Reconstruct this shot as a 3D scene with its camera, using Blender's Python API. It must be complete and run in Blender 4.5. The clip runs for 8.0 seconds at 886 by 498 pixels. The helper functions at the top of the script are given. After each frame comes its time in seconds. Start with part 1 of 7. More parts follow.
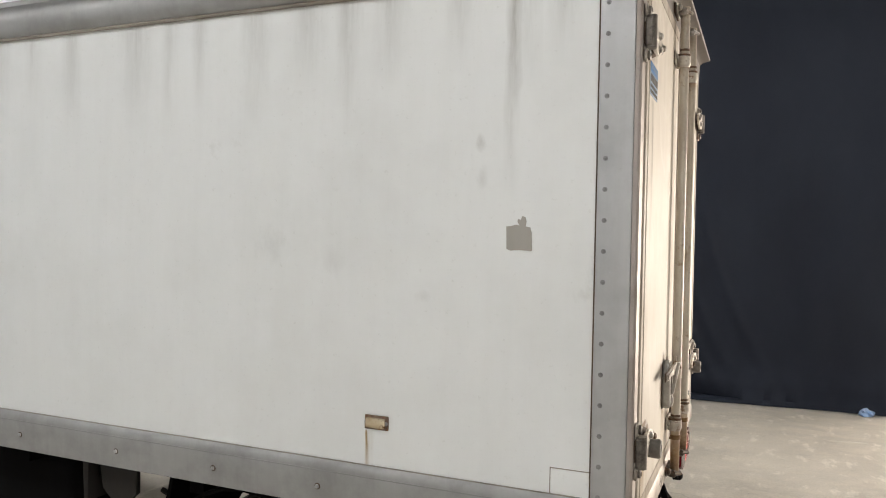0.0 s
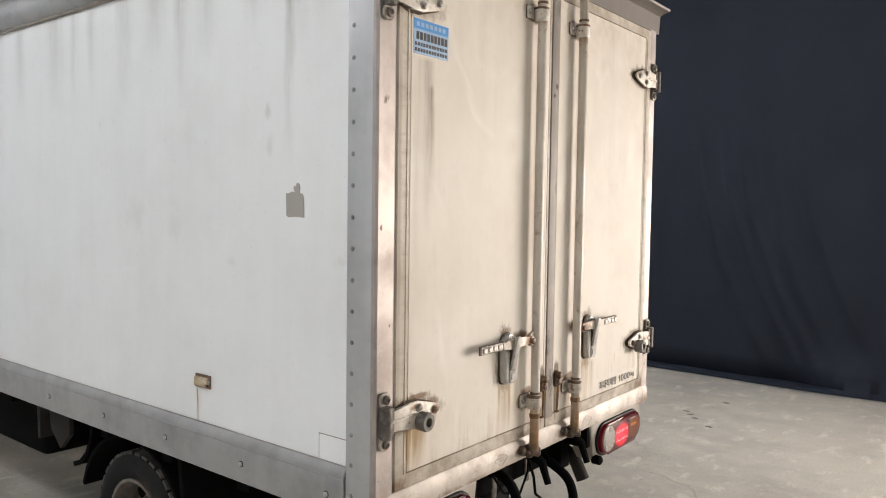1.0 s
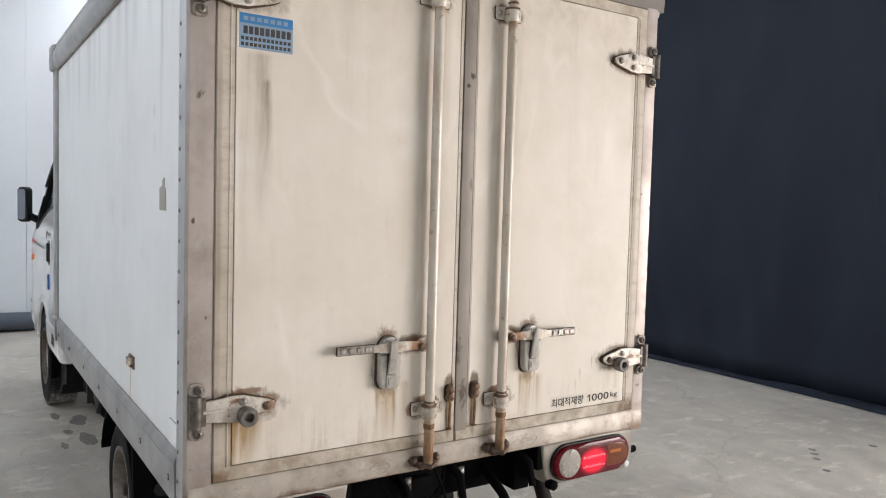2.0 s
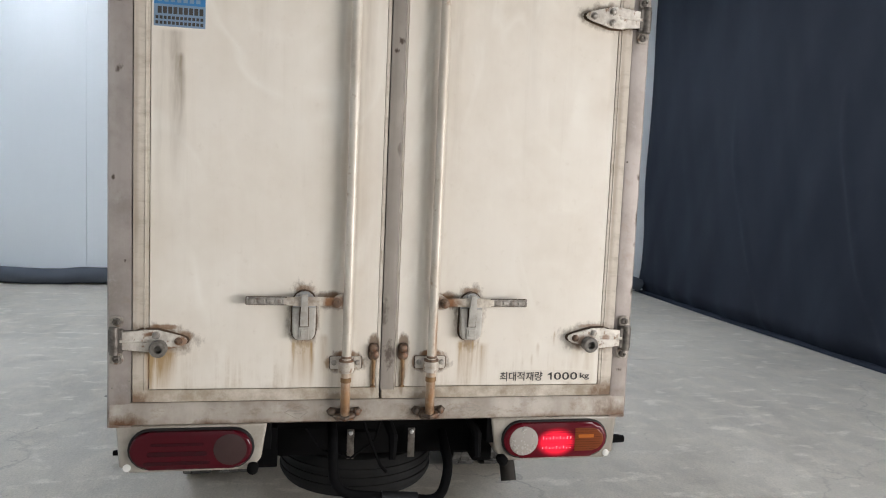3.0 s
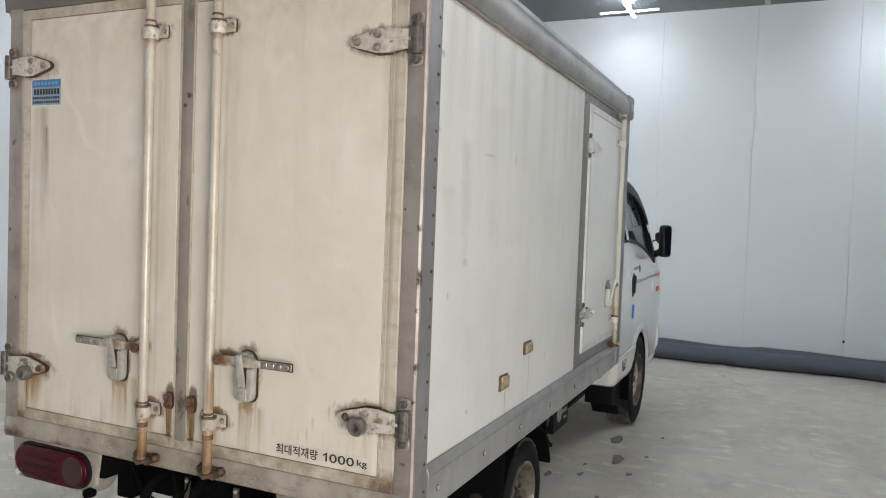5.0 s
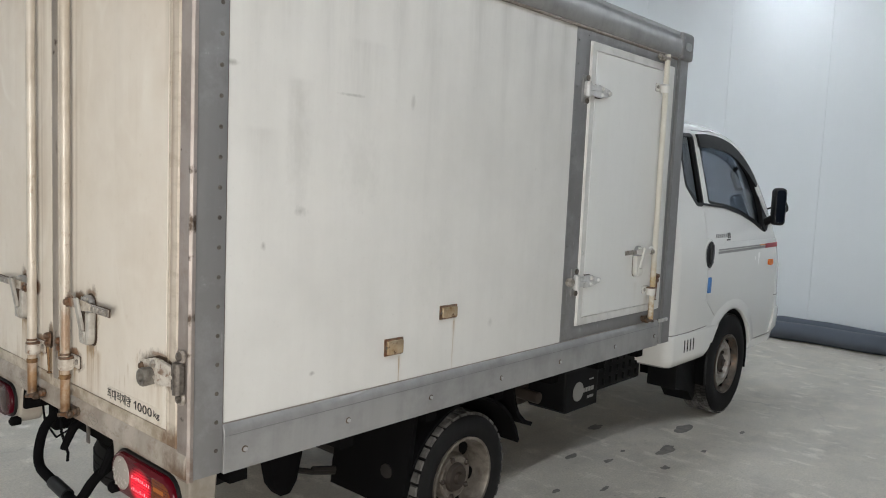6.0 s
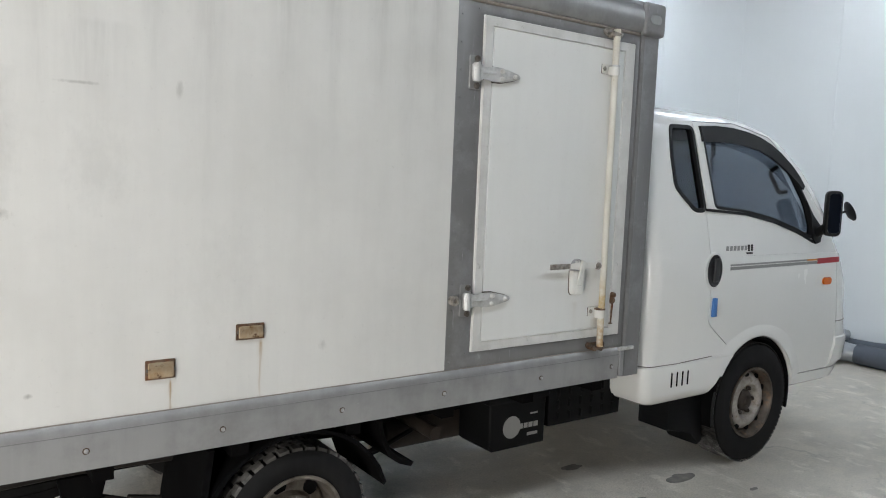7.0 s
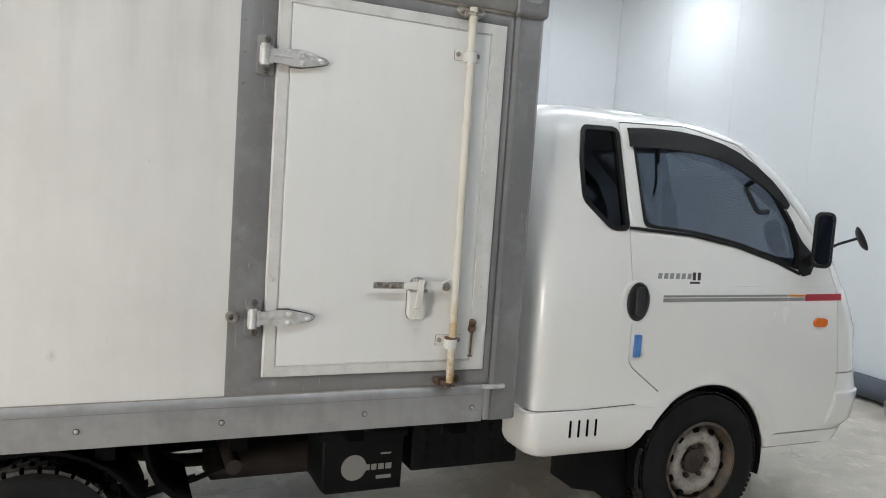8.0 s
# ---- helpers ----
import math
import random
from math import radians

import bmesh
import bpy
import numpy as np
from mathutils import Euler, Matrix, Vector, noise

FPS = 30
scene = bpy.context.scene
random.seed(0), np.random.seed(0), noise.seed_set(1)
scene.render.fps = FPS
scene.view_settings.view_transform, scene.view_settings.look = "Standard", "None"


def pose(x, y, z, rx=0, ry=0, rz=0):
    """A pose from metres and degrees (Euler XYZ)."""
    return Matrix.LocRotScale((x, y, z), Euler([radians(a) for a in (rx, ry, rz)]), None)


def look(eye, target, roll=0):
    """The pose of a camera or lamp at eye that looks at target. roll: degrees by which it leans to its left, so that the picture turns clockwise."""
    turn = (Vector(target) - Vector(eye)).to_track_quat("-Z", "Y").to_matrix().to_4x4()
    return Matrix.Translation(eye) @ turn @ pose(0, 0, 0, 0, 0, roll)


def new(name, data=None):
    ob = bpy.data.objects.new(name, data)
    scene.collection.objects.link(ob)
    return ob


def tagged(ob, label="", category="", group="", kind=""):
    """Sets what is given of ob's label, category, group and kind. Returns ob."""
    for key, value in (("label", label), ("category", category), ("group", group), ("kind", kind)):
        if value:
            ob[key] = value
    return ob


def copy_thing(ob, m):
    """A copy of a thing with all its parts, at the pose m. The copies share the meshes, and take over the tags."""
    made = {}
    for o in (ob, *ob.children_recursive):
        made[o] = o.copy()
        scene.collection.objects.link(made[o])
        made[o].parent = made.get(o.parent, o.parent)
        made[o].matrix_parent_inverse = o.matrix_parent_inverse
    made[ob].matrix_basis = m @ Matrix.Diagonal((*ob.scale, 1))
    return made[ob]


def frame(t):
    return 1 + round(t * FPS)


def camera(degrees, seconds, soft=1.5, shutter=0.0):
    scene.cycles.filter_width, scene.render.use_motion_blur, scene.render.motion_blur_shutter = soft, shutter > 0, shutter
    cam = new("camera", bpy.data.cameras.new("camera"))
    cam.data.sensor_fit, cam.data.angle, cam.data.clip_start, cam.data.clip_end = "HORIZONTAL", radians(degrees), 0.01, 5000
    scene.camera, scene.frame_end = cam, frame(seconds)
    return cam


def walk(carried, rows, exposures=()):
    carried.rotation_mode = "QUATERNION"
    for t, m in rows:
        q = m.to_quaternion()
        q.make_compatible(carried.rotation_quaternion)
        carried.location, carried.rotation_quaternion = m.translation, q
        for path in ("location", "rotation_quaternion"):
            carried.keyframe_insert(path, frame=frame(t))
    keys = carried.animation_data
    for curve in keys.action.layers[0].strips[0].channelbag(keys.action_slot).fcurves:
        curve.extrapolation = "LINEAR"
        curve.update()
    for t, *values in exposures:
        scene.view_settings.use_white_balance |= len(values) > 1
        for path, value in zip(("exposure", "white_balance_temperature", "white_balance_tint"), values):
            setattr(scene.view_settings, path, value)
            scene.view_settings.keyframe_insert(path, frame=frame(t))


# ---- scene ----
cam = camera(60.9, 8.0, soft=1.05)
PATH = [
    (0, (0.301, -2.81, 1.46), (-0.482, -0.97, 1.422), 1.1),
    (0.5, (0.802, -2.559, 1.472), (-0.194, -0.827, 1.389), 0.7),
    (1, (1.283, -2.218, 1.452), (0.054, -0.645, 1.343), 0.8),
    (1.5, (1.654, -1.806, 1.448), (0.199, -0.438, 1.346), 1.1),
    (1.7, (1.788, -1.622, 1.459), (0.245, -0.354, 1.36), 1.2),
    (2.8, (2.306, -0.55, 1.43), (0.389, -0.011, 1.245), 2.45),
    (3, (2.407, -0.317, 1.436), (0.456, 0.083, 1.251), 2.45),
    (3.3, (2.479, -0.028, 1.457), (0.497, 0.207, 1.321), 2.6),
    (3.5, (2.479, 0.192, 1.462), (0.484, 0.316, 1.379), 2.5),
    (3.8, (2.473, 0.543, 1.509), (0.474, 0.478, 1.512), 1.6),
    (4, (2.439, 0.777, 1.487), (0.45, 0.573, 1.528), 1.5),
    (4.2, (2.392, 0.989, 1.5), (0.421, 0.648, 1.541), 1.3),
    (4.5, (2.228, 1.295, 1.491), (0.302, 0.757, 1.498), 1.3),
    (4.6, (2.165, 1.401, 1.489), (0.257, 0.8, 1.486), 1.2),
    (4.7, (2.093, 1.496, 1.499), (0.205, 0.837, 1.478), 1.4),
    (5.8, (1.239, 2.47, 1.472), (-0.331, 1.244, 1.296), 2.7),
    (6, (1.03, 2.631, 1.471), (-0.463, 1.312, 1.288), 2.5),
    (6.5, (0.461, 2.887, 1.477), (-0.846, 1.386, 1.285), 2.0),
    (7, (-0.17, 3.118, 1.5), (-1.321, 1.493, 1.312), 2.3),
    (7.5, (-0.819, 3.232, 1.516), (-1.805, 1.501, 1.338), 3.5),
    (8, (-1.451, 3.353, 1.509), (-2.262, 1.532, 1.346), 3.9),
]
walk(cam, [(t, look(eye, target, roll)) for t, eye, target, roll in PATH], exposures=[
    (0, 0.12, 7250, 14), (0.5, 0.16, 7100, 14), (1, 0.18, 6900, 15), (1.5, 0.16, 6700, 15), (3, 0.12, 6250, 12), (3.5, 0.14, 6250, 11), (4.5, -0.1, 6450, 11), (5.8, -0.2, 6450, 10), (6.5, -0.04, 6400, 10), (7, 0.02, 6350, 10), (7.5, 0.08, 6450, 10), (8, 0.22, 6600, 11)])

# ---- world, lights, exposure ----
world = bpy.data.worlds.new("sky")
scene.world = world
world.use_nodes = True
wn = world.node_tree
sky = wn.nodes.new("ShaderNodeTexSky")
sky.sky_type, sky.sun_disc, sky.sun_elevation, sky.sun_rotation = "NISHITA", False, radians(50), radians(200)
wn.links.new(sky.outputs["Color"], wn.nodes["Background"].inputs["Color"])
wn.nodes["Background"].inputs["Strength"].default_value = 0.1

# daylight through an unseen gate, assumed open past the curtain's end
gate_light = bpy.data.lights.new("unseen_gate_daylight", "AREA")
gate_light.shape, gate_light.size, gate_light.size_y = "RECTANGLE", 3.5, 2.3
gate_light.energy, gate_light.color = 355.0, (1.0, 0.95, 0.88)
new("unseen_gate_daylight", gate_light).matrix_world = look((3.83, 4.9, 1.2), (3.6, 0.0, 1.0))


# ---- materials ----
def mat_base(name):
    m = bpy.data.materials.new(name)
    m.use_nodes = True
    return m, m.node_tree, m.node_tree.nodes["Principled BSDF"]


def nd(nt, kind, **vals):
    n = nt.nodes.new(kind)
    for k, v in vals.items():
        n.inputs[k.replace("_", " ")].default_value = v
    return n


def mth(nt, op, a, b=None, clamp=False):
    n = nt.nodes.new("ShaderNodeMath")
    n.operation, n.use_clamp = op, clamp
    for i, v in enumerate((a, b)):
        if v is None:
            continue
        if isinstance(v, (int, float)):
            n.inputs[i].default_value = v
        else:
            nt.links.new(v, n.inputs[i])
    return n.outputs[0]


def mix(nt, fac, a, b):
    n = nt.nodes.new("ShaderNodeMix")
    n.data_type = "RGBA"
    for i, v in ((0, fac), (6, a), (7, b)):
        if isinstance(v, (int, float)):
            n.inputs[i].default_value = v
        elif isinstance(v, tuple):
            n.inputs[i].default_value = (*v, 1)
        else:
            nt.links.new(v, n.inputs[i])
    return n.outputs[2]


def place(nt, scale=(1, 1, 1)):
    geo = nt.nodes.new("ShaderNodeNewGeometry")
    mp = nt.nodes.new("ShaderNodeMapping")
    mp.inputs["Scale"].default_value = scale
    nt.links.new(geo.outputs["Position"], mp.inputs["Vector"])
    return mp.outputs["Vector"]


def noise_at(nt, vec, scale, detail=4, rough=0.6, lo=0.4, hi=0.6):
    n = nd(nt, "ShaderNodeTexNoise", Scale=scale, Detail=detail, Roughness=rough)
    nt.links.new(vec, n.inputs["Vector"])
    r = nd(nt, "ShaderNodeMapRange")
    r.inputs[1].default_value, r.inputs[2].default_value = lo, hi
    nt.links.new(n.outputs[0], r.inputs[0])
    return r.outputs[0]


def bump(nt, bsdf, height, strength, distance):
    b = nd(nt, "ShaderNodeBump", Strength=strength, Distance=distance)
    nt.links.new(height, b.inputs["Height"])
    nt.links.new(b.outputs[0], bsdf.inputs["Normal"])


def runs(nt, axis, rows):
    """Runs of dirt down a wall: rows of (place along the axis, top, half width, length, strength)."""
    geo = nt.nodes.new("ShaderNodeNewGeometry")
    sep = nt.nodes.new("ShaderNodeSeparateXYZ")
    nt.links.new(geo.outputs["Position"], sep.inputs[0])
    wob = mth(nt, "MULTIPLY", mth(nt, "SUBTRACT", noise_at(nt, place(nt, (14, 14, 3)), 1.0, 3, 0.6, 0.2, 0.8), 0.5), 0.03)
    u = mth(nt, "ADD", sep.outputs[axis], wob)
    z, total = sep.outputs["Z"], None
    for u0, top, w, length, k in rows:
        side = mth(nt, "SUBTRACT", 1.0, mth(nt, "DIVIDE", mth(nt, "ABSOLUTE", mth(nt, "SUBTRACT", u, u0)), w), True)
        drop = mth(nt, "SUBTRACT", top, z)
        head = mth(nt, "DIVIDE", drop, 0.015, True)
        tail = mth(nt, "SUBTRACT", 1.0, mth(nt, "DIVIDE", drop, length), True)
        s = mth(nt, "MULTIPLY", mth(nt, "MULTIPLY", mth(nt, "MULTIPLY", side, head), tail), k)
        total = s if total is None else mth(nt, "ADD", total, s)
    breakup = noise_at(nt, place(nt, (40, 40, 4)), 1.0, 4, 0.7, 0.3, 0.6)
    return mth(nt, "MULTIPLY", total, mth(nt, "ADD", mth(nt, "MULTIPLY", breakup, 0.7), 0.3), True)


def paint(name, col, dark, rough=0.45, streak=0.35, blotch=0.25, metal=0.0, bump_d=0.0006, stains=(), fine=60.0, coat=0.0, spec=0.5, size=1.0):
    """Painted or bare sheet with long vertical streaks, broad blotches, fine speckle and stains."""
    m, nt, b = mat_base(name)
    streaks = noise_at(nt, place(nt, (9, 9, 0.7)), 1.6, 5, 0.62, 0.42, 0.75)
    blotches = noise_at(nt, place(nt), 1.7 * size, 5, 0.65, 0.42, 0.7)
    speck = noise_at(nt, place(nt), fine, 3, 0.7, 0.62, 0.8)
    c = mix(nt, mth(nt, "MULTIPLY", streaks, streak), col, dark)
    c = mix(nt, mth(nt, "MULTIPLY", blotches, blotch), c, dark)
    c = mix(nt, mth(nt, "MULTIPLY", speck, 0.25), c, dark)
    for fac, colour in stains:
        c = mix(nt, fac(nt), c, colour)
    nt.links.new(c, b.inputs["Base Color"])
    r = mth(nt, "ADD", mth(nt, "MULTIPLY", blotches, 0.3 * rough), rough)
    nt.links.new(r, b.inputs["Roughness"])
    b.inputs["Metallic"].default_value = metal
    b.inputs["Coat Weight"].default_value = coat
    b.inputs["Specular IOR Level"].default_value = spec
    bump(nt, b, noise_at(nt, place(nt), 2.2 * size, 6, 0.55, 0.2, 0.8), 0.35, bump_d * 6 / size ** 0.5)
    return m


def flecks(scale, lo, hi, k, stretch=(1, 1, 1)):
    return lambda nt: mth(nt, "MULTIPLY", noise_at(nt, place(nt, stretch), scale, 6, 0.7, lo, hi), k)


def band(axis, a, b, soft, k):
    """A band of colour between a and b along an axis, ragged at its edges."""
    def make(nt):
        geo = nt.nodes.new("ShaderNodeNewGeometry")
        sep = nt.nodes.new("ShaderNodeSeparateXYZ")
        nt.links.new(geo.outputs["Position"], sep.inputs[0])
        v = mth(nt, "ADD", sep.outputs[axis], mth(nt, "MULTIPLY", noise_at(nt, place(nt), 9.0, 5, 0.7, 0.2, 0.8), soft))
        lo = mth(nt, "DIVIDE", mth(nt, "SUBTRACT", v, a), soft, True)
        hi = mth(nt, "DIVIDE", mth(nt, "SUBTRACT", b, v), soft, True)
        return mth(nt, "MULTIPLY", mth(nt, "MULTIPLY", mth(nt, "MULTIPLY", lo, hi), k), noise_at(nt, place(nt), 14.0, 5, 0.7, 0.35, 0.65))
    return make


def spots(axis, rows, soft=0.35, grain=70.0, rough=0.5):
    """Grime and rust round fittings, and contact shade beside the rods: rows of (place along the axis, height, half
    width, half height, strength).
    """
    def make(nt):
        geo = nt.nodes.new("ShaderNodeNewGeometry")
        sep = nt.nodes.new("ShaderNodeSeparateXYZ")
        nt.links.new(geo.outputs["Position"], sep.inputs[0])
        rag = mth(nt, "MULTIPLY", mth(nt, "SUBTRACT", noise_at(nt, place(nt, (1, 1, 0.6)), grain, 5, 0.7, 0.2, 0.8), 0.5), rough)
        total = None
        for u0, z0, ru, rz, k in rows:
            du = mth(nt, "DIVIDE", mth(nt, "ABSOLUTE", mth(nt, "SUBTRACT", sep.outputs[axis], u0)), ru)
            dz = mth(nt, "DIVIDE", mth(nt, "ABSOLUTE", mth(nt, "SUBTRACT", sep.outputs["Z"], z0)), rz)
            d = mth(nt, "ADD", mth(nt, "SQRT", mth(nt, "ADD", mth(nt, "MULTIPLY", du, du), mth(nt, "MULTIPLY", dz, dz))), rag)
            f = mth(nt, "MULTIPLY", mth(nt, "DIVIDE", mth(nt, "SUBTRACT", 1.0, d), soft, True), k)
            total = f if total is None else mth(nt, "MAXIMUM", total, f)
        return total
    return make


RUST, OCHRE, SOOT = (0.16, 0.075, 0.03), (0.36, 0.25, 0.12), (0.10, 0.09, 0.08)
door_rust = lambda nt: runs(nt, "Y", [
    (-0.7, 0.885, 0.035, 0.1925, 1.9), (-0.725, 0.875, 0.014, 0.20, 1.6), (-0.665, 0.88, 0.02, 0.1495, 1.28), (-0.735, 0.88, 0.02, 0.138, 0.96), (-0.265, 0.91, 0.05, 0.1955, 0.96), (-0.2, 0.93, 0.02, 0.23, 0.8), (-0.235, 0.91, 0.01, 0.184, 0.96),
    (-0.3, 0.91, 0.008, 0.1725, 0.8), (0.275, 0.91, 0.05, 0.1955, 0.96), (0.33, 0.9, 0.015, 0.1725, 0.8), (0.29, 0.91, 0.006, 0.1725, 1.28), (0.245, 0.91, 0.008, 0.1725, 1.12), (0.31, 0.91, 0.006, 0.1495, 1.12),
    (-0.04, 0.86, 0.016, 0.138, 1.28), (0.053, 0.86, 0.016, 0.138, 1.28), (0.7, 0.88, 0.025, 0.1725, 0.8), (0.52, 0.9, 0.006, 0.0575, 0.96), (0.58, 0.94, 0.004, 0.0575, 1.12), (0.5, 0.86, 0.005, 0.046, 0.96),
    (-0.13, 0.82, 0.03, 0.138, 0.96), (0.146, 0.82, 0.03, 0.138, 0.96), (0.66, 0.895, 0.02, 0.115, 0.64)])
door_grime = lambda nt: runs(nt, "Y", [
    (-0.66, 1.85, 0.032, 0.5, 0.85), (-0.645, 1.78, 0.014, 0.3, 0.7), (-0.70, 1.85, 0.02, 0.7, 0.4), (0.74, 1.95, 0.03, 0.6, 0.35), (-0.09, 2.05, 0.03, 1.2, 0.35), (-0.17, 2.05, 0.03, 1.0, 0.28),
    (0.19, 2.05, 0.035, 1.1, 0.28), (0.11, 2.05, 0.03, 1.2, 0.35), (-0.4, 2.15, 0.04, 0.7, 0.2), (0.45, 2.15, 0.05, 0.8, 0.2)])
# dirt streaks, with extra ones and strength to darken the skins' tops
side_l_grime = lambda nt: runs(nt, "X", [
    (-0.345, 2.2, 0.022, 0.66, 0.95), (-0.30, 2.2, 0.05, 0.34, 0.5), (-0.50, 2.2, 0.05, 0.3, 0.4), (-0.72, 2.2, 0.06, 0.32, 0.6), (-0.86, 2.2, 0.05, 0.46, 0.65), (-1.0, 2.2, 0.08, 0.3, 0.5),
    (-1.2, 2.2, 0.07, 0.45, 0.5), (-1.42, 2.2, 0.05, 0.36, 0.5), (-1.55, 2.2, 0.04, 0.5, 0.4), (-1.7, 2.2, 0.09, 0.4, 0.5), (-2.0, 2.2, 0.06, 0.45, 0.45), (-2.2, 2.2, 0.05, 0.3, 0.4), (-2.4, 2.2, 0.1, 0.4, 0.45), (-0.2, 2.2, 0.05, 0.3, 0.4)])
side_l_rust = lambda nt: runs(nt, "X", [(-0.775, 0.88, 0.008, 0.19, 1.9), (-0.765, 0.88, 0.02, 0.14, 0.3)])
side_r_grime = lambda nt: runs(nt, "X", [
    (-0.2, 2.2, 0.07, 0.7, 0.4), (-0.3, 2.2, 0.06, 0.55, 0.4), (-0.45, 2.2, 0.06, 0.8, 0.35), (-0.55, 2.2, 0.08, 0.65, 0.4), (-0.75, 2.2, 0.05, 0.55, 0.45), (-0.9, 2.2, 0.08, 0.9, 0.35), (-1.15, 2.2, 0.07, 0.65, 0.4), (-1.32, 2.2, 0.05, 0.8, 0.35),
    (-1.5, 2.2, 0.08, 0.55, 0.4), (-1.72, 2.2, 0.05, 0.65, 0.45), (-1.62, 2.2, 0.06, 0.9, 0.3), (-0.62, 1.9, 0.10, 0.35, 0.25), (-0.35, 1.75, 0.05, 0.4, 0.3), (-0.22, 1.6, 0.09, 0.5, 0.22)])
side_r_rust = lambda nt: runs(nt, "X", [(-0.80, 0.865, 0.006, 0.16, 1.6), (-1.085, 0.962, 0.006, 0.24, 1.3), (-0.80, 0.865, 0.02, 0.12, 0.25), (-1.085, 0.96, 0.02, 0.2, 0.2)])

fit_grime = spots("Y", [(-0.266, 0.985, 0.055, 0.118, 0.84), (0.275, 0.985, 0.055, 0.118, 0.84), (-0.71, 0.908, 0.134, 0.055, 0.7875), (0.71, 0.917, 0.134, 0.055, 0.7875), (-0.72, 1.987, 0.138, 0.052, 0.525), (0.72, 1.987, 0.138, 0.052, 0.735),
    (-0.13, 0.834, 0.072, 0.037, 0.945), (0.146, 0.834, 0.072, 0.037, 0.945), (-0.13, 2.07, 0.072, 0.037, 0.8925), (0.146, 2.07, 0.072, 0.037, 0.8925), (-0.041, 0.888, 0.023, 0.046, 0.8925), (0.055, 0.888, 0.023, 0.046, 0.8925),
    (-0.18, 1.037, 0.064, 0.033, 0.735), (0.19, 1.037, 0.064, 0.033, 0.735), (-0.13, 0.7, 0.077, 0.038, 0.735), (0.146, 0.7, 0.077, 0.038, 0.735), (-0.041, 0.8, 0.012, 0.077, 0.84), (0.055, 0.8, 0.012, 0.077, 0.84)], 0.35, 38.0, 0.7)
# dark strips along rods and door edges: dirt plus painted contact shade
rod_grime_shade = spots("Y", [(-0.148, 1.45, 0.014, 0.75, 0.4), (-0.112, 1.45, 0.012, 0.75, 0.3), (0.128, 1.45, 0.014, 0.75, 0.4), (0.164, 1.45, 0.012, 0.75, 0.3), (-0.772, 1.45, 0.012, 0.8, 0.5), (0.760, 1.45, 0.014, 0.8, 0.5)], 0.8, 12.0, 0.7)
fit_rust = spots("Y", [(-0.625, 0.918, 0.026, 0.022, 0.8), (-0.69, 0.948, 0.06, 0.010, 0.8), (-0.17, 1.037, 0.04, 0.032, 0.9), (0.185, 1.037, 0.04, 0.032, 0.9), (0.66, 0.90, 0.026, 0.018, 0.7), (0.71, 0.955, 0.06, 0.008, 0.7),
    (-0.13, 0.862, 0.045, 0.016, 0.8), (0.146, 0.862, 0.045, 0.016, 0.9), (-0.18, 0.834, 0.018, 0.025, 0.7), (0.10, 0.834, 0.018, 0.03, 0.8), (-0.041, 0.865, 0.022, 0.035, 0.7), (0.055, 0.865, 0.022, 0.035, 0.7), (-0.266, 1.07, 0.04, 0.014, 0.5), (0.275, 1.07, 0.04, 0.014, 0.6)], 0.4, 45.0, 0.9)
sill_rust = spots("Y", [(-0.82, 0.645, 0.09, 0.035, 1.0), (-0.55, 0.638, 0.07, 0.018, 1.0), (-0.42, 0.64, 0.05, 0.02, 0.9), (0.82, 0.645, 0.14, 0.06, 0.8), (0.60, 0.637, 0.16, 0.014, 0.9), (0.14, 0.665, 0.085, 0.03, 1.0), (-0.13, 0.665, 0.085, 0.03, 1.0), (-0.30, 0.636, 0.16, 0.008, 0.9), (0.35, 0.636, 0.2, 0.008, 0.9)], 0.9, 20.0, 1.5)

post_chips = spots("Y", [(0.846, 1.47, 0.008, 0.012, 1.0), (0.848, 1.33, 0.007, 0.03, 1.0), (0.846, 1.24, 0.006, 0.01, 1.0), (0.848, 1.08, 0.007, 0.02, 1.0), (0.845, 0.98, 0.006, 0.008, 1.0), (0.80, 1.52, 0.004, 0.004, 1.0),
    (0.79, 1.30, 0.004, 0.005, 1.0), (-0.82, 1.72, 0.012, 0.012, 0.8), (-0.835, 1.40, 0.006, 0.008, 0.9), (-0.80, 1.15, 0.004, 0.006, 0.8), (0.82, 0.80, 0.012, 0.008, 0.9)], 0.7, 80.0, 1.9)
rod_rust = spots("Y", [(0.158, 0.93, 0.014, 0.13, 0.7), (0.146, 0.75, 0.03, 0.10, 0.9), (-0.130, 0.74, 0.03, 0.09, 0.8), (0.146, 2.04, 0.03, 0.03, 0.6), (-0.130, 2.04, 0.03, 0.03, 0.6)], 0.8, 30.0, 1.3)
gasket_rust = spots("Y", [(0.015, 1.86, 0.012, 0.012, 1.0), (0.0, 1.83, 0.010, 0.008, 1.0), (0.02, 1.52, 0.008, 0.03, 0.5), (-0.01, 1.0, 0.012, 0.06, 0.6), (0.01, 0.86, 0.02, 0.05, 0.8), (0.015, 2.12, 0.02, 0.05, 0.5)], 0.7, 80.0, 1.9)
low_runs = lambda nt: mth(nt, "MULTIPLY", flecks(1.0, 0.48, 0.68, 1.0, (34, 34, 1.6))(nt), band("Z", 0.62, 1.0, 0.22, 1.0)(nt))
long_runs = flecks(1.0, 0.58, 0.76, 0.16, (22, 22, 1.2))
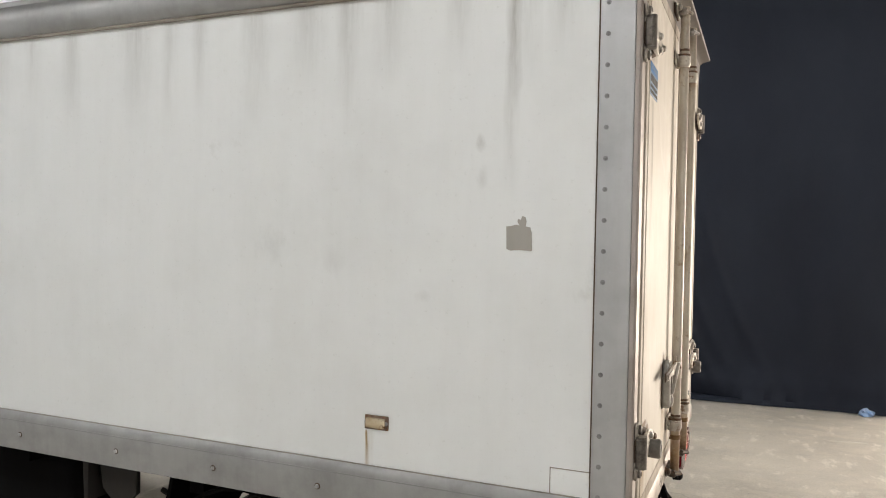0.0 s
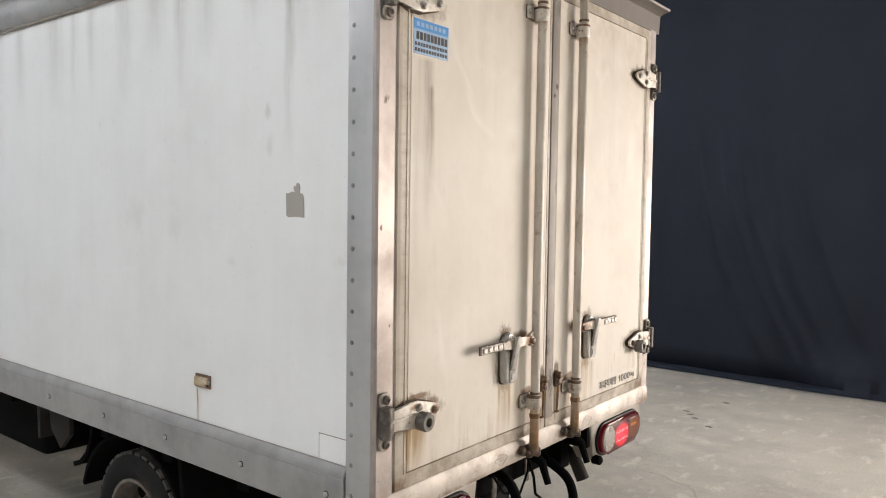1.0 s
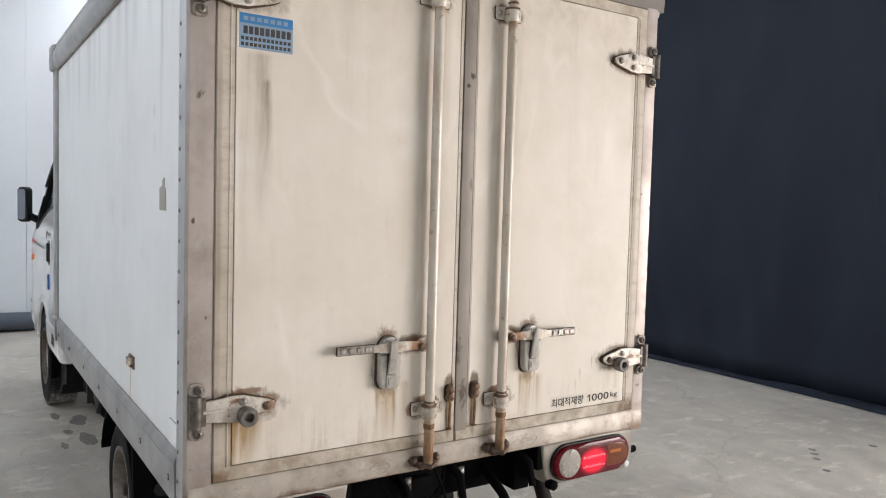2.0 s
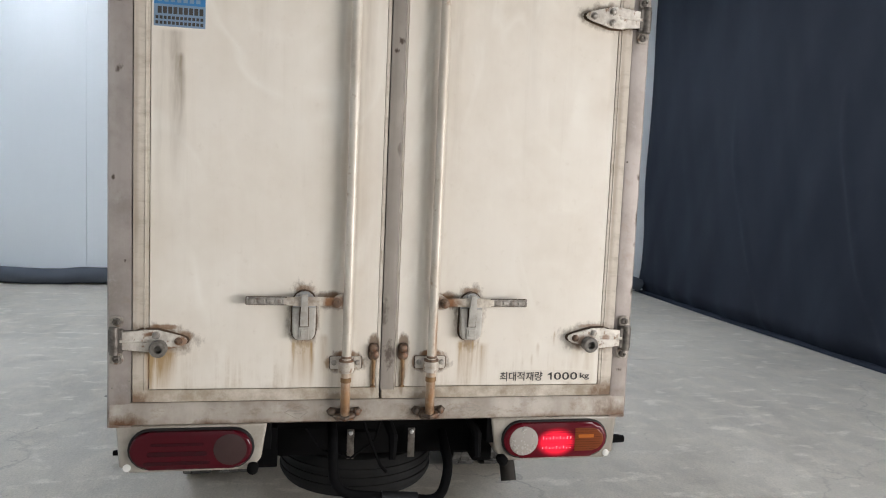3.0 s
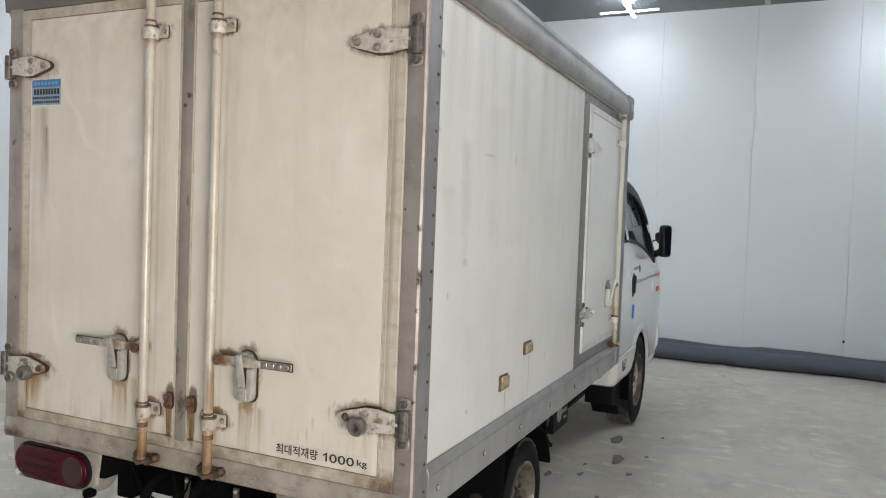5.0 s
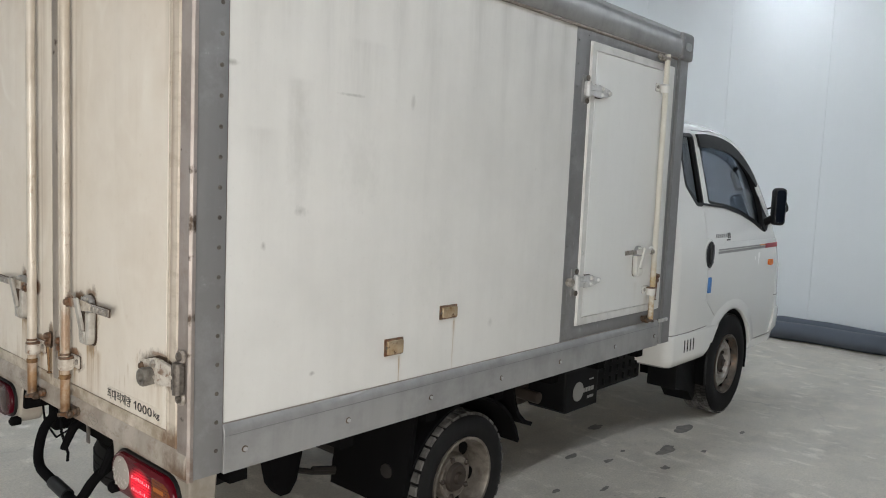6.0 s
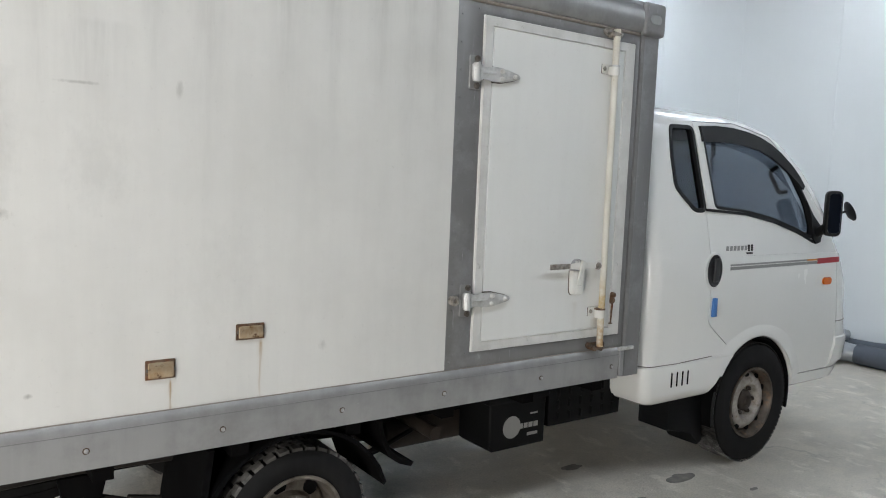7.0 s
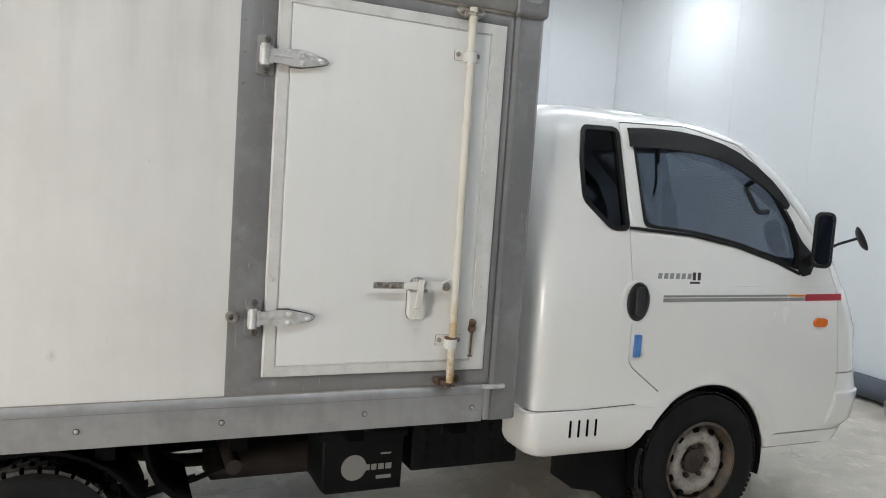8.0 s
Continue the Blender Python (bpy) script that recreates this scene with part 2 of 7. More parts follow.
def pale_wipe(nt):
    """Curved wipe marks left in the dust."""
    w = nt.nodes.new("ShaderNodeTexNoise")
    w.inputs["Scale"].default_value, w.inputs["Detail"].default_value, w.inputs["Distortion"].default_value = 2.6, 3, 2.2
    nt.links.new(place(nt, (1, 1, 0.55)), w.inputs["Vector"])
    edge = mth(nt, "ABSOLUTE", mth(nt, "SUBTRACT", w.outputs["Fac"], 0.5))
    return mth(nt, "MULTIPLY", mth(nt, "SUBTRACT", 1.0, mth(nt, "DIVIDE", edge, 0.07), True), mth(nt, "MULTIPLY", noise_at(nt, place(nt), 3.1, 3, 0.6, 0.5, 0.7), 0.22))


def wipe_arcs(nt):
    """Broad hand-wiped swirls on the doors where the dust is thinner."""
    w = nt.nodes.new("ShaderNodeTexNoise")
    w.inputs["Scale"].default_value, w.inputs["Detail"].default_value, w.inputs["Distortion"].default_value = 1.3, 2, 1.6
    nt.links.new(place(nt, (1, 1.4, 0.7)), w.inputs["Vector"])
    edge = mth(nt, "ABSOLUTE", mth(nt, "SUBTRACT", w.outputs["Fac"], 0.47))
    line = mth(nt, "SUBTRACT", 1.0, mth(nt, "DIVIDE", edge, 0.035), True)
    return mth(nt, "MULTIPLY", line, mth(nt, "MULTIPLY", noise_at(nt, place(nt), 2.0, 2, 0.5, 0.42, 0.62), 0.38))


GREY_DIRT = (0.42, 0.41, 0.38)
# one white paint: left copy lighter and cooler for lamp light, right copy darker
M_side_l = paint("white_side_left_lit", (0.84, 0.855, 0.85), GREY_DIRT, 0.38, 0.05, 0.14, stains=[(side_l_grime, (0.38, 0.37, 0.345)), (side_l_rust, OCHRE), (flecks(3.0, 0.66, 0.8, 0.35), (0.4, 0.38, 0.33)), (spots("X", [(-0.43, 1.72, 0.016, 0.03, 0.35), (-0.425, 1.62, 0.02, 0.03, 0.2), (-1.13, 1.42, 0.07, 0.06, 0.15), (-0.9, 1.38, 0.05, 0.05, 0.12), (-0.6, 1.28, 0.03, 0.02, 0.12)], 0.9, 30.0, 1.2), (0.36, 0.35, 0.32))])
M_side_r = paint("white_side_right_darker", (0.715, 0.705, 0.67), GREY_DIRT, 0.40, 0.10, 0.24, stains=[(side_r_grime, (0.34, 0.33, 0.31)), (side_r_rust, OCHRE), (flecks(22.0, 0.72, 0.8, 0.6), (0.25, 0.23, 0.2)), (spots("X", [(-0.55, 1.72, 0.07, 0.006, 0.5), (-0.82, 1.73, 0.012, 0.03, 0.35), (-0.36, 1.36, 0.025, 0.02, 0.5), (-0.23, 1.26, 0.010, 0.016, 0.6), (-0.12, 1.76, 0.03, 0.01, 0.6), (-0.13, 1.98, 0.025, 0.012, 0.6), (-0.42, 0.86, 0.012, 0.008, 0.6), (-1.3, 0.92, 0.02, 0.02, 0.3), (-0.6, 1.5, 0.1, 0.15, 0.13), (-0.35, 1.55, 0.06, 0.2, 0.15), (-0.95, 1.15, 0.15, 0.2, 0.08)], 0.9, 30.0, 1.4), (0.26, 0.25, 0.225))])
# doors, border, posts and rods turn darker brown towards the top
M_door = paint("cream_rear_door", (0.735, 0.68, 0.60), (0.50, 0.42, 0.32), 0.52, 0.10, 0.34, fine=30.0, spec=0.3, stains=[
    (pale_wipe, (0.86, 0.83, 0.76)), (wipe_arcs, (0.85, 0.82, 0.75)), (band("Z", 2.06, 2.5, 0.16, 0.45), (0.42, 0.35, 0.265)), (long_runs, (0.46, 0.38, 0.29)), (low_runs, (0.36, 0.26, 0.15)), (door_grime, (0.30, 0.25, 0.19)), (rod_grime_shade, (0.27, 0.205, 0.145)), (fit_grime, (0.14, 0.09, 0.052)), (fit_rust, (0.19, 0.095, 0.04)), (door_rust, (0.36, 0.24, 0.115)), (flecks(1.6, 0.52, 0.75, 0.30, (1, 1, 0.5)), (0.86, 0.83, 0.76)), (flecks(2.4, 0.52, 0.75, 0.20), (0.52, 0.43, 0.33)), (flecks(7.0, 0.66, 0.78, 0.22, (1, 1, 0.25)), (0.36, 0.29, 0.22)), (flecks(30.0, 0.735, 0.775, 0.8), (0.14, 0.10, 0.07)), (band("Z", 0.69, 0.80, 0.06, 0.75), (0.30, 0.23, 0.16))])
M_border = paint("dirty_door_border", (0.60, 0.54, 0.46), (0.34, 0.285, 0.22), 0.5, 0.2, 0.5, spec=0.3, stains=[(band("Z", 2.06, 2.5, 0.14, 0.9), (0.33, 0.265, 0.2)),(rod_grime_shade, (0.22, 0.165, 0.115)), (door_grime, (0.30, 0.25, 0.19)), (fit_grime, (0.14, 0.09, 0.052)), (door_rust, (0.30, 0.18, 0.08)), (band("Z", 0.66, 0.80, 0.03, 1.0), (0.31, 0.255, 0.19)), (flecks(9.0, 0.5, 0.68, 0.6, (1, 1, 2.5)), (0.33, 0.275, 0.205)), (flecks(6.0, 0.6, 0.75, 0.5, (1, 1, 3)), (0.40, 0.33, 0.25)), (flecks(28.0, 0.70, 0.78, 0.7), (0.14, 0.10, 0.07)), (spots("Y", [(0.79, 0.72, 0.10, 0.05, 0.8), (-0.78, 0.72, 0.06, 0.03, 0.8)], 0.6, 22.0, 1.2), (0.13, 0.065, 0.028))])
M_frame = paint("rear_frame_steel", (0.46, 0.41, 0.355), (0.22, 0.185, 0.15), 0.40, 0.3, 0.75, metal=0.15, size=3.0, stains=[(flecks(6.0, 0.5, 0.66, 0.75), (0.27, 0.22, 0.175)), (flecks(14.0, 0.56, 0.66, 0.6, (1, 0.5, 1)), (0.17, 0.12, 0.08)), (sill_rust, (0.105, 0.052, 0.024)),
    (band("Z", 0.60, 0.675, 0.035, 0.85), RUST), (flecks(7.0, 0.6, 0.72, 0.7), (0.2, 0.13, 0.08)), (flecks(34.0, 0.66, 0.74, 0.7), SOOT), (flecks(4.0, 0.6, 0.75, 0.4), (0.72, 0.69, 0.64))])
M_post = paint("painted_steel_post", (0.42, 0.372, 0.345), (0.19, 0.158, 0.138), 0.46, 0.3, 0.6, metal=0.5, size=3.0, stains=[
    (band("Z", 0.60, 0.76, 0.05, 0.8), (0.15, 0.08, 0.04)), (band("Z", 1.95, 2.5, 0.3, 0.6), (0.28, 0.23, 0.195)), (flecks(7.0, 0.6, 0.72, 0.5), (0.30, 0.225, 0.17)), (flecks(34.0, 0.66, 0.73, 0.75), SOOT), (flecks(5.0, 0.6, 0.75, 0.4), (0.72, 0.69, 0.66)), (post_chips, (0.05, 0.032, 0.02))])
# post-like tone, darkened to carry the shade under the brim
M_header = paint("dusty_shaded_header", (0.17, 0.148, 0.13), (0.085, 0.072, 0.062), 0.45, 0.3, 0.4, metal=0.2, stains=[(flecks(9.0, 0.62, 0.74, 0.4), (0.26, 0.235, 0.21))])
M_sidedoor = paint("white_side_door", (0.80, 0.80, 0.77), (0.55, 0.54, 0.5), 0.34, 0.08, 0.12, stains=[(flecks(24.0, 0.75, 0.82, 0.5), (0.35, 0.33, 0.3)), (lambda nt: runs(nt, "X", [(-2.61, 0.92, 0.03, 0.13, 0.5), (-2.72, 0.98, 0.008, 0.12, 0.9), (-2.48, 1.0, 0.03, 0.15, 0.2), (-2.64, 1.9, 0.03, 0.9, 0.2)]), OCHRE)])
M_alu = paint("grey_aluminium_trim", (0.385, 0.385, 0.38), (0.22, 0.215, 0.21), 0.36, 0.3, 0.6, metal=0.35, size=3.0, stains=[(flecks(26.0, 0.68, 0.76, 0.5), (0.6, 0.6, 0.6)), (flecks(3.0, 0.58, 0.72, 0.3), (0.46, 0.46, 0.46))])
M_alu_lt = paint("lighter_aluminium", (0.50, 0.505, 0.51), (0.32, 0.32, 0.32), 0.34, 0.3, 0.5, metal=0.4, size=3.0, stains=[(flecks(26.0, 0.68, 0.76, 0.4), (0.66, 0.66, 0.66))])
# dark tone for grime, seals and painted contact shade
M_grime_shade = paint("grime_and_shade", (0.055, 0.034, 0.02), (0.15, 0.09, 0.05), 0.7, 0.3, 0.6)
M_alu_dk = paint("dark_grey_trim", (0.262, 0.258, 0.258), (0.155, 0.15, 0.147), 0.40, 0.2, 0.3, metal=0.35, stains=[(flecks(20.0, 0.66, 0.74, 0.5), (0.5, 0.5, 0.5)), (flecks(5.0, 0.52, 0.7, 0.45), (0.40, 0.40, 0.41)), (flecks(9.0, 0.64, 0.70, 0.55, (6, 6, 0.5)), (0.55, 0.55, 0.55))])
M_rod = paint("cream_painted_rod", (0.60, 0.55, 0.475), (0.35, 0.285, 0.21), 0.32, 0.4, 0.5, metal=0.1, size=4.0, stains=[(band("Z", 2.05, 2.5, 0.1, 0.8), (0.36, 0.29, 0.215)), (flecks(18.0, 0.6, 0.7, 0.7), (0.22, 0.12, 0.05)), (band("Z", 0.50, 0.90, 0.1, 1.0), (0.33, 0.20, 0.085)), (band("Z", 0.60, 0.77, 0.06, 1.0), (0.10, 0.055, 0.028)), (rod_rust, (0.24, 0.115, 0.04))])
M_rod_side = paint("white_painted_rod", (0.72, 0.69, 0.61), (0.4, 0.35, 0.27), 0.36, 0.2, 0.25, stains=[(band("Z", 0.60, 1.16, 0.10, 1.0), (0.50, 0.34, 0.13)), (band("Z", 0.60, 0.98, 0.08, 0.8), (0.36, 0.19, 0.06)), (flecks(20.0, 0.66, 0.74, 0.5), (0.3, 0.2, 0.1))])
M_nub = paint("dark_rubber_stop", (0.17, 0.155, 0.135), (0.05, 0.042, 0.034), 0.45, 0.3, 0.9, size=24.0)
M_steel = paint("worn_zinc_hardware", (0.44, 0.41, 0.37), (0.10, 0.08, 0.065), 0.36, 0.4, 0.9, metal=0.45, size=24.0, stains=[(flecks(30.0, 0.58, 0.68, 0.7), (0.16, 0.08, 0.035))])
M_knuckle = paint("dark_hinge_knuckle", (0.17, 0.15, 0.13), (0.035, 0.027, 0.022), 0.4, 0.3, 0.9, metal=0.35, size=22.0)
M_keeper = paint("dark_rusty_keeper", (0.14, 0.10, 0.072), (0.02, 0.013, 0.009), 0.42, 0.4, 1.0, metal=0.25, size=26.0, stains=[(flecks(30.0, 0.52, 0.62, 0.7), (0.19, 0.075, 0.025))])
M_ochre = paint("ochre_rust", (0.25, 0.14, 0.05), (0.08, 0.035, 0.015), 0.6, 0.4, 0.9, size=20.0)
M_rusty = paint("rusty_hardware", (0.20, 0.13, 0.085), (0.04, 0.02, 0.011), 0.45, 0.5, 1.0, metal=0.25, size=26.0, stains=[(flecks(40.0, 0.5, 0.62, 0.7), (0.17, 0.06, 0.02))])
M_arm = paint("rust_stained_arm", (0.60, 0.545, 0.465), (0.19, 0.13, 0.085), 0.42, 0.4, 0.8, metal=0.15, size=18.0, stains=[(spots("Y", [(-0.185, 1.037, 0.035, 0.03, 1.0), (0.20, 1.037, 0.03, 0.03, 1.0), (0.16, 1.037, 0.03, 0.03, 0.6), (-0.145, 1.037, 0.03, 0.03, 0.6)], 0.6, 40.0, 1.0), (0.22, 0.10, 0.04))])
M_hinge = paint("dirty_white_hinge", (0.68, 0.64, 0.575), (0.26, 0.20, 0.145), 0.42, 0.4, 0.65, metal=0.15, size=18.0, stains=[(spots("Y", [(-0.625, 0.905, 0.03, 0.02, 0.8), (-0.72, 0.93, 0.03, 0.008, 0.9), (-0.66, 0.885, 0.04, 0.008, 0.9), (0.68, 0.905, 0.04, 0.03, 0.7), (0.75, 0.92, 0.02, 0.012, 0.7)], 0.5, 40.0, 1.2), (0.2, 0.09, 0.035)), (flecks(36.0, 0.56, 0.64, 0.85), (0.20, 0.10, 0.045))])
M_plate = paint("dirty_hinge_plate", (0.42, 0.38, 0.335), (0.10, 0.075, 0.058), 0.42, 0.3, 0.9, metal=0.25, size=20.0, stains=[(flecks(40.0, 0.55, 0.64, 0.8), (0.15, 0.07, 0.03))])
M_silver = paint("galvanised_hinge", (0.66, 0.66, 0.645), (0.28, 0.27, 0.255), 0.32, 0.2, 0.6, metal=0.2, size=18.0)
M_edging = paint("brushed_edging", (0.73, 0.72, 0.69), (0.50, 0.49, 0.46), 0.42, 0.3, 0.5, metal=0.1, size=6.0, stains=[(flecks(30.0, 0.62, 0.72, 0.5), (0.3, 0.28, 0.25))])
M_case = paint("grey_lock_case", (0.46, 0.44, 0.40), (0.20, 0.17, 0.135), 0.4, 0.35, 0.6, size=16.0)
M_case_w = paint("white_lock_case", (0.76, 0.75, 0.71), (0.5, 0.47, 0.4), 0.4, 0.15, 0.2)
M_strip = paint("faded_strip", (0.70, 0.645, 0.56), (0.52, 0.46, 0.385), 0.5, 0.2, 0.4)
M_lamp_plate = paint("cream_lamp_panel", (0.40, 0.365, 0.315), (0.16, 0.135, 0.105), 0.4, 0.4, 0.8, size=3.0, stains=[(flecks(6.0, 0.55, 0.7, 0.5), (0.2, 0.16, 0.12))])
M_cab = paint("white_cab_paint", (0.86, 0.855, 0.82), (0.70, 0.69, 0.65), 0.22, 0.05, 0.10, bump_d=0.0002, coat=0.6)
M_black = paint("black_chassis", (0.0035, 0.0035, 0.004), (0.008, 0.0075, 0.007), 0.8, 0.3, 0.5, spec=0.06)
M_under = paint("black_underside_plastic", (0.005, 0.0052, 0.0058), (0.012, 0.012, 0.012), 0.5, 0.2, 0.5, spec=0.15)
M_plastic = paint("black_plastic", (0.008, 0.0083, 0.009), (0.017, 0.017, 0.017), 0.45, 0.15, 0.3, spec=0.3)
M_gasket = paint("grey_rubber_gasket", (0.30, 0.265, 0.23), (0.15, 0.125, 0.105), 0.5, 0.7, 0.6, stains=[(flecks(7.0, 0.55, 0.7, 0.5, (1, 1, 0.3)), (0.42, 0.37, 0.31)), (gasket_rust, (0.05, 0.03, 0.018))])
M_dark_iron = paint("dark_iron", (0.022, 0.02, 0.019), (0.045, 0.038, 0.032), 0.6, 0.3, 0.5, metal=0.1, spec=0.2)
M_rubber = paint("tyre_rubber", (0.009, 0.009, 0.0095), (0.026, 0.025, 0.023), 0.75, 0.3, 0.55, bump_d=0.0012, spec=0.18)
M_tread = paint("dusty_tread", (0.045, 0.043, 0.04), (0.19, 0.183, 0.17), 0.8, 0.3, 0.9, size=8.0)
M_tread_front = paint("worn_front_tread", (0.022, 0.021, 0.02), (0.055, 0.052, 0.048), 0.75, 0.3, 0.8, size=8.0, spec=0.2, stains=[(band("Z", -1.0, 0.24, 0.12, 1.0), (0.30, 0.29, 0.275))])
M_rim = paint("silver_wheel_rim", (0.12, 0.10, 0.082), (0.04, 0.03, 0.023), 0.42, 0.3, 0.8, metal=0.4, size=10.0, stains=[(flecks(20.0, 0.52, 0.66, 0.8), (0.20, 0.12, 0.07))])
M_rim_rear = paint("steel_rear_rim", (0.24, 0.215, 0.185), (0.07, 0.055, 0.04), 0.38, 0.3, 0.8, metal=0.5, size=10.0)
M_disc = paint("worn_steel_disc", (0.45, 0.42, 0.38), (0.16, 0.13, 0.105), 0.45, 0.3, 0.8, metal=0.3, size=9.0, stains=[(flecks(20.0, 0.56, 0.68, 0.8), (0.16, 0.10, 0.06))])
M_handle = paint("faded_black_handle", (0.03, 0.03, 0.032), (0.06, 0.06, 0.06), 0.5, 0.2, 0.4)
M_hub = paint("rusty_hub", (0.045, 0.034, 0.027), (0.018, 0.013, 0.010), 0.6, 0.3, 0.6, metal=0.2)
M_wall = paint("white_sandwich_panel", (0.77, 0.80, 0.815), (0.69, 0.72, 0.735), 0.65, 0.08, 0.15, bump_d=0.0009, spec=0.1)
M_joint = paint("panel_joint", (0.55, 0.58, 0.60), (0.46, 0.48, 0.50), 0.6)
M_ceiling = paint("grey_ceiling_panel", (0.06, 0.064, 0.072), (0.05, 0.053, 0.06), 0.2, 0.05, 0.2, bump_d=0.00004)
M_cable_tray = paint("ceiling_joint_strip", (0.42, 0.44, 0.46), (0.33, 0.34, 0.35), 0.4)
M_pipe = paint("grey_foam_hose", (0.075, 0.088, 0.11), (0.12, 0.13, 0.15), 0.65, 0.1, 0.4, bump_d=0.001)
M_foil = paint("silver_foil_hose", (0.5, 0.52, 0.55), (0.25, 0.26, 0.28), 0.25, 0.2, 0.4, metal=0.9, bump_d=0.004)
M_valve = paint("grey_valve_box", (0.34, 0.35, 0.35), (0.2, 0.2, 0.2), 0.5)
M_yellow = paint("yellow_plastic", (0.60, 0.46, 0.05), (0.35, 0.27, 0.05), 0.45)
M_white = paint("white_plastic", (0.78, 0.78, 0.76), (0.6, 0.6, 0.57), 0.4)
M_blue = paint("blue_foam", (0.08, 0.22, 0.52), (0.06, 0.15, 0.36), 0.6)
M_patch = paint("grey_tape_patch", (0.40, 0.38, 0.345), (0.28, 0.26, 0.235), 0.7, 0.2, 0.4)
M_ink = paint("faded_black_ink", (0.035, 0.03, 0.028), (0.09, 0.08, 0.07), 0.6)
M_stk_blue = paint("blue_sticker", (0.06, 0.25, 0.55), (0.08, 0.22, 0.42), 0.3, metal=0.5)
M_stk_white = paint("sticker_white", (0.30, 0.41, 0.54), (0.22, 0.31, 0.42), 0.28, metal=0.75)
M_decal_grey = paint("grey_decal", (0.30, 0.30, 0.29), (0.24, 0.24, 0.23), 0.35)
M_decal_red = paint("red_decal", (0.45, 0.03, 0.045), (0.3, 0.03, 0.04), 0.35)
M_decal_orange = paint("orange_decal", (0.75, 0.27, 0.03), (0.5, 0.18, 0.03), 0.35)
M_oil = paint("oil_stain", (0.15, 0.138, 0.122), (0.30, 0.275, 0.24), 0.5, 0.2, 0.9, fine=25.0, size=9.0)
M_floor_dust = paint("light_scrap", (0.72, 0.70, 0.64), (0.5, 0.48, 0.43), 0.7)


def lens(name, col, rough=0.12, glow=None, bulb=None):
    m, nt, b = mat_base(name)
    n = noise_at(nt, place(nt), 40.0, 3, 0.6, 0.3, 0.7)
    nt.links.new(mix(nt, mth(nt, "MULTIPLY", n, 0.15), col, tuple(c * 0.45 for c in col)), b.inputs["Base Color"])
    b.inputs["Roughness"].default_value = rough
    b.inputs["Coat Weight"].default_value = 0.1
    b.inputs["Specular IOR Level"].default_value = 0.2
    if glow:
        b.inputs["Emission Color"].default_value = (*glow[0], 1)
        b.inputs["Emission Strength"].default_value = glow[1]
    if bulb:
        # light of the bulb behind the lens, fading outward
        geo = nt.nodes.new("ShaderNodeNewGeometry")
        sep = nt.nodes.new("ShaderNodeSeparateXYZ")
        nt.links.new(geo.outputs["Position"], sep.inputs[0])
        dy = mth(nt, "DIVIDE", mth(nt, "SUBTRACT", sep.outputs["Y"], bulb[0]), 0.062)
        dz = mth(nt, "DIVIDE", mth(nt, "SUBTRACT", sep.outputs["Z"], bulb[1]), 0.043)
        d2 = mth(nt, "ADD", mth(nt, "MULTIPLY", dy, dy), mth(nt, "MULTIPLY", dz, dz))
        fall = mth(nt, "POWER", 2.718, mth(nt, "MULTIPLY", mth(nt, "MULTIPLY", mth(nt, "MULTIPLY", d2, d2), d2), -1.0))
        nt.links.new(mth(nt, "ADD", mth(nt, "MULTIPLY", fall, glow[1]), 0.02), b.inputs["Emission Strength"])
    return m


M_red = lens("red_lens", (0.055, 0.0025, 0.007), 0.06)
M_red_dk = lens("dark_red_lens", (0.028, 0.002, 0.005), 0.06)
M_red_lit = lens("lit_red_lens", (0.07, 0.003, 0.008), 0.06, ((1.0, 0.012, 0.04), 1.25), (0.602, 0.548))
M_led = lens("led_point", (0.9, 0.5, 0.5), glow=((1.0, 0.35, 0.38), 2.0))
M_clear = lens("clear_lens", (0.44, 0.41, 0.375), 0.06)
M_clear_dk = lens("clear_lens_bowl", (0.36, 0.33, 0.30), 0.06)
M_smoke = lens("dull_reverse_lens", (0.05, 0.028, 0.027))
M_amber_dk = lens("dull_amber_lens", (0.17, 0.042, 0.012), 0.08)
M_amber_mid = lens("amber_bulb_cover", (0.42, 0.12, 0.02), 0.1)
M_amber = lens("amber_lens", (0.75, 0.17, 0.02))
M_marker = paint("rusted_amber_marker", (0.76, 0.65, 0.48), (0.42, 0.22, 0.07), 0.16, 0.3, 0.8, metal=0.55, size=7.0, stains=[(flecks(26.0, 0.56, 0.64, 0.95), (0.13, 0.055, 0.02))])


def glass(name, tint):
    m, nt, b = mat_base(name)
    nt.nodes.remove(b)
    out = nt.nodes["Material Output"]
    tr, gl, lw, mx = (nt.nodes.new("ShaderNode" + k) for k in ("BsdfTransparent", "BsdfGlossy", "LayerWeight", "MixShader"))
    tr.inputs[0].default_value = (*tint, 1)
    gl.inputs["Roughness"].default_value = 0.02
    gloss = mth(nt, "ADD", mth(nt, "MULTIPLY", mth(nt, "POWER", lw.outputs["Facing"], 4.0), 0.6), 0.045)
    nt.links.new(gloss, mx.inputs[0])
    nt.links.new(tr.outputs[0], mx.inputs[1])
    nt.links.new(gl.outputs[0], mx.inputs[2])
    nt.links.new(mx.outputs[0], out.inputs[0])
    return m


M_glass = glass("tinted_glass", (0.62, 0.65, 0.69))
M_glass_dk = glass("dark_tinted_glass", (0.42, 0.44, 0.46))
m_mirror, nt_, b_ = mat_base("mirror_glass")
b_.inputs["Base Color"].default_value, b_.inputs["Metallic"].default_value, b_.inputs["Roughness"].default_value = (0.3, 0.32, 0.35, 1), 1.0, 0.04
M_mirror = m_mirror


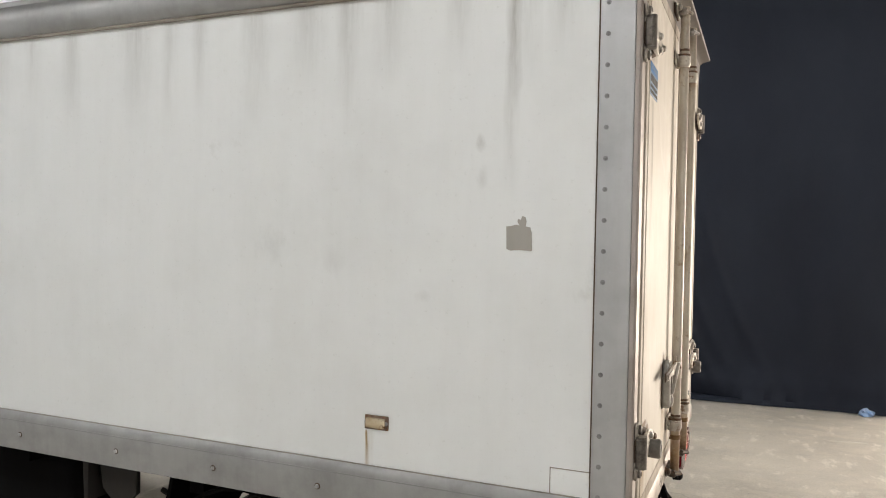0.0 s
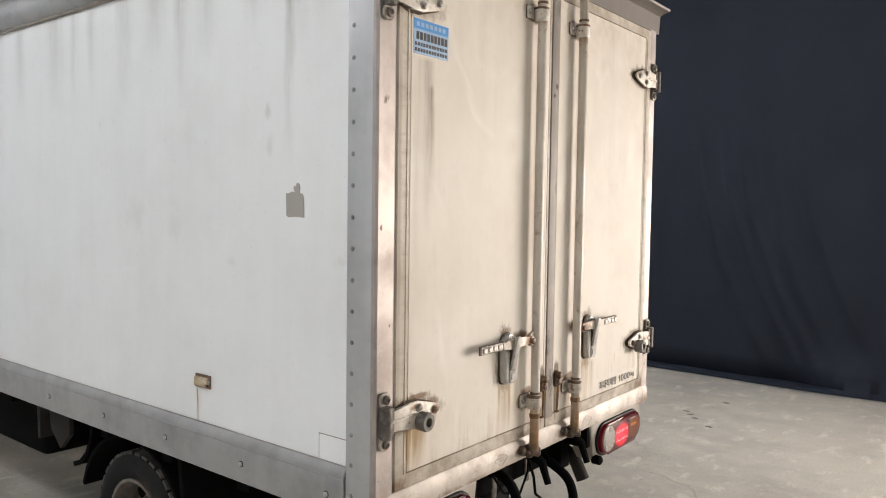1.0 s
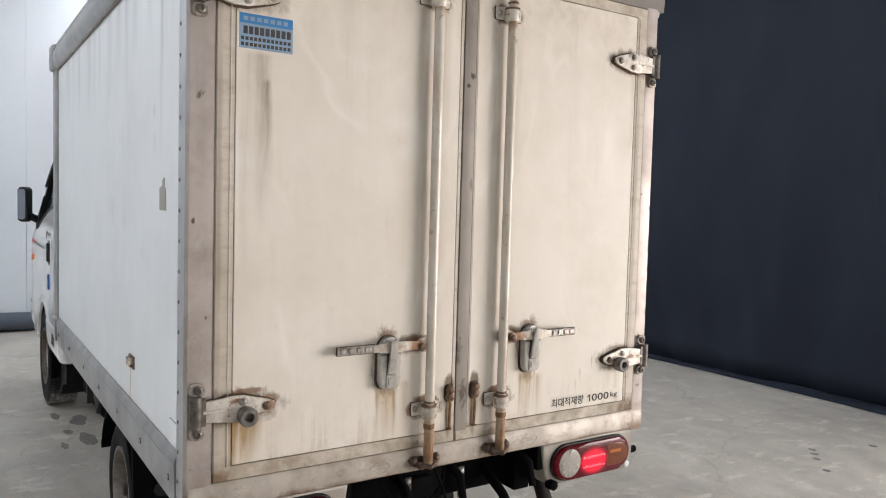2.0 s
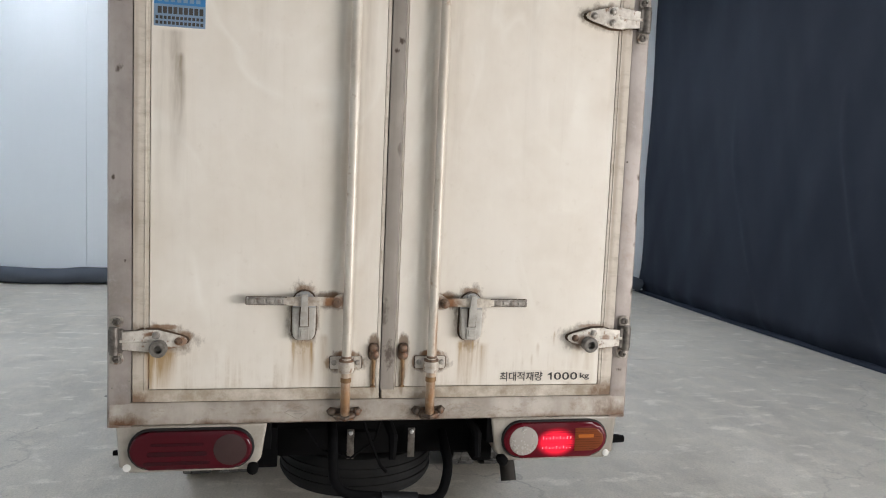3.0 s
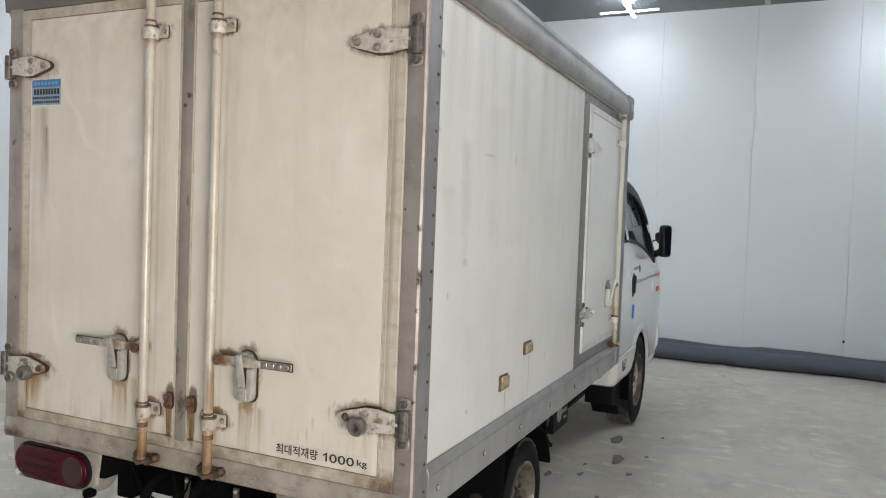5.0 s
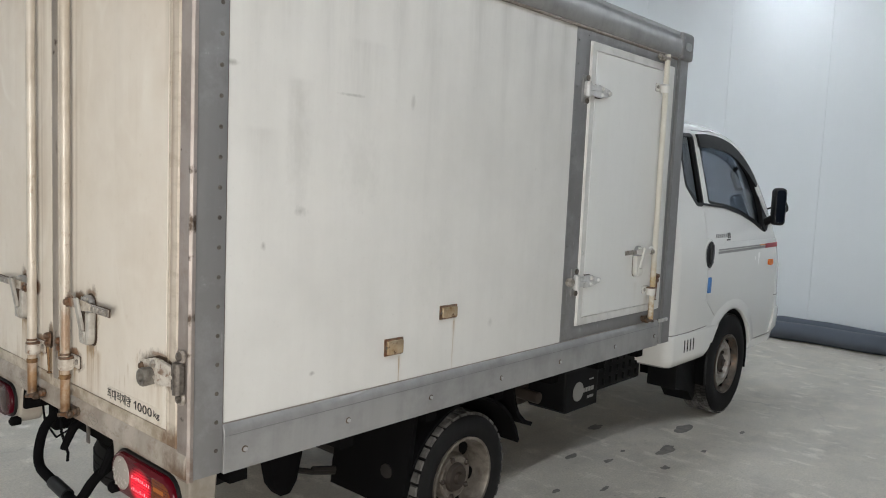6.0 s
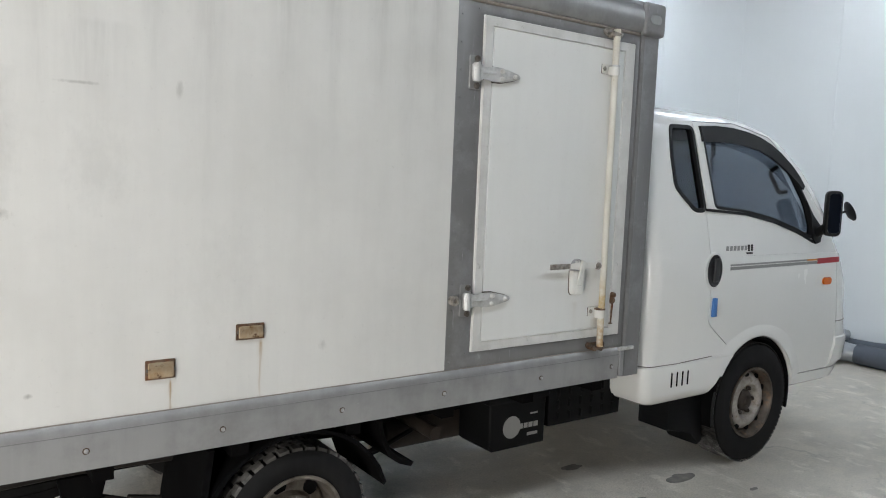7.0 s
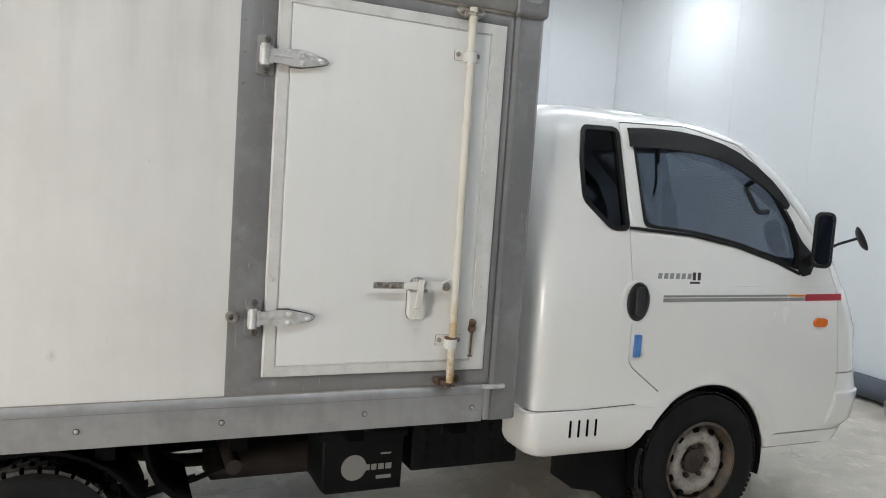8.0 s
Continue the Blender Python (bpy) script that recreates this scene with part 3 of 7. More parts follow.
def tube_light(name, strength):
    m, nt, b = mat_base(name)
    b.inputs["Base Color"].default_value = (0.9, 0.9, 0.9, 1)
    b.inputs["Emission Color"].default_value = (0.86, 0.93, 1.0, 1)
    b.inputs["Emission Strength"].default_value = strength
    return m


M_tube = tube_light("lit_led_tube", 70.0)


def concrete():
    m, nt, b = mat_base("trowelled_concrete")
    broad = noise_at(nt, place(nt), 0.55, 6, 0.62, 0.35, 0.65)
    mid = noise_at(nt, place(nt, (1.0, 1.5, 1)), 3.6, 7, 0.68, 0.44, 0.64)
    fine = noise_at(nt, place(nt), 90.0, 3, 0.7, 0.35, 0.65)
    dabs = noise_at(nt, place(nt, (9.0, 4.5, 1)), 1.0, 5, 0.62, 0.56, 0.66)
    grit = noise_at(nt, place(nt), 26.0, 4, 0.7, 0.62, 0.72)
    dark = noise_at(nt, place(nt), 1.5, 7, 0.72, 0.56, 0.74)
    c = mix(nt, broad, (0.44, 0.405, 0.35), (0.68, 0.625, 0.535))
    patches = noise_at(nt, place(nt, (1.0, 1.3, 1)), 1.1, 8, 0.7, 0.48, 0.62)
    c = mix(nt, mth(nt, "MULTIPLY", patches, 0.45), c, (0.36, 0.325, 0.275))
    c = mix(nt, mth(nt, "MULTIPLY", mid, 0.75), c, (0.70, 0.642, 0.55))
    c = mix(nt, mth(nt, "MULTIPLY", dabs, 0.6), c, (0.86, 0.80, 0.70))
    c = mix(nt, mth(nt, "MULTIPLY", grit, 0.5), c, (0.19, 0.170, 0.142))
    c = mix(nt, mth(nt, "MULTIPLY", dark, 0.6), c, (0.27, 0.25, 0.225))
    c = mix(nt, mth(nt, "MULTIPLY", fine, 0.35), c, (0.27, 0.25, 0.215))
    vor = nt.nodes.new("ShaderNodeTexVoronoi")
    vor.feature = "DISTANCE_TO_EDGE"
    vor.inputs["Scale"].default_value = 0.33
    wv = nt.nodes.new("ShaderNodeVectorMath")
    wv.operation = "ADD"
    nz = nd(nt, "ShaderNodeTexNoise", Scale=1.6, Detail=6)
    nt.links.new(place(nt), nz.inputs["Vector"])
    nt.links.new(place(nt), wv.inputs[0])
    nt.links.new(nz.outputs["Color"], wv.inputs[1])
    nt.links.new(wv.outputs[0], vor.inputs["Vector"])
    crack = mth(nt, "SUBTRACT", 1.0, mth(nt, "DIVIDE", vor.outputs["Distance"], 0.004), True)
    c = mix(nt, mth(nt, "MULTIPLY", crack, mth(nt, "MULTIPLY", broad, 0.55)), c, (0.12, 0.115, 0.11))
    nt.links.new(c, b.inputs["Base Color"])
    nt.links.new(mth(nt, "ADD", mth(nt, "MULTIPLY", mid, 0.2), 0.42), b.inputs["Roughness"])
    h = mth(nt, "ADD", mth(nt, "MULTIPLY", fine, 0.3), mth(nt, "ADD", mid, mth(nt, "MULTIPLY", crack, -0.6)))
    bump(nt, b, h, 0.5, 0.006)
    return m


M_floor = concrete()


def cloth():
    m, nt, b = mat_base("black_curtain_cloth")
    n = noise_at(nt, place(nt, (1, 1, 0.5)), 1.4, 5, 0.6, 0.35, 0.7)
    weave = noise_at(nt, place(nt), 260.0, 2, 0.5, 0.3, 0.7)
    c = mix(nt, n, (0.0115, 0.0155, 0.027), (0.018, 0.024, 0.038))
    nt.links.new(mix(nt, mth(nt, "MULTIPLY", weave, 0.3), c, (0.004, 0.005, 0.008)), b.inputs["Base Color"])
    b.inputs["Roughness"].default_value = 0.75
    b.inputs["Specular IOR Level"].default_value = 0.3
    b.inputs["Sheen Weight"].default_value = 0.055
    b.inputs["Sheen Roughness"].default_value = 0.5
    b.inputs["Sheen Tint"].default_value = (0.5, 0.65, 1.0, 1)
    bump(nt, b, weave, 0.2, 0.001)
    return m


M_cloth = cloth()


# ---- mesh helpers ----
def finish(bm, name, material, smooth=40):
    bmesh.ops.recalc_face_normals(bm, faces=bm.faces)
    me = bpy.data.meshes.new(name)
    bm.to_mesh(me)
    bm.free()
    if material:
        me.materials.append(material)
    me.polygons.foreach_set("use_smooth", [True] * len(me.polygons))
    me.set_sharp_from_angle(angle=radians(smooth))
    return me


def part(name, bm, material, parent, label="", smooth=40):
    ob = new(name, finish(bm, name, material, smooth))
    ob.parent = parent
    if label:
        tagged(ob, label)
    return ob


def thing(name, bm, material, label, category, group="", kind="", smooth=40):
    return tagged(new(name, finish(bm, name, material, smooth)), label, category, group, kind)


def base(name, label, category, group="", kind="", at=(0, 0, 0)):
    ob = new(name)
    ob.location = at
    bpy.context.view_layer.update()
    return tagged(ob, label, category, group, kind)


def box(bm, x0, x1, y0, y1, z0, z1, bev=0.0, seg=2):
    m = Matrix.LocRotScale(((x0 + x1) / 2, (y0 + y1) / 2, (z0 + z1) / 2), None, (abs(x1 - x0), abs(y1 - y0), abs(z1 - z0)))
    vs = bmesh.ops.create_cube(bm, size=1, matrix=m)["verts"]
    if bev:
        es = {e for v in vs for e in v.link_edges}
        bmesh.ops.bevel(bm, geom=list(es), offset=bev, segments=seg, affect="EDGES", profile=0.6)
    return bm


def to3(axis, u, v, w):
    return {"x": (w, u, v), "y": (u, w, v), "z": (u, v, w)}[axis]


def prism(bm, pts, axis, a, b, bev=0.0, seg=2):
    lo = [bm.verts.new(to3(axis, u, v, a)) for u, v in pts]
    hi = [bm.verts.new(to3(axis, u, v, b)) for u, v in pts]
    fs = [bm.faces.new(lo), bm.faces.new(hi[::-1])]
    n = len(pts)
    for i in range(n):
        fs.append(bm.faces.new((lo[i], hi[i], hi[(i + 1) % n], lo[(i + 1) % n])))
    if bev:
        es = {e for f in fs[:2] for e in f.edges}
        bmesh.ops.bevel(bm, geom=list(es), offset=bev, segments=seg, affect="EDGES", profile=0.6)
    return bm


def tube(bm, pts, r, seg=10, flat=1.0):
    """A round bar along a line of points."""
    pts, rings = [Vector(p) for p in pts], []
    side = None
    for i, p in enumerate(pts):
        d = (pts[min(i + 1, len(pts) - 1)] - pts[max(i - 1, 0)]).normalized()
        if side is None:
            side = d.orthogonal().normalized()
        side = (side - d * side.dot(d)).normalized()
        up = d.cross(side)
        rr = r[i] if isinstance(r, (list, tuple)) else r
        rings.append([bm.verts.new(p + side * math.cos(a) * rr + up * math.sin(a) * rr * flat) for a in (2 * math.pi * k / seg for k in range(seg))])
    for a, b in zip(rings, rings[1:]):
        for k in range(seg):
            bm.faces.new((a[k], a[(k + 1) % seg], b[(k + 1) % seg], b[k]))
    bm.faces.new(rings[0][::-1])
    bm.faces.new(rings[-1])
    return bm


def bend(pts, radius=0.05, n=5):
    """Rounds the corners of a line of points."""
    pts, out = [Vector(p) for p in pts], []
    out.append(pts[0])
    for a, p, b in zip(pts, pts[1:], pts[2:]):
        r = min(radius, (p - a).length * 0.45, (b - p).length * 0.45)
        s, e = p + (a - p).normalized() * r, p + (b - p).normalized() * r
        out += [s.lerp(p, t).lerp(p.lerp(e, t), t) for t in (k / n for k in range(n + 1))]
    return out + [pts[-1]]


def lathe(bm, profile, centre, axis="y", seg=32, close=False):
    """Turns (radius, offset) points round an axis through centre."""
    c, rings = Vector(centre), []
    for r, o in profile:
        rings.append([bm.verts.new(c + Vector(to3(axis, r * math.cos(t), r * math.sin(t), o))) for t in (2 * math.pi * k / seg for k in range(seg))])
    pairs = list(zip(rings, rings[1:])) + ([(rings[-1], rings[0])] if close else [])
    for a, b in pairs:
        for k in range(seg):
            bm.faces.new((a[k], a[(k + 1) % seg], b[(k + 1) % seg], b[k]))
    if not close:
        bm.faces.new(rings[0])
        bm.faces.new(rings[-1][::-1])
    return bm


def B():
    return bmesh.new()


def stadium(cy, cz, w, h, n=8):
    """A rounded bar's outline."""
    r = h / 2
    return [(cy + (w / 2 - r) + r * math.cos(t), cz + r * math.sin(t)) for t in (-math.pi / 2 + math.pi * k / n for k in range(n + 1))] + \
           [(cy - (w / 2 - r) + r * math.cos(t), cz + r * math.sin(t)) for t in (math.pi / 2 + math.pi * k / n for k in range(n + 1))]


def rounded(x0, x1, z0, z1, r, n=4):
    out = []
    for cx, cz, a in ((x1 - r, z0 + r, -90), (x1 - r, z1 - r, 0), (x0 + r, z1 - r, 90), (x0 + r, z0 + r, 180)):
        out += [(cx + r * math.cos(radians(a + 90 * k / n)), cz + r * math.sin(radians(a + 90 * k / n))) for k in range(n + 1)]
    return out


def hexbolt(r, depth, normal):
    """A domed bolt head with a washer, at the origin, along an axis."""
    bm = B()
    s = 1 if normal[0] == "+" else -1
    lathe(bm, [(r * 1.5, 0), (r * 1.5, s * depth * 0.25), (r * 1.05, s * depth * 0.3), (r, s * depth * 0.75), (r * 0.55, s * depth)], (0, 0, 0), normal[1], 8)
    return bm


# ---- the room ----
WX, EX, SY, NY, CEIL = -7.3, 7.2, -4.73, 4.85, 4.015
floor = thing("floor", box(B(), WX - 0.4, EX + 30, SY - 12, NY + 12, -0.2, 0), M_floor, "grey trowelled concrete floor with stains and hairline cracks", "floor", kind="structure")

bm = B()
box(bm, WX - 0.2, EX + 0.2, SY - 0.2, NY + 0.2, CEIL, CEIL + 0.15)
thing("ceiling", bm, M_ceiling, "satin grey ceiling of long insulated panels", "ceiling", kind="structure")
thing("ceiling_trim", box(B(), WX + 0.004, EX - 0.004, 1.44, 1.50, CEIL - 0.008, CEIL, 0.002, 1), M_cable_tray, "pale joint strip along the ceiling", "trim", kind="structure")

wall_west = thing("wall_west", box(B(), WX - 0.2, WX - 0.03, SY - 0.2, NY + 0.2, 0, CEIL + 0.05), M_joint, "white insulated panel wall behind the truck's cab", "wall", kind="structure")
wall_south = thing("wall_south", box(B(), WX - 0.03, EX, SY - 0.2, SY - 0.03, 0, CEIL + 0.05), M_joint, "white insulated panel wall along the truck", "wall", kind="structure")
# unseen gateway, placed and sized for the daylight it gives
bm = B()
box(bm, WX - 0.03, 2.05, NY + 0.03, NY + 0.2, 0, CEIL + 0.05)
box(bm, 5.6, EX, NY + 0.03, NY + 0.2, 0, CEIL + 0.05)
box(bm, 2.05, 5.6, NY + 0.03, NY + 0.2, 2.4, CEIL + 0.05)
wall_north = thing("wall_north", bm, M_wall, "plain wall with an unseen open gateway, added for daylight, beside the black curtain", "wall", kind="structure")
thing("wall_east", box(B(), EX, EX + 0.2, SY - 0.2, NY + 0.2, 0, CEIL + 0.05), M_wall, "plain white wall closing the hall", "wall", kind="structure")

# ---- the curtain ----
bm = B()
NX_, NZ_ = 460, 60
grid = []
for j in range(NZ_ + 1):
    v = j / NZ_
    row = []
    for i in range(NX_ + 1):
        x = WX + 0.06 + (1.9 - WX) * i / NX_
        z = 0.004 + (CEIL - 0.012) * v
        drape = math.sin(x * 5.1 + 1.5 * noise.noise((x * 0.7, 0, 3))) * 0.004 + noise.noise((x * 0.8, 0.2, z * 0.18)) * 0.07
        slant = noise.noise((x * 2.1 - z * 0.75, 7.0, z * 0.30)) * 0.055 + noise.noise((x * 4.6 + z * 1.1, 3.0, z * 0.5)) * 0.014
        plane = 4.47 + 0.13 * min(1.0, max(0.0, (x + 5.5) / 4.0)) + 0.08 * min(1.0, max(0.0, x / 1.2))
        y = plane + drape * (0.4 + 0.6 * v) + slant * (1.0 - 0.75 * v)
        for x0, k in ((-1.15, 0.8), (-0.92, 1.0), (-0.78, 1.0), (-0.60, 0.8), (-0.3, 0.7), (-3.6, 0.5), (-5.2, 0.4)):
            h = max(0.0, 2.5 - z)
            y -= 0.042 * k * math.exp(-((x - x0 - 0.13 * h * h) / 0.045) ** 2) * min(1.0, h / 0.8) * min(1.0, z / 0.3)
        foot = max(0.0, 1 - z / 0.34)
        loose = min(1.0, max(0.0, (x + 0.35) / 0.6))      # past here the cloth slumps in a heap
        y -= loose * (0.17 * math.exp(-((z - 0.10 - 0.06 * noise.noise((x * 1.7, 4, 0))) / 0.15) ** 2) * (0.8 + 0.6 * noise.noise((x * 2.4, 5, 0))) + 0.05 * foot * noise.noise((x * 8, 1, z * 12)))
        y -= (1 - loose) * 0.04 * foot * (0.6 + 0.8 * noise.noise((x * 1.9, 5, 0)))
        hem = 0.09 + 0.13 * min(1.0, max(0.0, (x + 2.6) / 2.4))
        if j == 1:
            y, z = y + 0.08 * (1 - loose), 0.012 + 0.02 * loose
        elif j == 0:
            y, z = plane - hem - 0.015 * noise.noise((x * 0.9, 8, 1)) - 0.05 * loose * noise.noise((x * 2, 8, 4)), 0.006
        row.append(bm.verts.new((x, y, max(0.006, z + (0.03 * foot * noise.noise((x * 3.3, 2, 2)) if j > 1 else 0)))))
    grid.append(row)
for a, b in zip(grid, grid[1:]):
    for i in range(NX_):
        bm.faces.new((a[i], a[i + 1], b[i + 1], b[i]))
curtain = thing("curtain", bm, M_cloth, "black cloth curtain hanging from ceiling to floor in soft folds", "curtain", smooth=80)
sol = curtain.modifiers.new("thickness", "SOLIDIFY")
sol.thickness = 0.003

# ---- ceiling lamps ----
def cross_lamp(x, y):
    ob = base("ceiling_lamp", "lit cross-shaped LED tube lamp under the ceiling", "ceiling lamp", "ceiling lamps", at=(x, y, CEIL))
    bm = B()
    box(bm, -0.045, 0.045, -0.045, 0.045, -0.03, 0, 0.006)
    tube(bm, [(0, 0, -0.03), (0, 0, -0.10)], 0.012)
    box(bm, -0.03, 0.03, -0.03, 0.03, -0.125, -0.095, 0.008)
    part("mount", bm, M_white, ob)
    for ax in (0, 1):
        bm = B()
        e = (0.31, 0) if ax == 0 else (0, 0.31)
        tube(bm, [(-e[0], -e[1], -0.11 - 0.02 * ax), (e[0], e[1], -0.11 - 0.02 * ax)], 0.018, 10)
        for p in bm.verts:      # a low, wide diffuser
            p.co.z = -0.11 - 0.02 * ax + (p.co.z + 0.11 + 0.02 * ax) * 0.3
        part("led_tube", bm, M_tube, ob)
        for s in (-1, 1):
            bm = tube(B(), [(s * e[0], s * e[1], -0.11 - 0.02 * ax), (s * (e[0] + 0.018 * (ax == 0)), s * (e[1] + 0.018 * (ax == 1)), -0.11 - 0.02 * ax)], 0.0165, 8)
            part("end_cap", bm, M_white, ob)
    return ob


lamp = cross_lamp(-6.67, 2.77)
for ci, (ly, count) in enumerate(((2.77, 11), (0.065, 7), (-3.17, 11))):
    for k in range(count):
        if ci or k:
            copy_thing(lamp, pose(-6.67 + 0.935 * k, ly, CEIL))

# ---- hoses along the west wall ----
def hose(name, pts, r, material, label, seg=14):
    return thing(name, tube(B(), pts, r, seg), material, label, "hose")


hose("insulated_hose", [(WX + 0.10, -4.2 + 8.3 * k / 40, 0.1 + 0.012 * math.sin(k * 0.9) + 0.012 * (k % 7 == 0)) for k in range(41)], 0.095, M_pipe, "long dark grey foam-covered hose on the floor against the wall")
hose("insulated_hose", [(WX + 0.30 + 0.03 * math.sin(k * 0.35) - 0.1 * max(0, k - 24) / 10, 1.26 + 2.62 * k / 34, 0.093) for k in range(35)], 0.092, M_pipe, "dark grey foam-covered hose lying beside another along the wall")
hose("insulated_hose", [(WX + 0.30 + 0.02 * math.sin(k * 0.5), -0.10 + 1.33 * k / 20, 0.093) for k in range(21)], 0.09, M_pipe, "shorter dark grey foam-covered hose butted against another")
bm = B()
tube(bm, [(WX + 0.31, -0.12, 0.093), (WX + 0.34, -0.21, 0.10), (WX + 0.40, -0.27, 0.11), (WX + 0.48, -0.27, 0.11), (WX + 0.56, -0.21, 0.10)], [0.08, 0.085, 0.088, 0.085, 0.08], 14)
tube(bm, [(WX + 0.12, -0.30, 0.21), (WX + 0.25, -0.37, 0.24), (WX + 0.4, -0.35, 0.2)], [0.05, 0.055, 0.05], 12)
thing("foil_elbow", bm, M_foil, "crumpled silver foil elbow at the end of a hose", "hose")

valve = base("valve_box", "grey valve box with a yellow flange on the floor", "valve", at=(0, 0, 0))
bm = B()
box(bm, WX + 0.05, WX + 0.33, 3.88, 4.10, 0.002, 0.27, 0.03)
box(bm, WX + 0.09, WX + 0.29, 3.91, 4.07, 0.27, 0.30, 0.012)
part("body", bm, M_valve, valve)
part("flange", lathe(B(), [(0.04, 0), (0.105, 0), (0.105, 0.03), (0.085, 0.05), (0.04, 0.06)], (WX + 0.22, 4.10, 0.13), "y", 18), M_yellow, valve, "yellow plastic flange")
part("outlet", tube(B(), bend([(WX + 0.22, 4.16, 0.13), (WX + 0.22, 4.28, 0.15), (WX + 0.2, 4.40, 0.10)], 0.1), 0.085, 12), M_pipe, valve, "grey outlet hose")

switch = base("wall_switch", "white switch box on the wall near the curtain's edge", "switch")
part("housing", box(B(), WX, WX + 0.035, 4.33, 4.385, 1.22, 1.47, 0.006), M_white, switch)
for k in range(3):
    part("rocker", box(B(), WX + 0.035, WX + 0.041, 4.34, 4.375, 1.25 + 0.075 * k, 1.30 + 0.075 * k, 0.003), M_joint, switch)
bm = B()
box(bm, WX, WX + 0.03, 4.33, 4.36, 1.0, 1.04, 0.005)
thing("wall_socket", bm, M_white, "small white cable outlet low on the wall", "outlet")
thing("wall_screw", box(B(), WX, WX + 0.01, 2.39, 2.41, 0.325, 0.35, 0.003), M_dark_iron, "small dark screw standing out of the wall panel", "screw")

# ---- marks and scraps on the floor ----
def stain(x, y, rx, ry, seed, material=M_oil, label="dark dried oil stain on the concrete floor"):
    bm = B()
    ring = []
    for k in range(28):
        a = 2 * math.pi * k / 28
        q = 1 + 0.5 * noise.noise((math.cos(a) * 1.3 + seed, math.sin(a) * 1.3, seed * 0.7))
        ring.append(bm.verts.new((x + rx * q * math.cos(a), y + ry * q * math.sin(a), 0.0012)))
    bm.faces.new(ring)
    r = bmesh.ops.extrude_face_region(bm, geom=bm.faces[:])
    bmesh.ops.translate(bm, verts=[v for v in r["geom"] if isinstance(v, bmesh.types.BMVert)], vec=(0, 0, -0.001))
    return thing("oil_stain", bm, material, label, "stain", "stains on the floor")


for i, (x, y, rx, ry) in enumerate([(-3.41, 0.76, 0.10, 0.04), (-2.96, 0.86, 0.10, 0.035), (-2.55, 0.72, 0.04, 0.015), (-2.7, 0.98, 0.035, 0.018), (-2.3, 1.15, 0.03, 0.015), (-2.2, 0.9, 0.04, 0.012),
                                    (-3.37, -0.66, 0.13, 0.045), (-2.93, -0.66, 0.13, 0.045), (-3.13, -0.745, 0.05, 0.025), (-2.86, -0.80, 0.06, 0.02), (-3.55, -0.78, 0.08, 0.03),
                                    (-3.0, 0.38, 0.07, 0.03), (-3.62, 1.05, 0.03, 0.012), (-2.45, 0.55, 0.05, 0.02), (-2.0, 0.75, 0.03, 0.015), (-2.75, 0.70, 0.02, 0.01), (-3.1, 1.02, 0.025, 0.012), (-3.0, -1.45, 0.04, 0.02), (-2.5, -1.4, 0.03, 0.02)]):
    stain(x, y, rx, ry, i * 3.7 + 1)
for i, (x, y) in enumerate([(-0.64, 3.15), (-0.53, 3.0), (-0.38, 2.85), (-0.49, 3.58), (-0.58, 3.08)]):
    stain(x, y, 0.025, 0.018, i * 5.1 + 40)


def scrap(x, y, length, angle):
    bm = B()
    box(bm, -length / 2, length / 2, -0.004, 0.004, 0, 0.003, 0.001)
    ob = thing("litter_scrap", bm, M_floor_dust, "thin pale scrap of litter on the floor", "litter", "scraps on the floor")
    ob.matrix_world = pose(x, y, 0.0005, 0, 0, angle)


for x, y, l, a in [(-3.75, 1.72, 0.07, 75), (-4.6, 3.1, 0.02, 20), (-4.1, 2.6, 0.10, 30), (-2.4, 3.2, 0.05, 65), (0.9, 3.4, 0.26, 12), (-5.3, 1.7, 0.03, 50), (-1.2, 3.5, 0.03, 100)]:
    scrap(x, y, l, a)
bm = B()
bmesh.ops.create_icosphere(bm, subdivisions=3, radius=0.05, matrix=Matrix.Translation((1.13, 4.42, 0.03)))
for v in bm.verts:
    v.co += Vector((noise.noise(v.co * 25), noise.noise(v.co * 25 + Vector((3, 0, 0))), 0.4 * noise.noise(v.co * 30))) * 0.04
    v.co.z = max(0.003, v.co.z * 0.75)
thing("crumpled_wrapper", bm, paint("blue_wrapper", (0.2, 0.35, 0.6), (0.6, 0.65, 0.7), 0.3, 0.5, 0.8, fine=30), "crumpled blue and white plastic wrapper beside the curtain", "litter", smooth=20)

# ---- the truck: cargo box ----
truck = base("box_truck", "white light box truck with a weathered insulated cargo box, parked indoors", "truck")
W = 0.835


# floor of the box and roof
part("box_floor", box(B(), -2.9, -0.03, -0.80, 0.80, 0.63, 0.70), M_black, truck)
for k in range(7):
    bm = box(B(), -2.75 + 0.42 * k, -2.69 + 0.42 * k, -0.78, 0.78, 0.56, 0.63)
    part("floor_bearer", bm, M_black, truck)
part("box_roof", box(B(), -2.92, 0.0, -0.85, 0.85, 2.265, 2.30, 0.012), M_alu, truck, "grey metal roof of the cargo box")
part("box_front_wall", box(B(), -2.9, -2.86, -0.82, 0.82, 0.70, 2.26), M_side_l, truck)
part("box_inner_bulkhead", box(B(), -0.09, -0.055, -0.77, 0.77, 0.70, 2.26), M_black, truck)

# side skins
part("side_panel", box(B(), -2.86, -0.09, -W, -W + 0.04, 0.74, 2.20), M_side_l, truck, "dirt-streaked white side skin")
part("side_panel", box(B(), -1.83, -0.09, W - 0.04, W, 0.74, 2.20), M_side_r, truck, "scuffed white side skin")

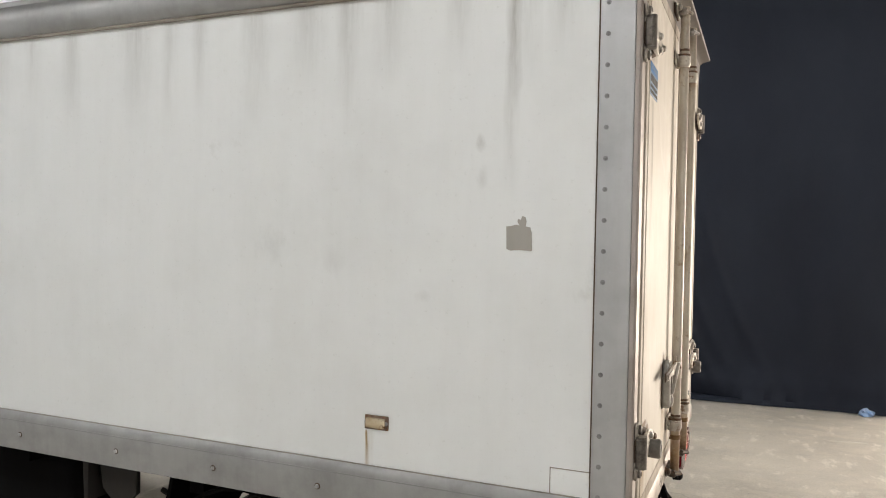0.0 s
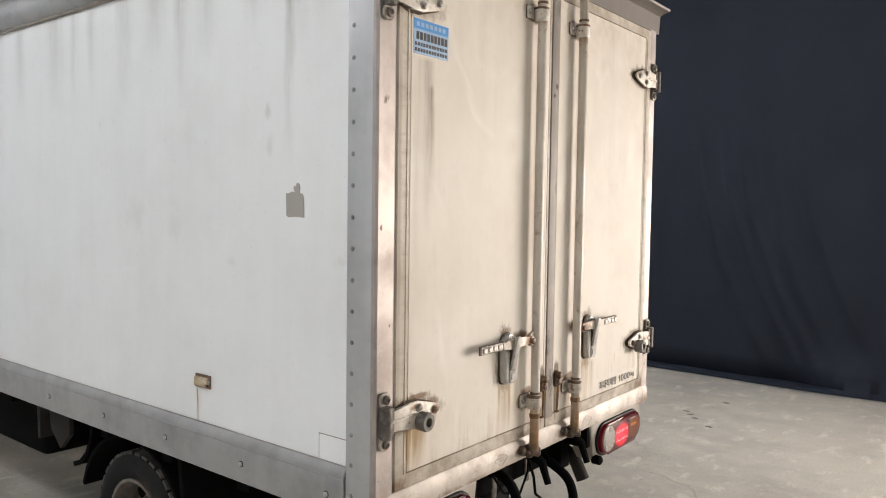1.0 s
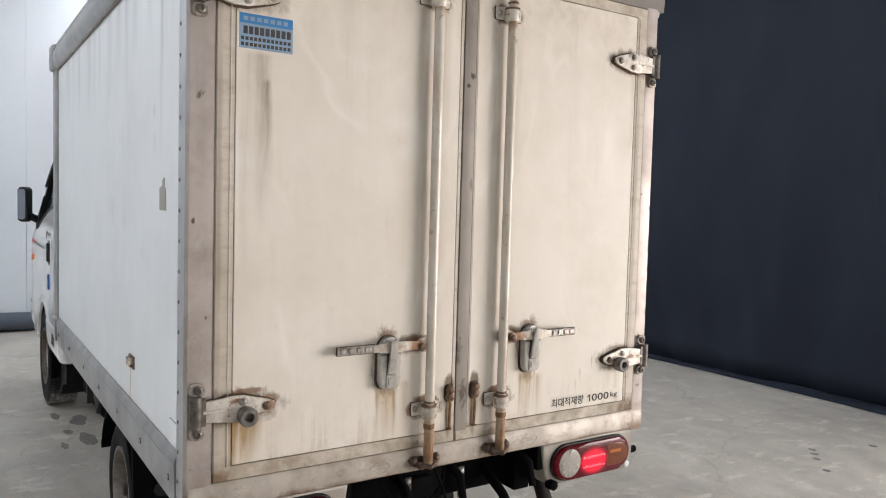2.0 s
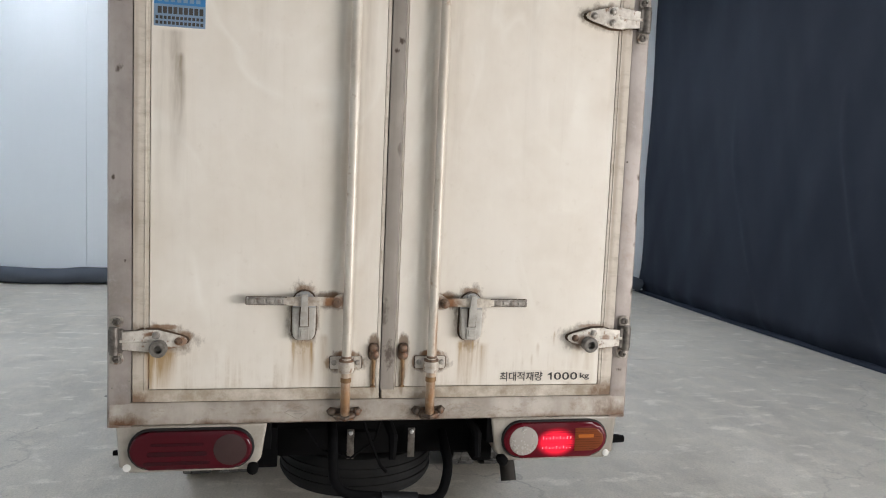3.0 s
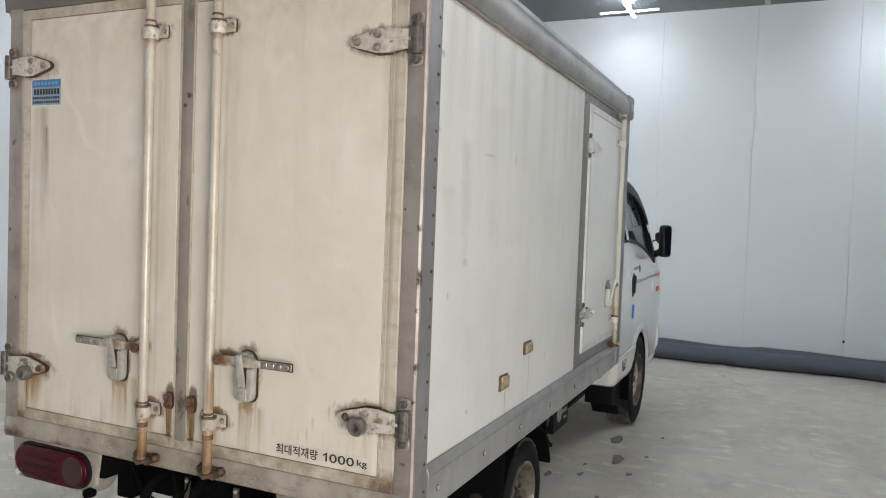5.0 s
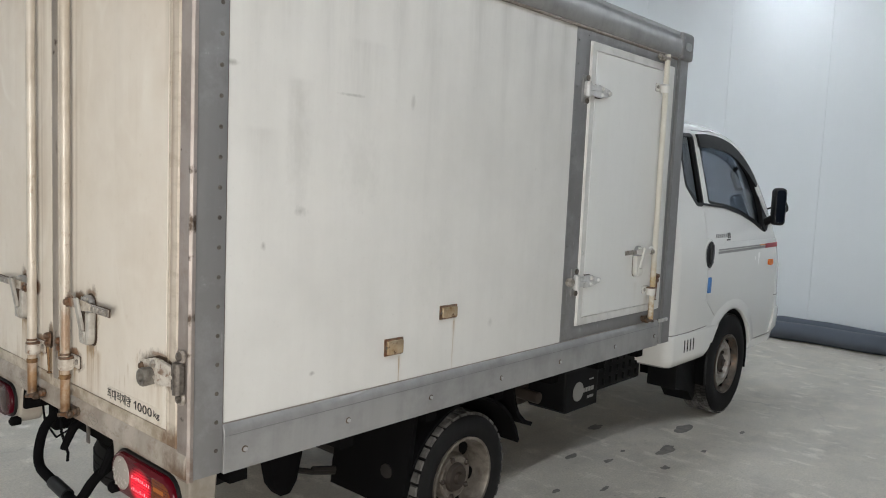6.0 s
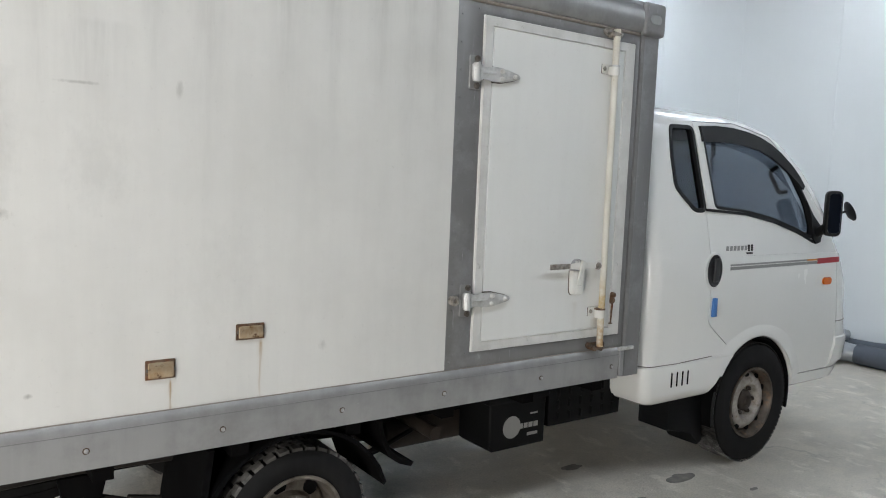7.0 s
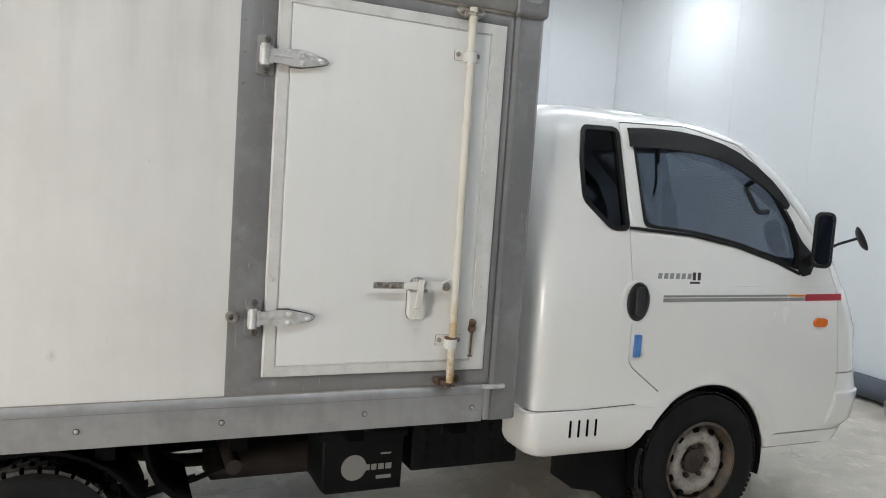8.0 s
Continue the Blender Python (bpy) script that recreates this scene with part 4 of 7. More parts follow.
bolt_mesh = finish(hexbolt(0.0068, 0.008, "+y"), "bolt", M_alu_lt)
bolt_mesh_l = finish(hexbolt(0.0068, 0.008, "-y"), "bolt", M_alu_lt)
for me in (bolt_mesh, bolt_mesh_l):
    me.materials.append(M_grime_shade)
    for poly in me.polygons:
        if max(abs(me.vertices[v].co.y) for v in poly.vertices) < 0.0029:
            poly.material_index = 1
rivet_mesh = finish(hexbolt(0.0042, 0.004, "+y"), "rivet", M_knuckle)
frame_rivet = finish(hexbolt(0.0038, 0.0035, "+y"), "rivet", M_alu_dk)
rivet_mesh_l = finish(hexbolt(0.0045, 0.004, "-y"), "rivet", M_alu_dk)


def stud(mesh, name, x, y, z, parent):
    ob = new(name, mesh)
    ob.location = (x, y, z)
    ob.parent = parent
    return ob


for s in (-1, 1):
    # lower rail with a rolled lip
    prof = [(0.80, 0.628), (0.848, 0.628), (0.850, 0.70), (0.852, 0.742), (0.846, 0.757), (0.838, 0.768), (0.80, 0.768)]
    rail = part("lower_rail", prism(B(), [(s * y, z) for y, z in prof], "x", -2.775, -0.105, 0.002, 1), M_alu, truck, "grey aluminium lower rail")
    for x in ((-0.173, -0.561, -0.956, -1.376, -1.809, -2.304, -2.73) if s > 0 else (-0.17, -0.535, -0.935, -1.333, -1.755, -2.231, -2.68)):
        stud(bolt_mesh if s > 0 else bolt_mesh_l, "bolt", x, s * 0.849, 0.685, rail)
    part("rail_groove", tube(B(), [(-2.77, s * 0.8515, 0.736), (-0.108, s * 0.8515, 0.736)], 0.0014, 6), M_alu_dk, rail)
    part("rail_seal", tube(B(), [(-2.77, s * 0.838, 0.769), (-0.105, s * 0.838, 0.769)], 0.0018, 6), M_gasket, truck)
    part("post_seal", tube(B(), [(-0.105, s * 0.838, 0.77), (-0.105, s * 0.838, 2.16)], 0.0028, 6), M_grime_shade, truck)
    # roof rail, rounded outward
    prof = [(0.80, 2.165), (0.846, 2.165), (0.862, 2.18), (0.868, 2.215), (0.864, 2.25), (0.85, 2.278), (0.82, 2.292), (0.80, 2.292)]
    rr = part("roof_rail", prism(B(), [(s * y, z) for y, z in prof], "x", -2.79, 0.0, 0.002, 1), M_alu, truck, "rounded grey roof rail")
    part("rail_bead", tube(B(), [(-2.79, s * 0.842, 2.158), (-0.1, s * 0.842, 2.158)], 0.007, 8), M_gasket, truck)
    # rear corner post: flange on the side, lighter grey left than right
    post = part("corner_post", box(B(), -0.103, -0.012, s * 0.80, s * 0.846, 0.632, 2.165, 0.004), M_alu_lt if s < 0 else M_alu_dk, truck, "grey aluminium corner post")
    for k in range(19):
        z = 0.70 + 0.0805 * k
        stud(rivet_mesh if s > 0 else rivet_mesh_l, "rivet", -0.082, s * 0.8455, z, post)
    # front post, stepped, lighter grey left than right
    prof = [(-2.80, 0.80), (-2.80, 0.846), (-2.815, 0.852), (-2.83, 0.846), (-2.905, 0.852), (-2.92, 0.84), (-2.92, 0.80)]
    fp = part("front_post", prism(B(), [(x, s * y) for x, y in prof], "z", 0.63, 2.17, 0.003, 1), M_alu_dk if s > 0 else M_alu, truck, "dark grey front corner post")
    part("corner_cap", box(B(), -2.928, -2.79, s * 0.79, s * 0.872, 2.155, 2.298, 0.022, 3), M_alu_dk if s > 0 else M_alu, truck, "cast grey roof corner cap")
    bm = prism(B(), stadium(-2.855, 2.225, 0.075, 0.04), "y", s * 0.871, s * 0.875, 0.001, 1)
    part("cap_badge", bm, M_alu, truck)
    part("post_clip", box(B(), -2.86, -2.765, s * 0.848, s * 0.862, 0.755, 0.772, 0.003), M_silver, truck)
    part("post_clip", box(B(), -2.80, -2.775, s * 0.848, s * 0.858, 0.635, 0.77, 0.003), M_alu, truck)

# repair plate, tape patch, marker lamps
# thin dark sheet that draws the plate's outline
part("plate_outline", box(B(), -0.2145, -0.10, -W - 0.0012, -W + 0.002, 0.77, 0.8405), M_gasket, truck)
part("repair_plate", box(B(), -0.212, -0.10, -W - 0.003, -W + 0.002, 0.77, 0.838, 0.0015, 1), M_side_l, truck, "small riveted white repair plate")
part("tape_patch", prism(B(), [(-0.351, 1.486), (-0.349, 1.424), (-0.337, 1.420), (-0.315, 1.422), (-0.277, 1.420), (-0.279, 1.470), (-0.283, 1.484), (-0.296, 1.487), (-0.294, 1.500), (-0.297, 1.512), (-0.306, 1.515), (-0.310, 1.504), (-0.318, 1.507), (-0.319, 1.498), (-0.313, 1.489), (-0.325, 1.491), (-0.338, 1.487)], "y", -W - 0.0025, -W + 0.001), M_patch, truck, "torn grey tape patch")


def marker(x0, x1, z0, z1, s):
    bm = box(B(), x0, x1, s * (W - 0.002), s * (W + 0.006), z0, z1, 0.004)
    mk = part("marker_lamp", bm, M_rusty, truck, "rusted amber side marker lamp")
    part("marker_lens", box(B(), x0 + 0.007, x1 - 0.007, s * (W + 0.004), s * (W + 0.016), z0 + 0.006, z1 - 0.006, 0.006), M_marker, mk)
    for x in (x0 + 0.007, x1 - 0.007):
        stud(rivet_mesh if s > 0 else rivet_mesh_l, "screw", x, s * (W + 0.006), (z0 + z1) / 2, mk)


marker(-0.781, -0.702, 0.878, 0.921, -1)
marker(-0.812, -0.724, 0.866, 0.926, 1)
marker(-1.092, -0.998, 0.962, 1.014, 1)

# ---- rear frame ----
for s in (-1, 1):
    bm = prism(B(), [(-0.06, s * (0.7815 if s < 0 else 0.7925)), (0.004, s * (0.7815 if s < 0 else 0.7925)), (0.006, s * 0.80), (0.006, s * 0.846), (0.0, s * 0.852), (-0.010, s * 0.852), (-0.0105, s * 0.838), (-0.06, s * 0.838)], "z", 0.632, 2.20)
    part("rear_post", bm, M_post, truck, "rust-specked steel post of the rear frame")
prof = [(-0.06, 0.636), (0.002, 0.636), (0.012, 0.642), (0.012, 0.694), (0.004, 0.709), (-0.06, 0.709)]
part("rear_sill", prism(B(), [(x, z) for x, z in prof], "y", -0.8445, 0.8445, 0.002, 1), M_frame, truck, "rusty steel rear sill")
prof = [(-0.06, 2.195), (0.004, 2.195), (0.006, 2.268), (0.02, 2.278), (0.05, 2.283), (0.052, 2.291), (0.02, 2.295), (-0.06, 2.30)]
part("rear_header", prism(B(), [(x, z) for x, z in prof], "y", -0.882, 0.882, 0.002, 1), M_header, truck, "dusty brown-grey rear header, its colour darkened for the brim's shade")
for y in (-0.283, 0.292):
    bm = B()
    rim = [(0.0125, y - 0.036, 0.672), (0.0125, y - 0.006, 0.692), (0.0125, y + 0.03, 0.680), (0.0125, y + 0.036, 0.672), (0.0125, y + 0.006, 0.650), (0.0125, y - 0.036, 0.672)]
    tube(bm, rim, 0.0009, 6)
    box(bm, 0.011, 0.0135, y - 0.018, y + 0.012, 0.675, 0.679)
    box(bm, 0.011, 0.0135, y - 0.008, y + 0.02, 0.667, 0.670)
    part("sill_badge", bm, M_gasket, truck)


# ---- door hardware; each is built in door coordinates (u across, v up, out) ----
def place_rear(bm, u=0.0, v=0.0, flip=1):
    for p in bm.verts:
        a, b, o = p.co
        p.co = (o + 0.008, u + flip * a, v + b)
    return bm


def place_side(bm, u=0.0, v=0.0, flip=1):
    for p in bm.verts:
        a, b, o = p.co
        p.co = (u + flip * a, W + o + 0.008, v + b)
    return bm


def sink(bm, axis):
    """Sets a border back onto the door's face."""
    for p in bm.verts:
        p.co[axis] -= 0.008
    return bm


STRAP = [(0.015, -0.027), (0.072, -0.027), (0.096, -0.035), (0.138, -0.034), (0.207, -0.016), (0.222, -0.009), (0.226, 0.0), (0.222, 0.009), (0.207, 0.016), (0.138, 0.034), (0.096, 0.035), (0.072, 0.027), (0.015, 0.027)]


def strap_hinge():
    """A pointed strap from the pin at u = 0 inward along +u."""
    bm = B()
    prism(bm, STRAP, "z", 0.012, 0.021, 0.003, 2)
    prism(bm, [(0.03, -0.005), (0.11, -0.004), (0.11, 0.004), (0.03, 0.005)], "z", 0.02, 0.024, 0.002, 1)
    return bm


STRAP_RIVETS = ((0.135, 0.018), (0.135, -0.018), (0.200, 0.0))


def strap_rivet(u, v):
    """A round-headed rivet with a dirty washer on a hinge strap."""
    return lathe(B(), [(0.0125, 0.0195), (0.0122, 0.0225), (0.0095, 0.0228), (0.0085, 0.028), (0.004, 0.031)], (u, v, 0), "z", 12)


def hinge_pin():
    bm = B()
    tube(bm, [(0.002, -0.042, 0.016), (0.002, 0.042, 0.016)], 0.0145, 12)
    prism(bm, rounded(-0.014, 0.028, -0.036, 0.036, 0.004), "z", 0.004, 0.0225, 0.003, 1)
    return bm


def hinge_plate(v):
    return prism(B(), rounded(-0.013, 0.027, v - 0.018, v + 0.018, 0.014), "z", 0.0, 0.008, 0.002, 1)


def hinge_bolt(v):
    return lathe(B(), [(0.0125, 0.008), (0.012, 0.014), (0.006, 0.017), (0.004, 0.013)], (0.008, v, 0), "z", 8)


HEAD = [(0.035 * math.cos(radians(a)), 0.008 + 0.038 * math.sin(radians(a))) for a in range(0, 181, 15)]
CASE = [(-0.037, -0.004), (-0.036, -0.082), (-0.033, -0.096), (-0.026, -0.105), (-0.016, -0.1085), (0.016, -0.1085), (0.026, -0.105), (0.033, -0.096), (0.036, -0.082), (0.037, -0.004)]


def bead(outline, wide=1.0):
    """A thin dark bead round the foot of a fitting: its dirt outline and contact shade."""
    cu, cv = sum(p[0] for p in outline) / len(outline), sum(p[1] for p in outline) / len(outline)
    out = []
    for u, v in outline:
        d = math.hypot(u - cu, v - cv)
        k = 1 + (0.0035 * wide + 0.0012 * noise.noise((u * 90, v * 90, 1))) / d
        out.append((cu + (u - cu) * k, cv + (v - cv) * k))
    return prism(B(), out, "z", -0.002, 0.0022)


def stop_nub():
    bm = B()
    lathe(bm, [(0.014, 0.012), (0.025, 0.016), (0.0265, 0.044), (0.023, 0.050), (0.013, 0.050), (0.010, 0.034), (0.002, 0.034)], (0, 0, 0), "z", 18)
    return bm


def rod_bracket(r=0.0165):
    bm = B()
    prism(bm, rounded(-0.05, 0.05, -0.02, 0.02, 0.005), "z", 0.002, 0.008, 0.0015, 1)
    lathe(bm, [(r + 0.001, 0.010), (r + 0.008, 0.008), (r + 0.009, -0.018), (r + 0.005, -0.027), (r + 0.001, -0.028)], (0, 0, 0.026), "y", 18)
    return bm


def bracket_bolt(u):
    return lathe(B(), [(0.0095, 0.007), (0.009, 0.012), (0.0045, 0.014)], (u, 0.001, 0), "z", 8)


def bracket_cap():
    return lathe(B(), [(0.0165, 0.008), (0.024, 0.009), (0.024, 0.015), (0.0165, 0.017)], (0, 0, 0.026), "y", 16)


def rod_keeper():
    bm = B()
    prism(bm, [(-0.058, 0.004), (-0.046, 0.016), (-0.02, 0.012), (0.02, 0.012), (0.046, 0.016), (0.058, 0.004), (0.05, -0.010), (0.026, -0.022), (-0.026, -0.022), (-0.05, -0.010)], "z", 0.002, 0.011, 0.003, 1)
    for u in (-0.040, 0.040):
        lathe(bm, [(0.0125, 0.009), (0.0125, 0.017), (0.008, 0.022), (0.003, 0.023)], (u, 0.001, 0), "z", 10)
    for u in (-0.021, 0.021):
        lathe(bm, [(0.010, 0.010), (0.0135, 0.022), (0.012, 0.034), (0.006, 0.04)], (u, -0.010, 0), "z", 10)
    tube(bm, [(-0.03, -0.006, 0.030), (0.0, -0.012, 0.048), (0.03, -0.006, 0.030)], 0.0075, 8)
    return bm


def lever():
    """The flat arm, outward along +u from the rod at u = 0."""
    bm = B()
    prism(bm, [(0.032, -0.011), (0.032, 0.011), (0.07, 0.0135), (0.10, 0.0145), (0.155, 0.015), (0.175, 0.013), (0.20, 0.010), (0.20, -0.010), (0.175, -0.0125), (0.155, -0.015), (0.10, -0.0135), (0.07, -0.0125)], "z", 0.031, 0.038, 0.003, 2)
    return bm


def grip():
    """The pressed grip at the arm's end, with a row of raised pads."""
    bm = B()
    prism(bm, rounded(0.192, 0.313, -0.0115, 0.0115, 0.004), "z", 0.029, 0.035, 0.002, 1)
    for k in range(4):
        prism(bm, rounded(0.205 + 0.026 * k, 0.227 + 0.026 * k, -0.008, 0.008, 0.005), "z", 0.034, 0.039, 0.002, 1)
    return bm


def clevis():
    """Joins the arm to the rod."""
    bm = B()
    prism(bm, [(-0.014, -0.026), (0.016, -0.024), (0.036, -0.022), (0.052, -0.012), (0.054, 0.006), (0.040, 0.012), (0.022, 0.026), (-0.014, 0.028)], "z", 0.022, 0.031, 0.003, 1)
    return bm


def clevis_boss():
    bm = B()
    lathe(bm, [(0.016, 0.030), (0.016, 0.039), (0.0105, 0.040), (0.0095, 0.047), (0.004, 0.049)], (0.036, -0.003, 0), "z", 12)
    return bm


def lock_case():
    bm = prism(B(), CASE, "z", 0.002, 0.028, 0.008, 3)
    prism(bm, rounded(-0.0165, 0.0165, -0.104, -0.066, 0.003), "z", 0.024, 0.032, 0.002, 1)
    prism(bm, rounded(-0.010, 0.010, -0.094, -0.074, 0.003), "z", 0.031, 0.0345, 0.001, 1)
    return bm


def case_head():
    return prism(B(), HEAD + [(-0.035, -0.012), (0.035, -0.012)], "z", 0.002, 0.022, 0.005, 2)


def case_tongue():
    bm = prism(B(), [(-0.010, 0.036), (-0.008, 0.041), (0.008, 0.041), (0.010, 0.036), (0.0125, -0.062), (-0.0125, -0.062)], "z", 0.026, 0.036, 0.002, 2)
    for p in bm.verts:
        p.co.z += 0.018 * min(1.0, max(0.0, (p.co.y + 0.06) / 0.07))
    for k in range(5):
        box(bm, -0.024 + 0.010 * k, -0.020 + 0.010 * k, 0.018, 0.040, 0.02, 0.0245, 0.001, 1)
    return bm


def toggle():
    bm = B()
    prism(bm, rounded(-0.012, 0.012, -0.034, 0.016, 0.011), "z", 0.004, 0.010, 0.002, 1)
    lathe(bm, [(0.0115, 0.008), (0.013, 0.016), (0.010, 0.023), (0.004, 0.026)], (0, 0.003, 0), "z", 12)
    lathe(bm, [(0.017, 0.008), (0.0165, 0.012), (0.011, 0.014), (0.0105, 0.019), (0.004, 0.022)], (0, -0.021, 0), "z", 12)
    return bm


def toggle_pin():
    bm = B()
    tube(bm, [(-0.003, -0.03, 0.010), (0, -0.045, 0.011), (0, -0.123, 0.008)], [0.004, 0.0048, 0.0034], 8)
    box(bm, -0.008, 0.008, -0.1275, -0.122, 0.0, 0.014, 0.002, 1)
    return bm


def moulding(u0, u1, v0, v1, i0, i1, j0, j1, out=0.006, lip=0.75, edge=0.8):
    """A raised border between an outer and an inner rectangle, mitred."""
    bm = B()
    o = [(u0, v0), (u1, v0), (u1, v1), (u0, v1)]
    i = [(i0, j0), (i1, j0), (i1, j1), (i0, j1)]
    for k in range(4):
        q = [o[k], o[(k + 1) % 4], i[(k + 1) % 4], i[k]]
        mid = [(o[j][0] * edge + i[j][0] * (1 - edge), o[j][1] * edge + i[j][1] * (1 - edge)) for j in (k, (k + 1) % 4)]
        mid2 = [(o[(k + 1) % 4][0] * (1 - lip) + i[(k + 1) % 4][0] * lip, o[(k + 1) % 4][1] * (1 - lip) + i[(k + 1) % 4][1] * lip), (o[k][0] * (1 - lip) + i[k][0] * lip, o[k][1] * (1 - lip) + i[k][1] * lip)]
        vs = [bm.verts.new((*q[0], 0)), bm.verts.new((*q[1], 0)), bm.verts.new((*mid[1], out)), bm.verts.new((*mid[0], out)),
              bm.verts.new((*mid2[0], out)), bm.verts.new((*mid2[1], out)), bm.verts.new((*q[2], 0)), bm.verts.new((*q[3], 0))]
        bm.faces.new((vs[0], vs[1], vs[2], vs[3]))
        bm.faces.new((vs[3], vs[2], vs[4], vs[5]))
        bm.faces.new((vs[5], vs[4], vs[6], vs[7]))
    bmesh.ops.remove_doubles(bm, verts=bm.verts, dist=0.0001)
    bmesh.ops.recalc_face_normals(bm, faces=bm.faces)
    return bm


# ---- rear doors ----
Z0, Z1 = 0.712, 2.192
for name_side, y0, y1, py0, py1, rod_y, sgn in (("left", -0.780, -0.018, -0.731, -0.030, -0.130, -1), ("right", -0.012, 0.790, 0.034, 0.740, 0.146, 1)):
    # core in gasket grey-brown deepens the shade in the panel grooves
    door = part("rear_door", box(B(), -0.05, -0.003, y0, y1, Z0, Z1, 0.004), M_gasket, truck, "closed cream rear cargo door with rust runs" if sgn < 0 else "closed cream rear cargo door with a load marking")
    part("door_moulding", sink(place_rear(moulding(y0 - (0.0005 if sgn < 0 else 0.0), y1 + (0.0024 if sgn > 0 else 0.0), Z0 - 0.002, Z1 + 0.001, py0, py1, 0.751, 2.155, 0.009, 0.97, 0.93)), 0), M_border, door)
    ey = py0 - 0.012 if sgn < 0 else py1 + 0.012
    part("edge_rib", tube(B(), [(0.0085, ey, 0.75), (0.0085, ey, 2.15)], [0.003, 0.003], 6), M_border, door)
    part("door_skin", box(B(), -0.004, 0.009, py0 + 0.0012, py1 - 0.0012, 0.7522, 2.1538, 0.0015, 1), M_door, door)
    part("lock_rod", tube(B(), [(0.038, rod_y, 0.655), (0.038, rod_y + 0.001, 1.4), (0.038, rod_y, 2.245)], 0.0155, 14), M_rod, door, "cream-painted steel lock rod")
    for z, m, h in ((0.784, M_ochre, 0.008), (0.858, M_rusty, 0.004), (2.10, M_rusty, 0.004)):
        bm = lathe(B(), [(0.0157, -h), (0.0172, -h * 0.8), (0.0172, h * 0.8), (0.0157, h)], (0.038, rod_y, z), "z", 14)
        part("rod_collar", bm, m, door)
    for z in (2.07, 0.834):
        br = part("rod_bracket", place_rear(rod_bracket(), rod_y, z), M_hinge, door)
        part("bracket_cap", place_rear(bracket_cap(), rod_y, z), M_rusty, br, "rusty collar")
        for u in (-0.038, 0.038):
            part("bracket_bolt", place_rear(bracket_bolt(u), rod_y, z), M_steel, br)
        part("grime_shade_bead", place_rear(bead(rounded(-0.05, 0.05, -0.02, 0.02, 0.005), 0.9), rod_y, z), M_grime_shade, br)
    for z in (2.236, 0.672):
        kp = part("rod_keeper", place_rear(rod_keeper(), rod_y, z), M_keeper if z < 1 else M_steel, door)
        part("grime_shade_bead", place_rear(bead(rounded(-0.058, 0.058, -0.02, 0.016, 0.014), 1.0), rod_y, z), M_grime_shade, kp)
    arm = part("lever", place_rear(lever(), rod_y, 1.037, sgn), M_arm, door, "dirty cream lever arm")
    part("grip", place_rear(grip(), rod_y, 1.037, sgn), M_steel, arm, "pressed steel grip")
    # added dark plate behind the grip, giving it a shaded outline
    part("grip_outline", place_rear(prism(B(), rounded(0.190, 0.315, -0.0135, 0.0135, 0.004), "z", 0.0265, 0.0295), rod_y, 1.037, sgn), M_grime_shade, arm)
    cl = part("clevis", place_rear(clevis(), rod_y, 1.037, sgn), M_arm, door)
    part("clevis_boss", place_rear(clevis_boss(), rod_y, 1.037, sgn), M_rusty, cl, "rusty pivot bolt")
    cy = -0.266 if sgn < 0 else 0.275
    case = part("lock_case", place_rear(lock_case(), cy, 1.02), M_case, door, "grey plastic lock case")
    part("case_head", place_rear(case_head(), cy, 1.02), M_alu, case)
    part("case_tongue", place_rear(case_tongue(), cy, 1.02), M_case, case)
    part("grime_shade_bead", place_rear(bead(CASE, 1.5), cy, 1.02), M_grime_shade, case)
    part("grime_shade_bead", place_rear(bead(HEAD, 1.4), cy, 1.02), M_grime_shade, case)
    # Dark sheet under the tongue in place of the shadow it would cast.
    part("tongue_shade", place_rear(prism(B(), [(-0.0145, -0.002), (0.0145, -0.002), (0.0155, -0.0645), (-0.0155, -0.0645)], "z", 0.0262, 0.0288), cy, 1.02), M_grime_shade, case)
    ty = -0.041 if sgn < 0 else 0.055
    tg = part("toggle", place_rear(toggle(), ty, 0.880), M_rusty, door)
    part("grime_shade_bead", place_rear(bead(rounded(-0.0165, 0.0165, -0.038, 0.017, 0.014), 0.5), ty, 0.880), M_grime_shade, tg)
    part("toggle_pin", place_rear(toggle_pin(), ty, 0.880), M_ochre, tg, "rust-orange pin")
    for z in (1.987, 0.908 if sgn < 0 else 0.917):
        hy = sgn * 0.842
        hs = part("hinge_strap", place_rear(strap_hinge(), hy, z, -sgn), M_hinge, door, "dirty strap hinge")
        part("grime_shade_bead", place_rear(bead(STRAP, 1.3), hy, z, -sgn), M_grime_shade, hs)
        for q, (ru, rv) in enumerate(STRAP_RIVETS):
            part("strap_rivet", place_rear(strap_rivet(ru, rv), hy, z, -sgn), M_rusty if q == 2 and z < 1 else M_steel, hs)
        part("hinge_pin", place_rear(hinge_pin(), hy - sgn * 0.012, z, -sgn), M_knuckle, hs)
        for v in (-0.057, 0.057):
            part("hinge_plate", place_rear(hinge_plate(v), hy - sgn * 0.012, z, -sgn), M_plate, hs)
            part("hinge_bolt", place_rear(hinge_bolt(v), hy - sgn * 0.012, z, -sgn), M_knuckle, hs)
    part("door_stop", place_rear(stop_nub(), -0.698 if sgn < 0 else 0.690, 0.888 if sgn < 0 else 0.898), M_nub, door)
    if sgn > 0:
        part("centre_gasket", box(B(), 0.003, 0.013, -0.0165, 0.0275, Z0 + 0.03, Z1 - 0.002, 0.005), M_gasket, door, "weathered grey centre gasket")
        part("gasket_lip", box(B(), 0.004, 0.0115, 0.0285, 0.0335, Z0 + 0.03, Z1 - 0.002, 0.002), M_border, door)
        right_door = door
    else:
        left_door = door

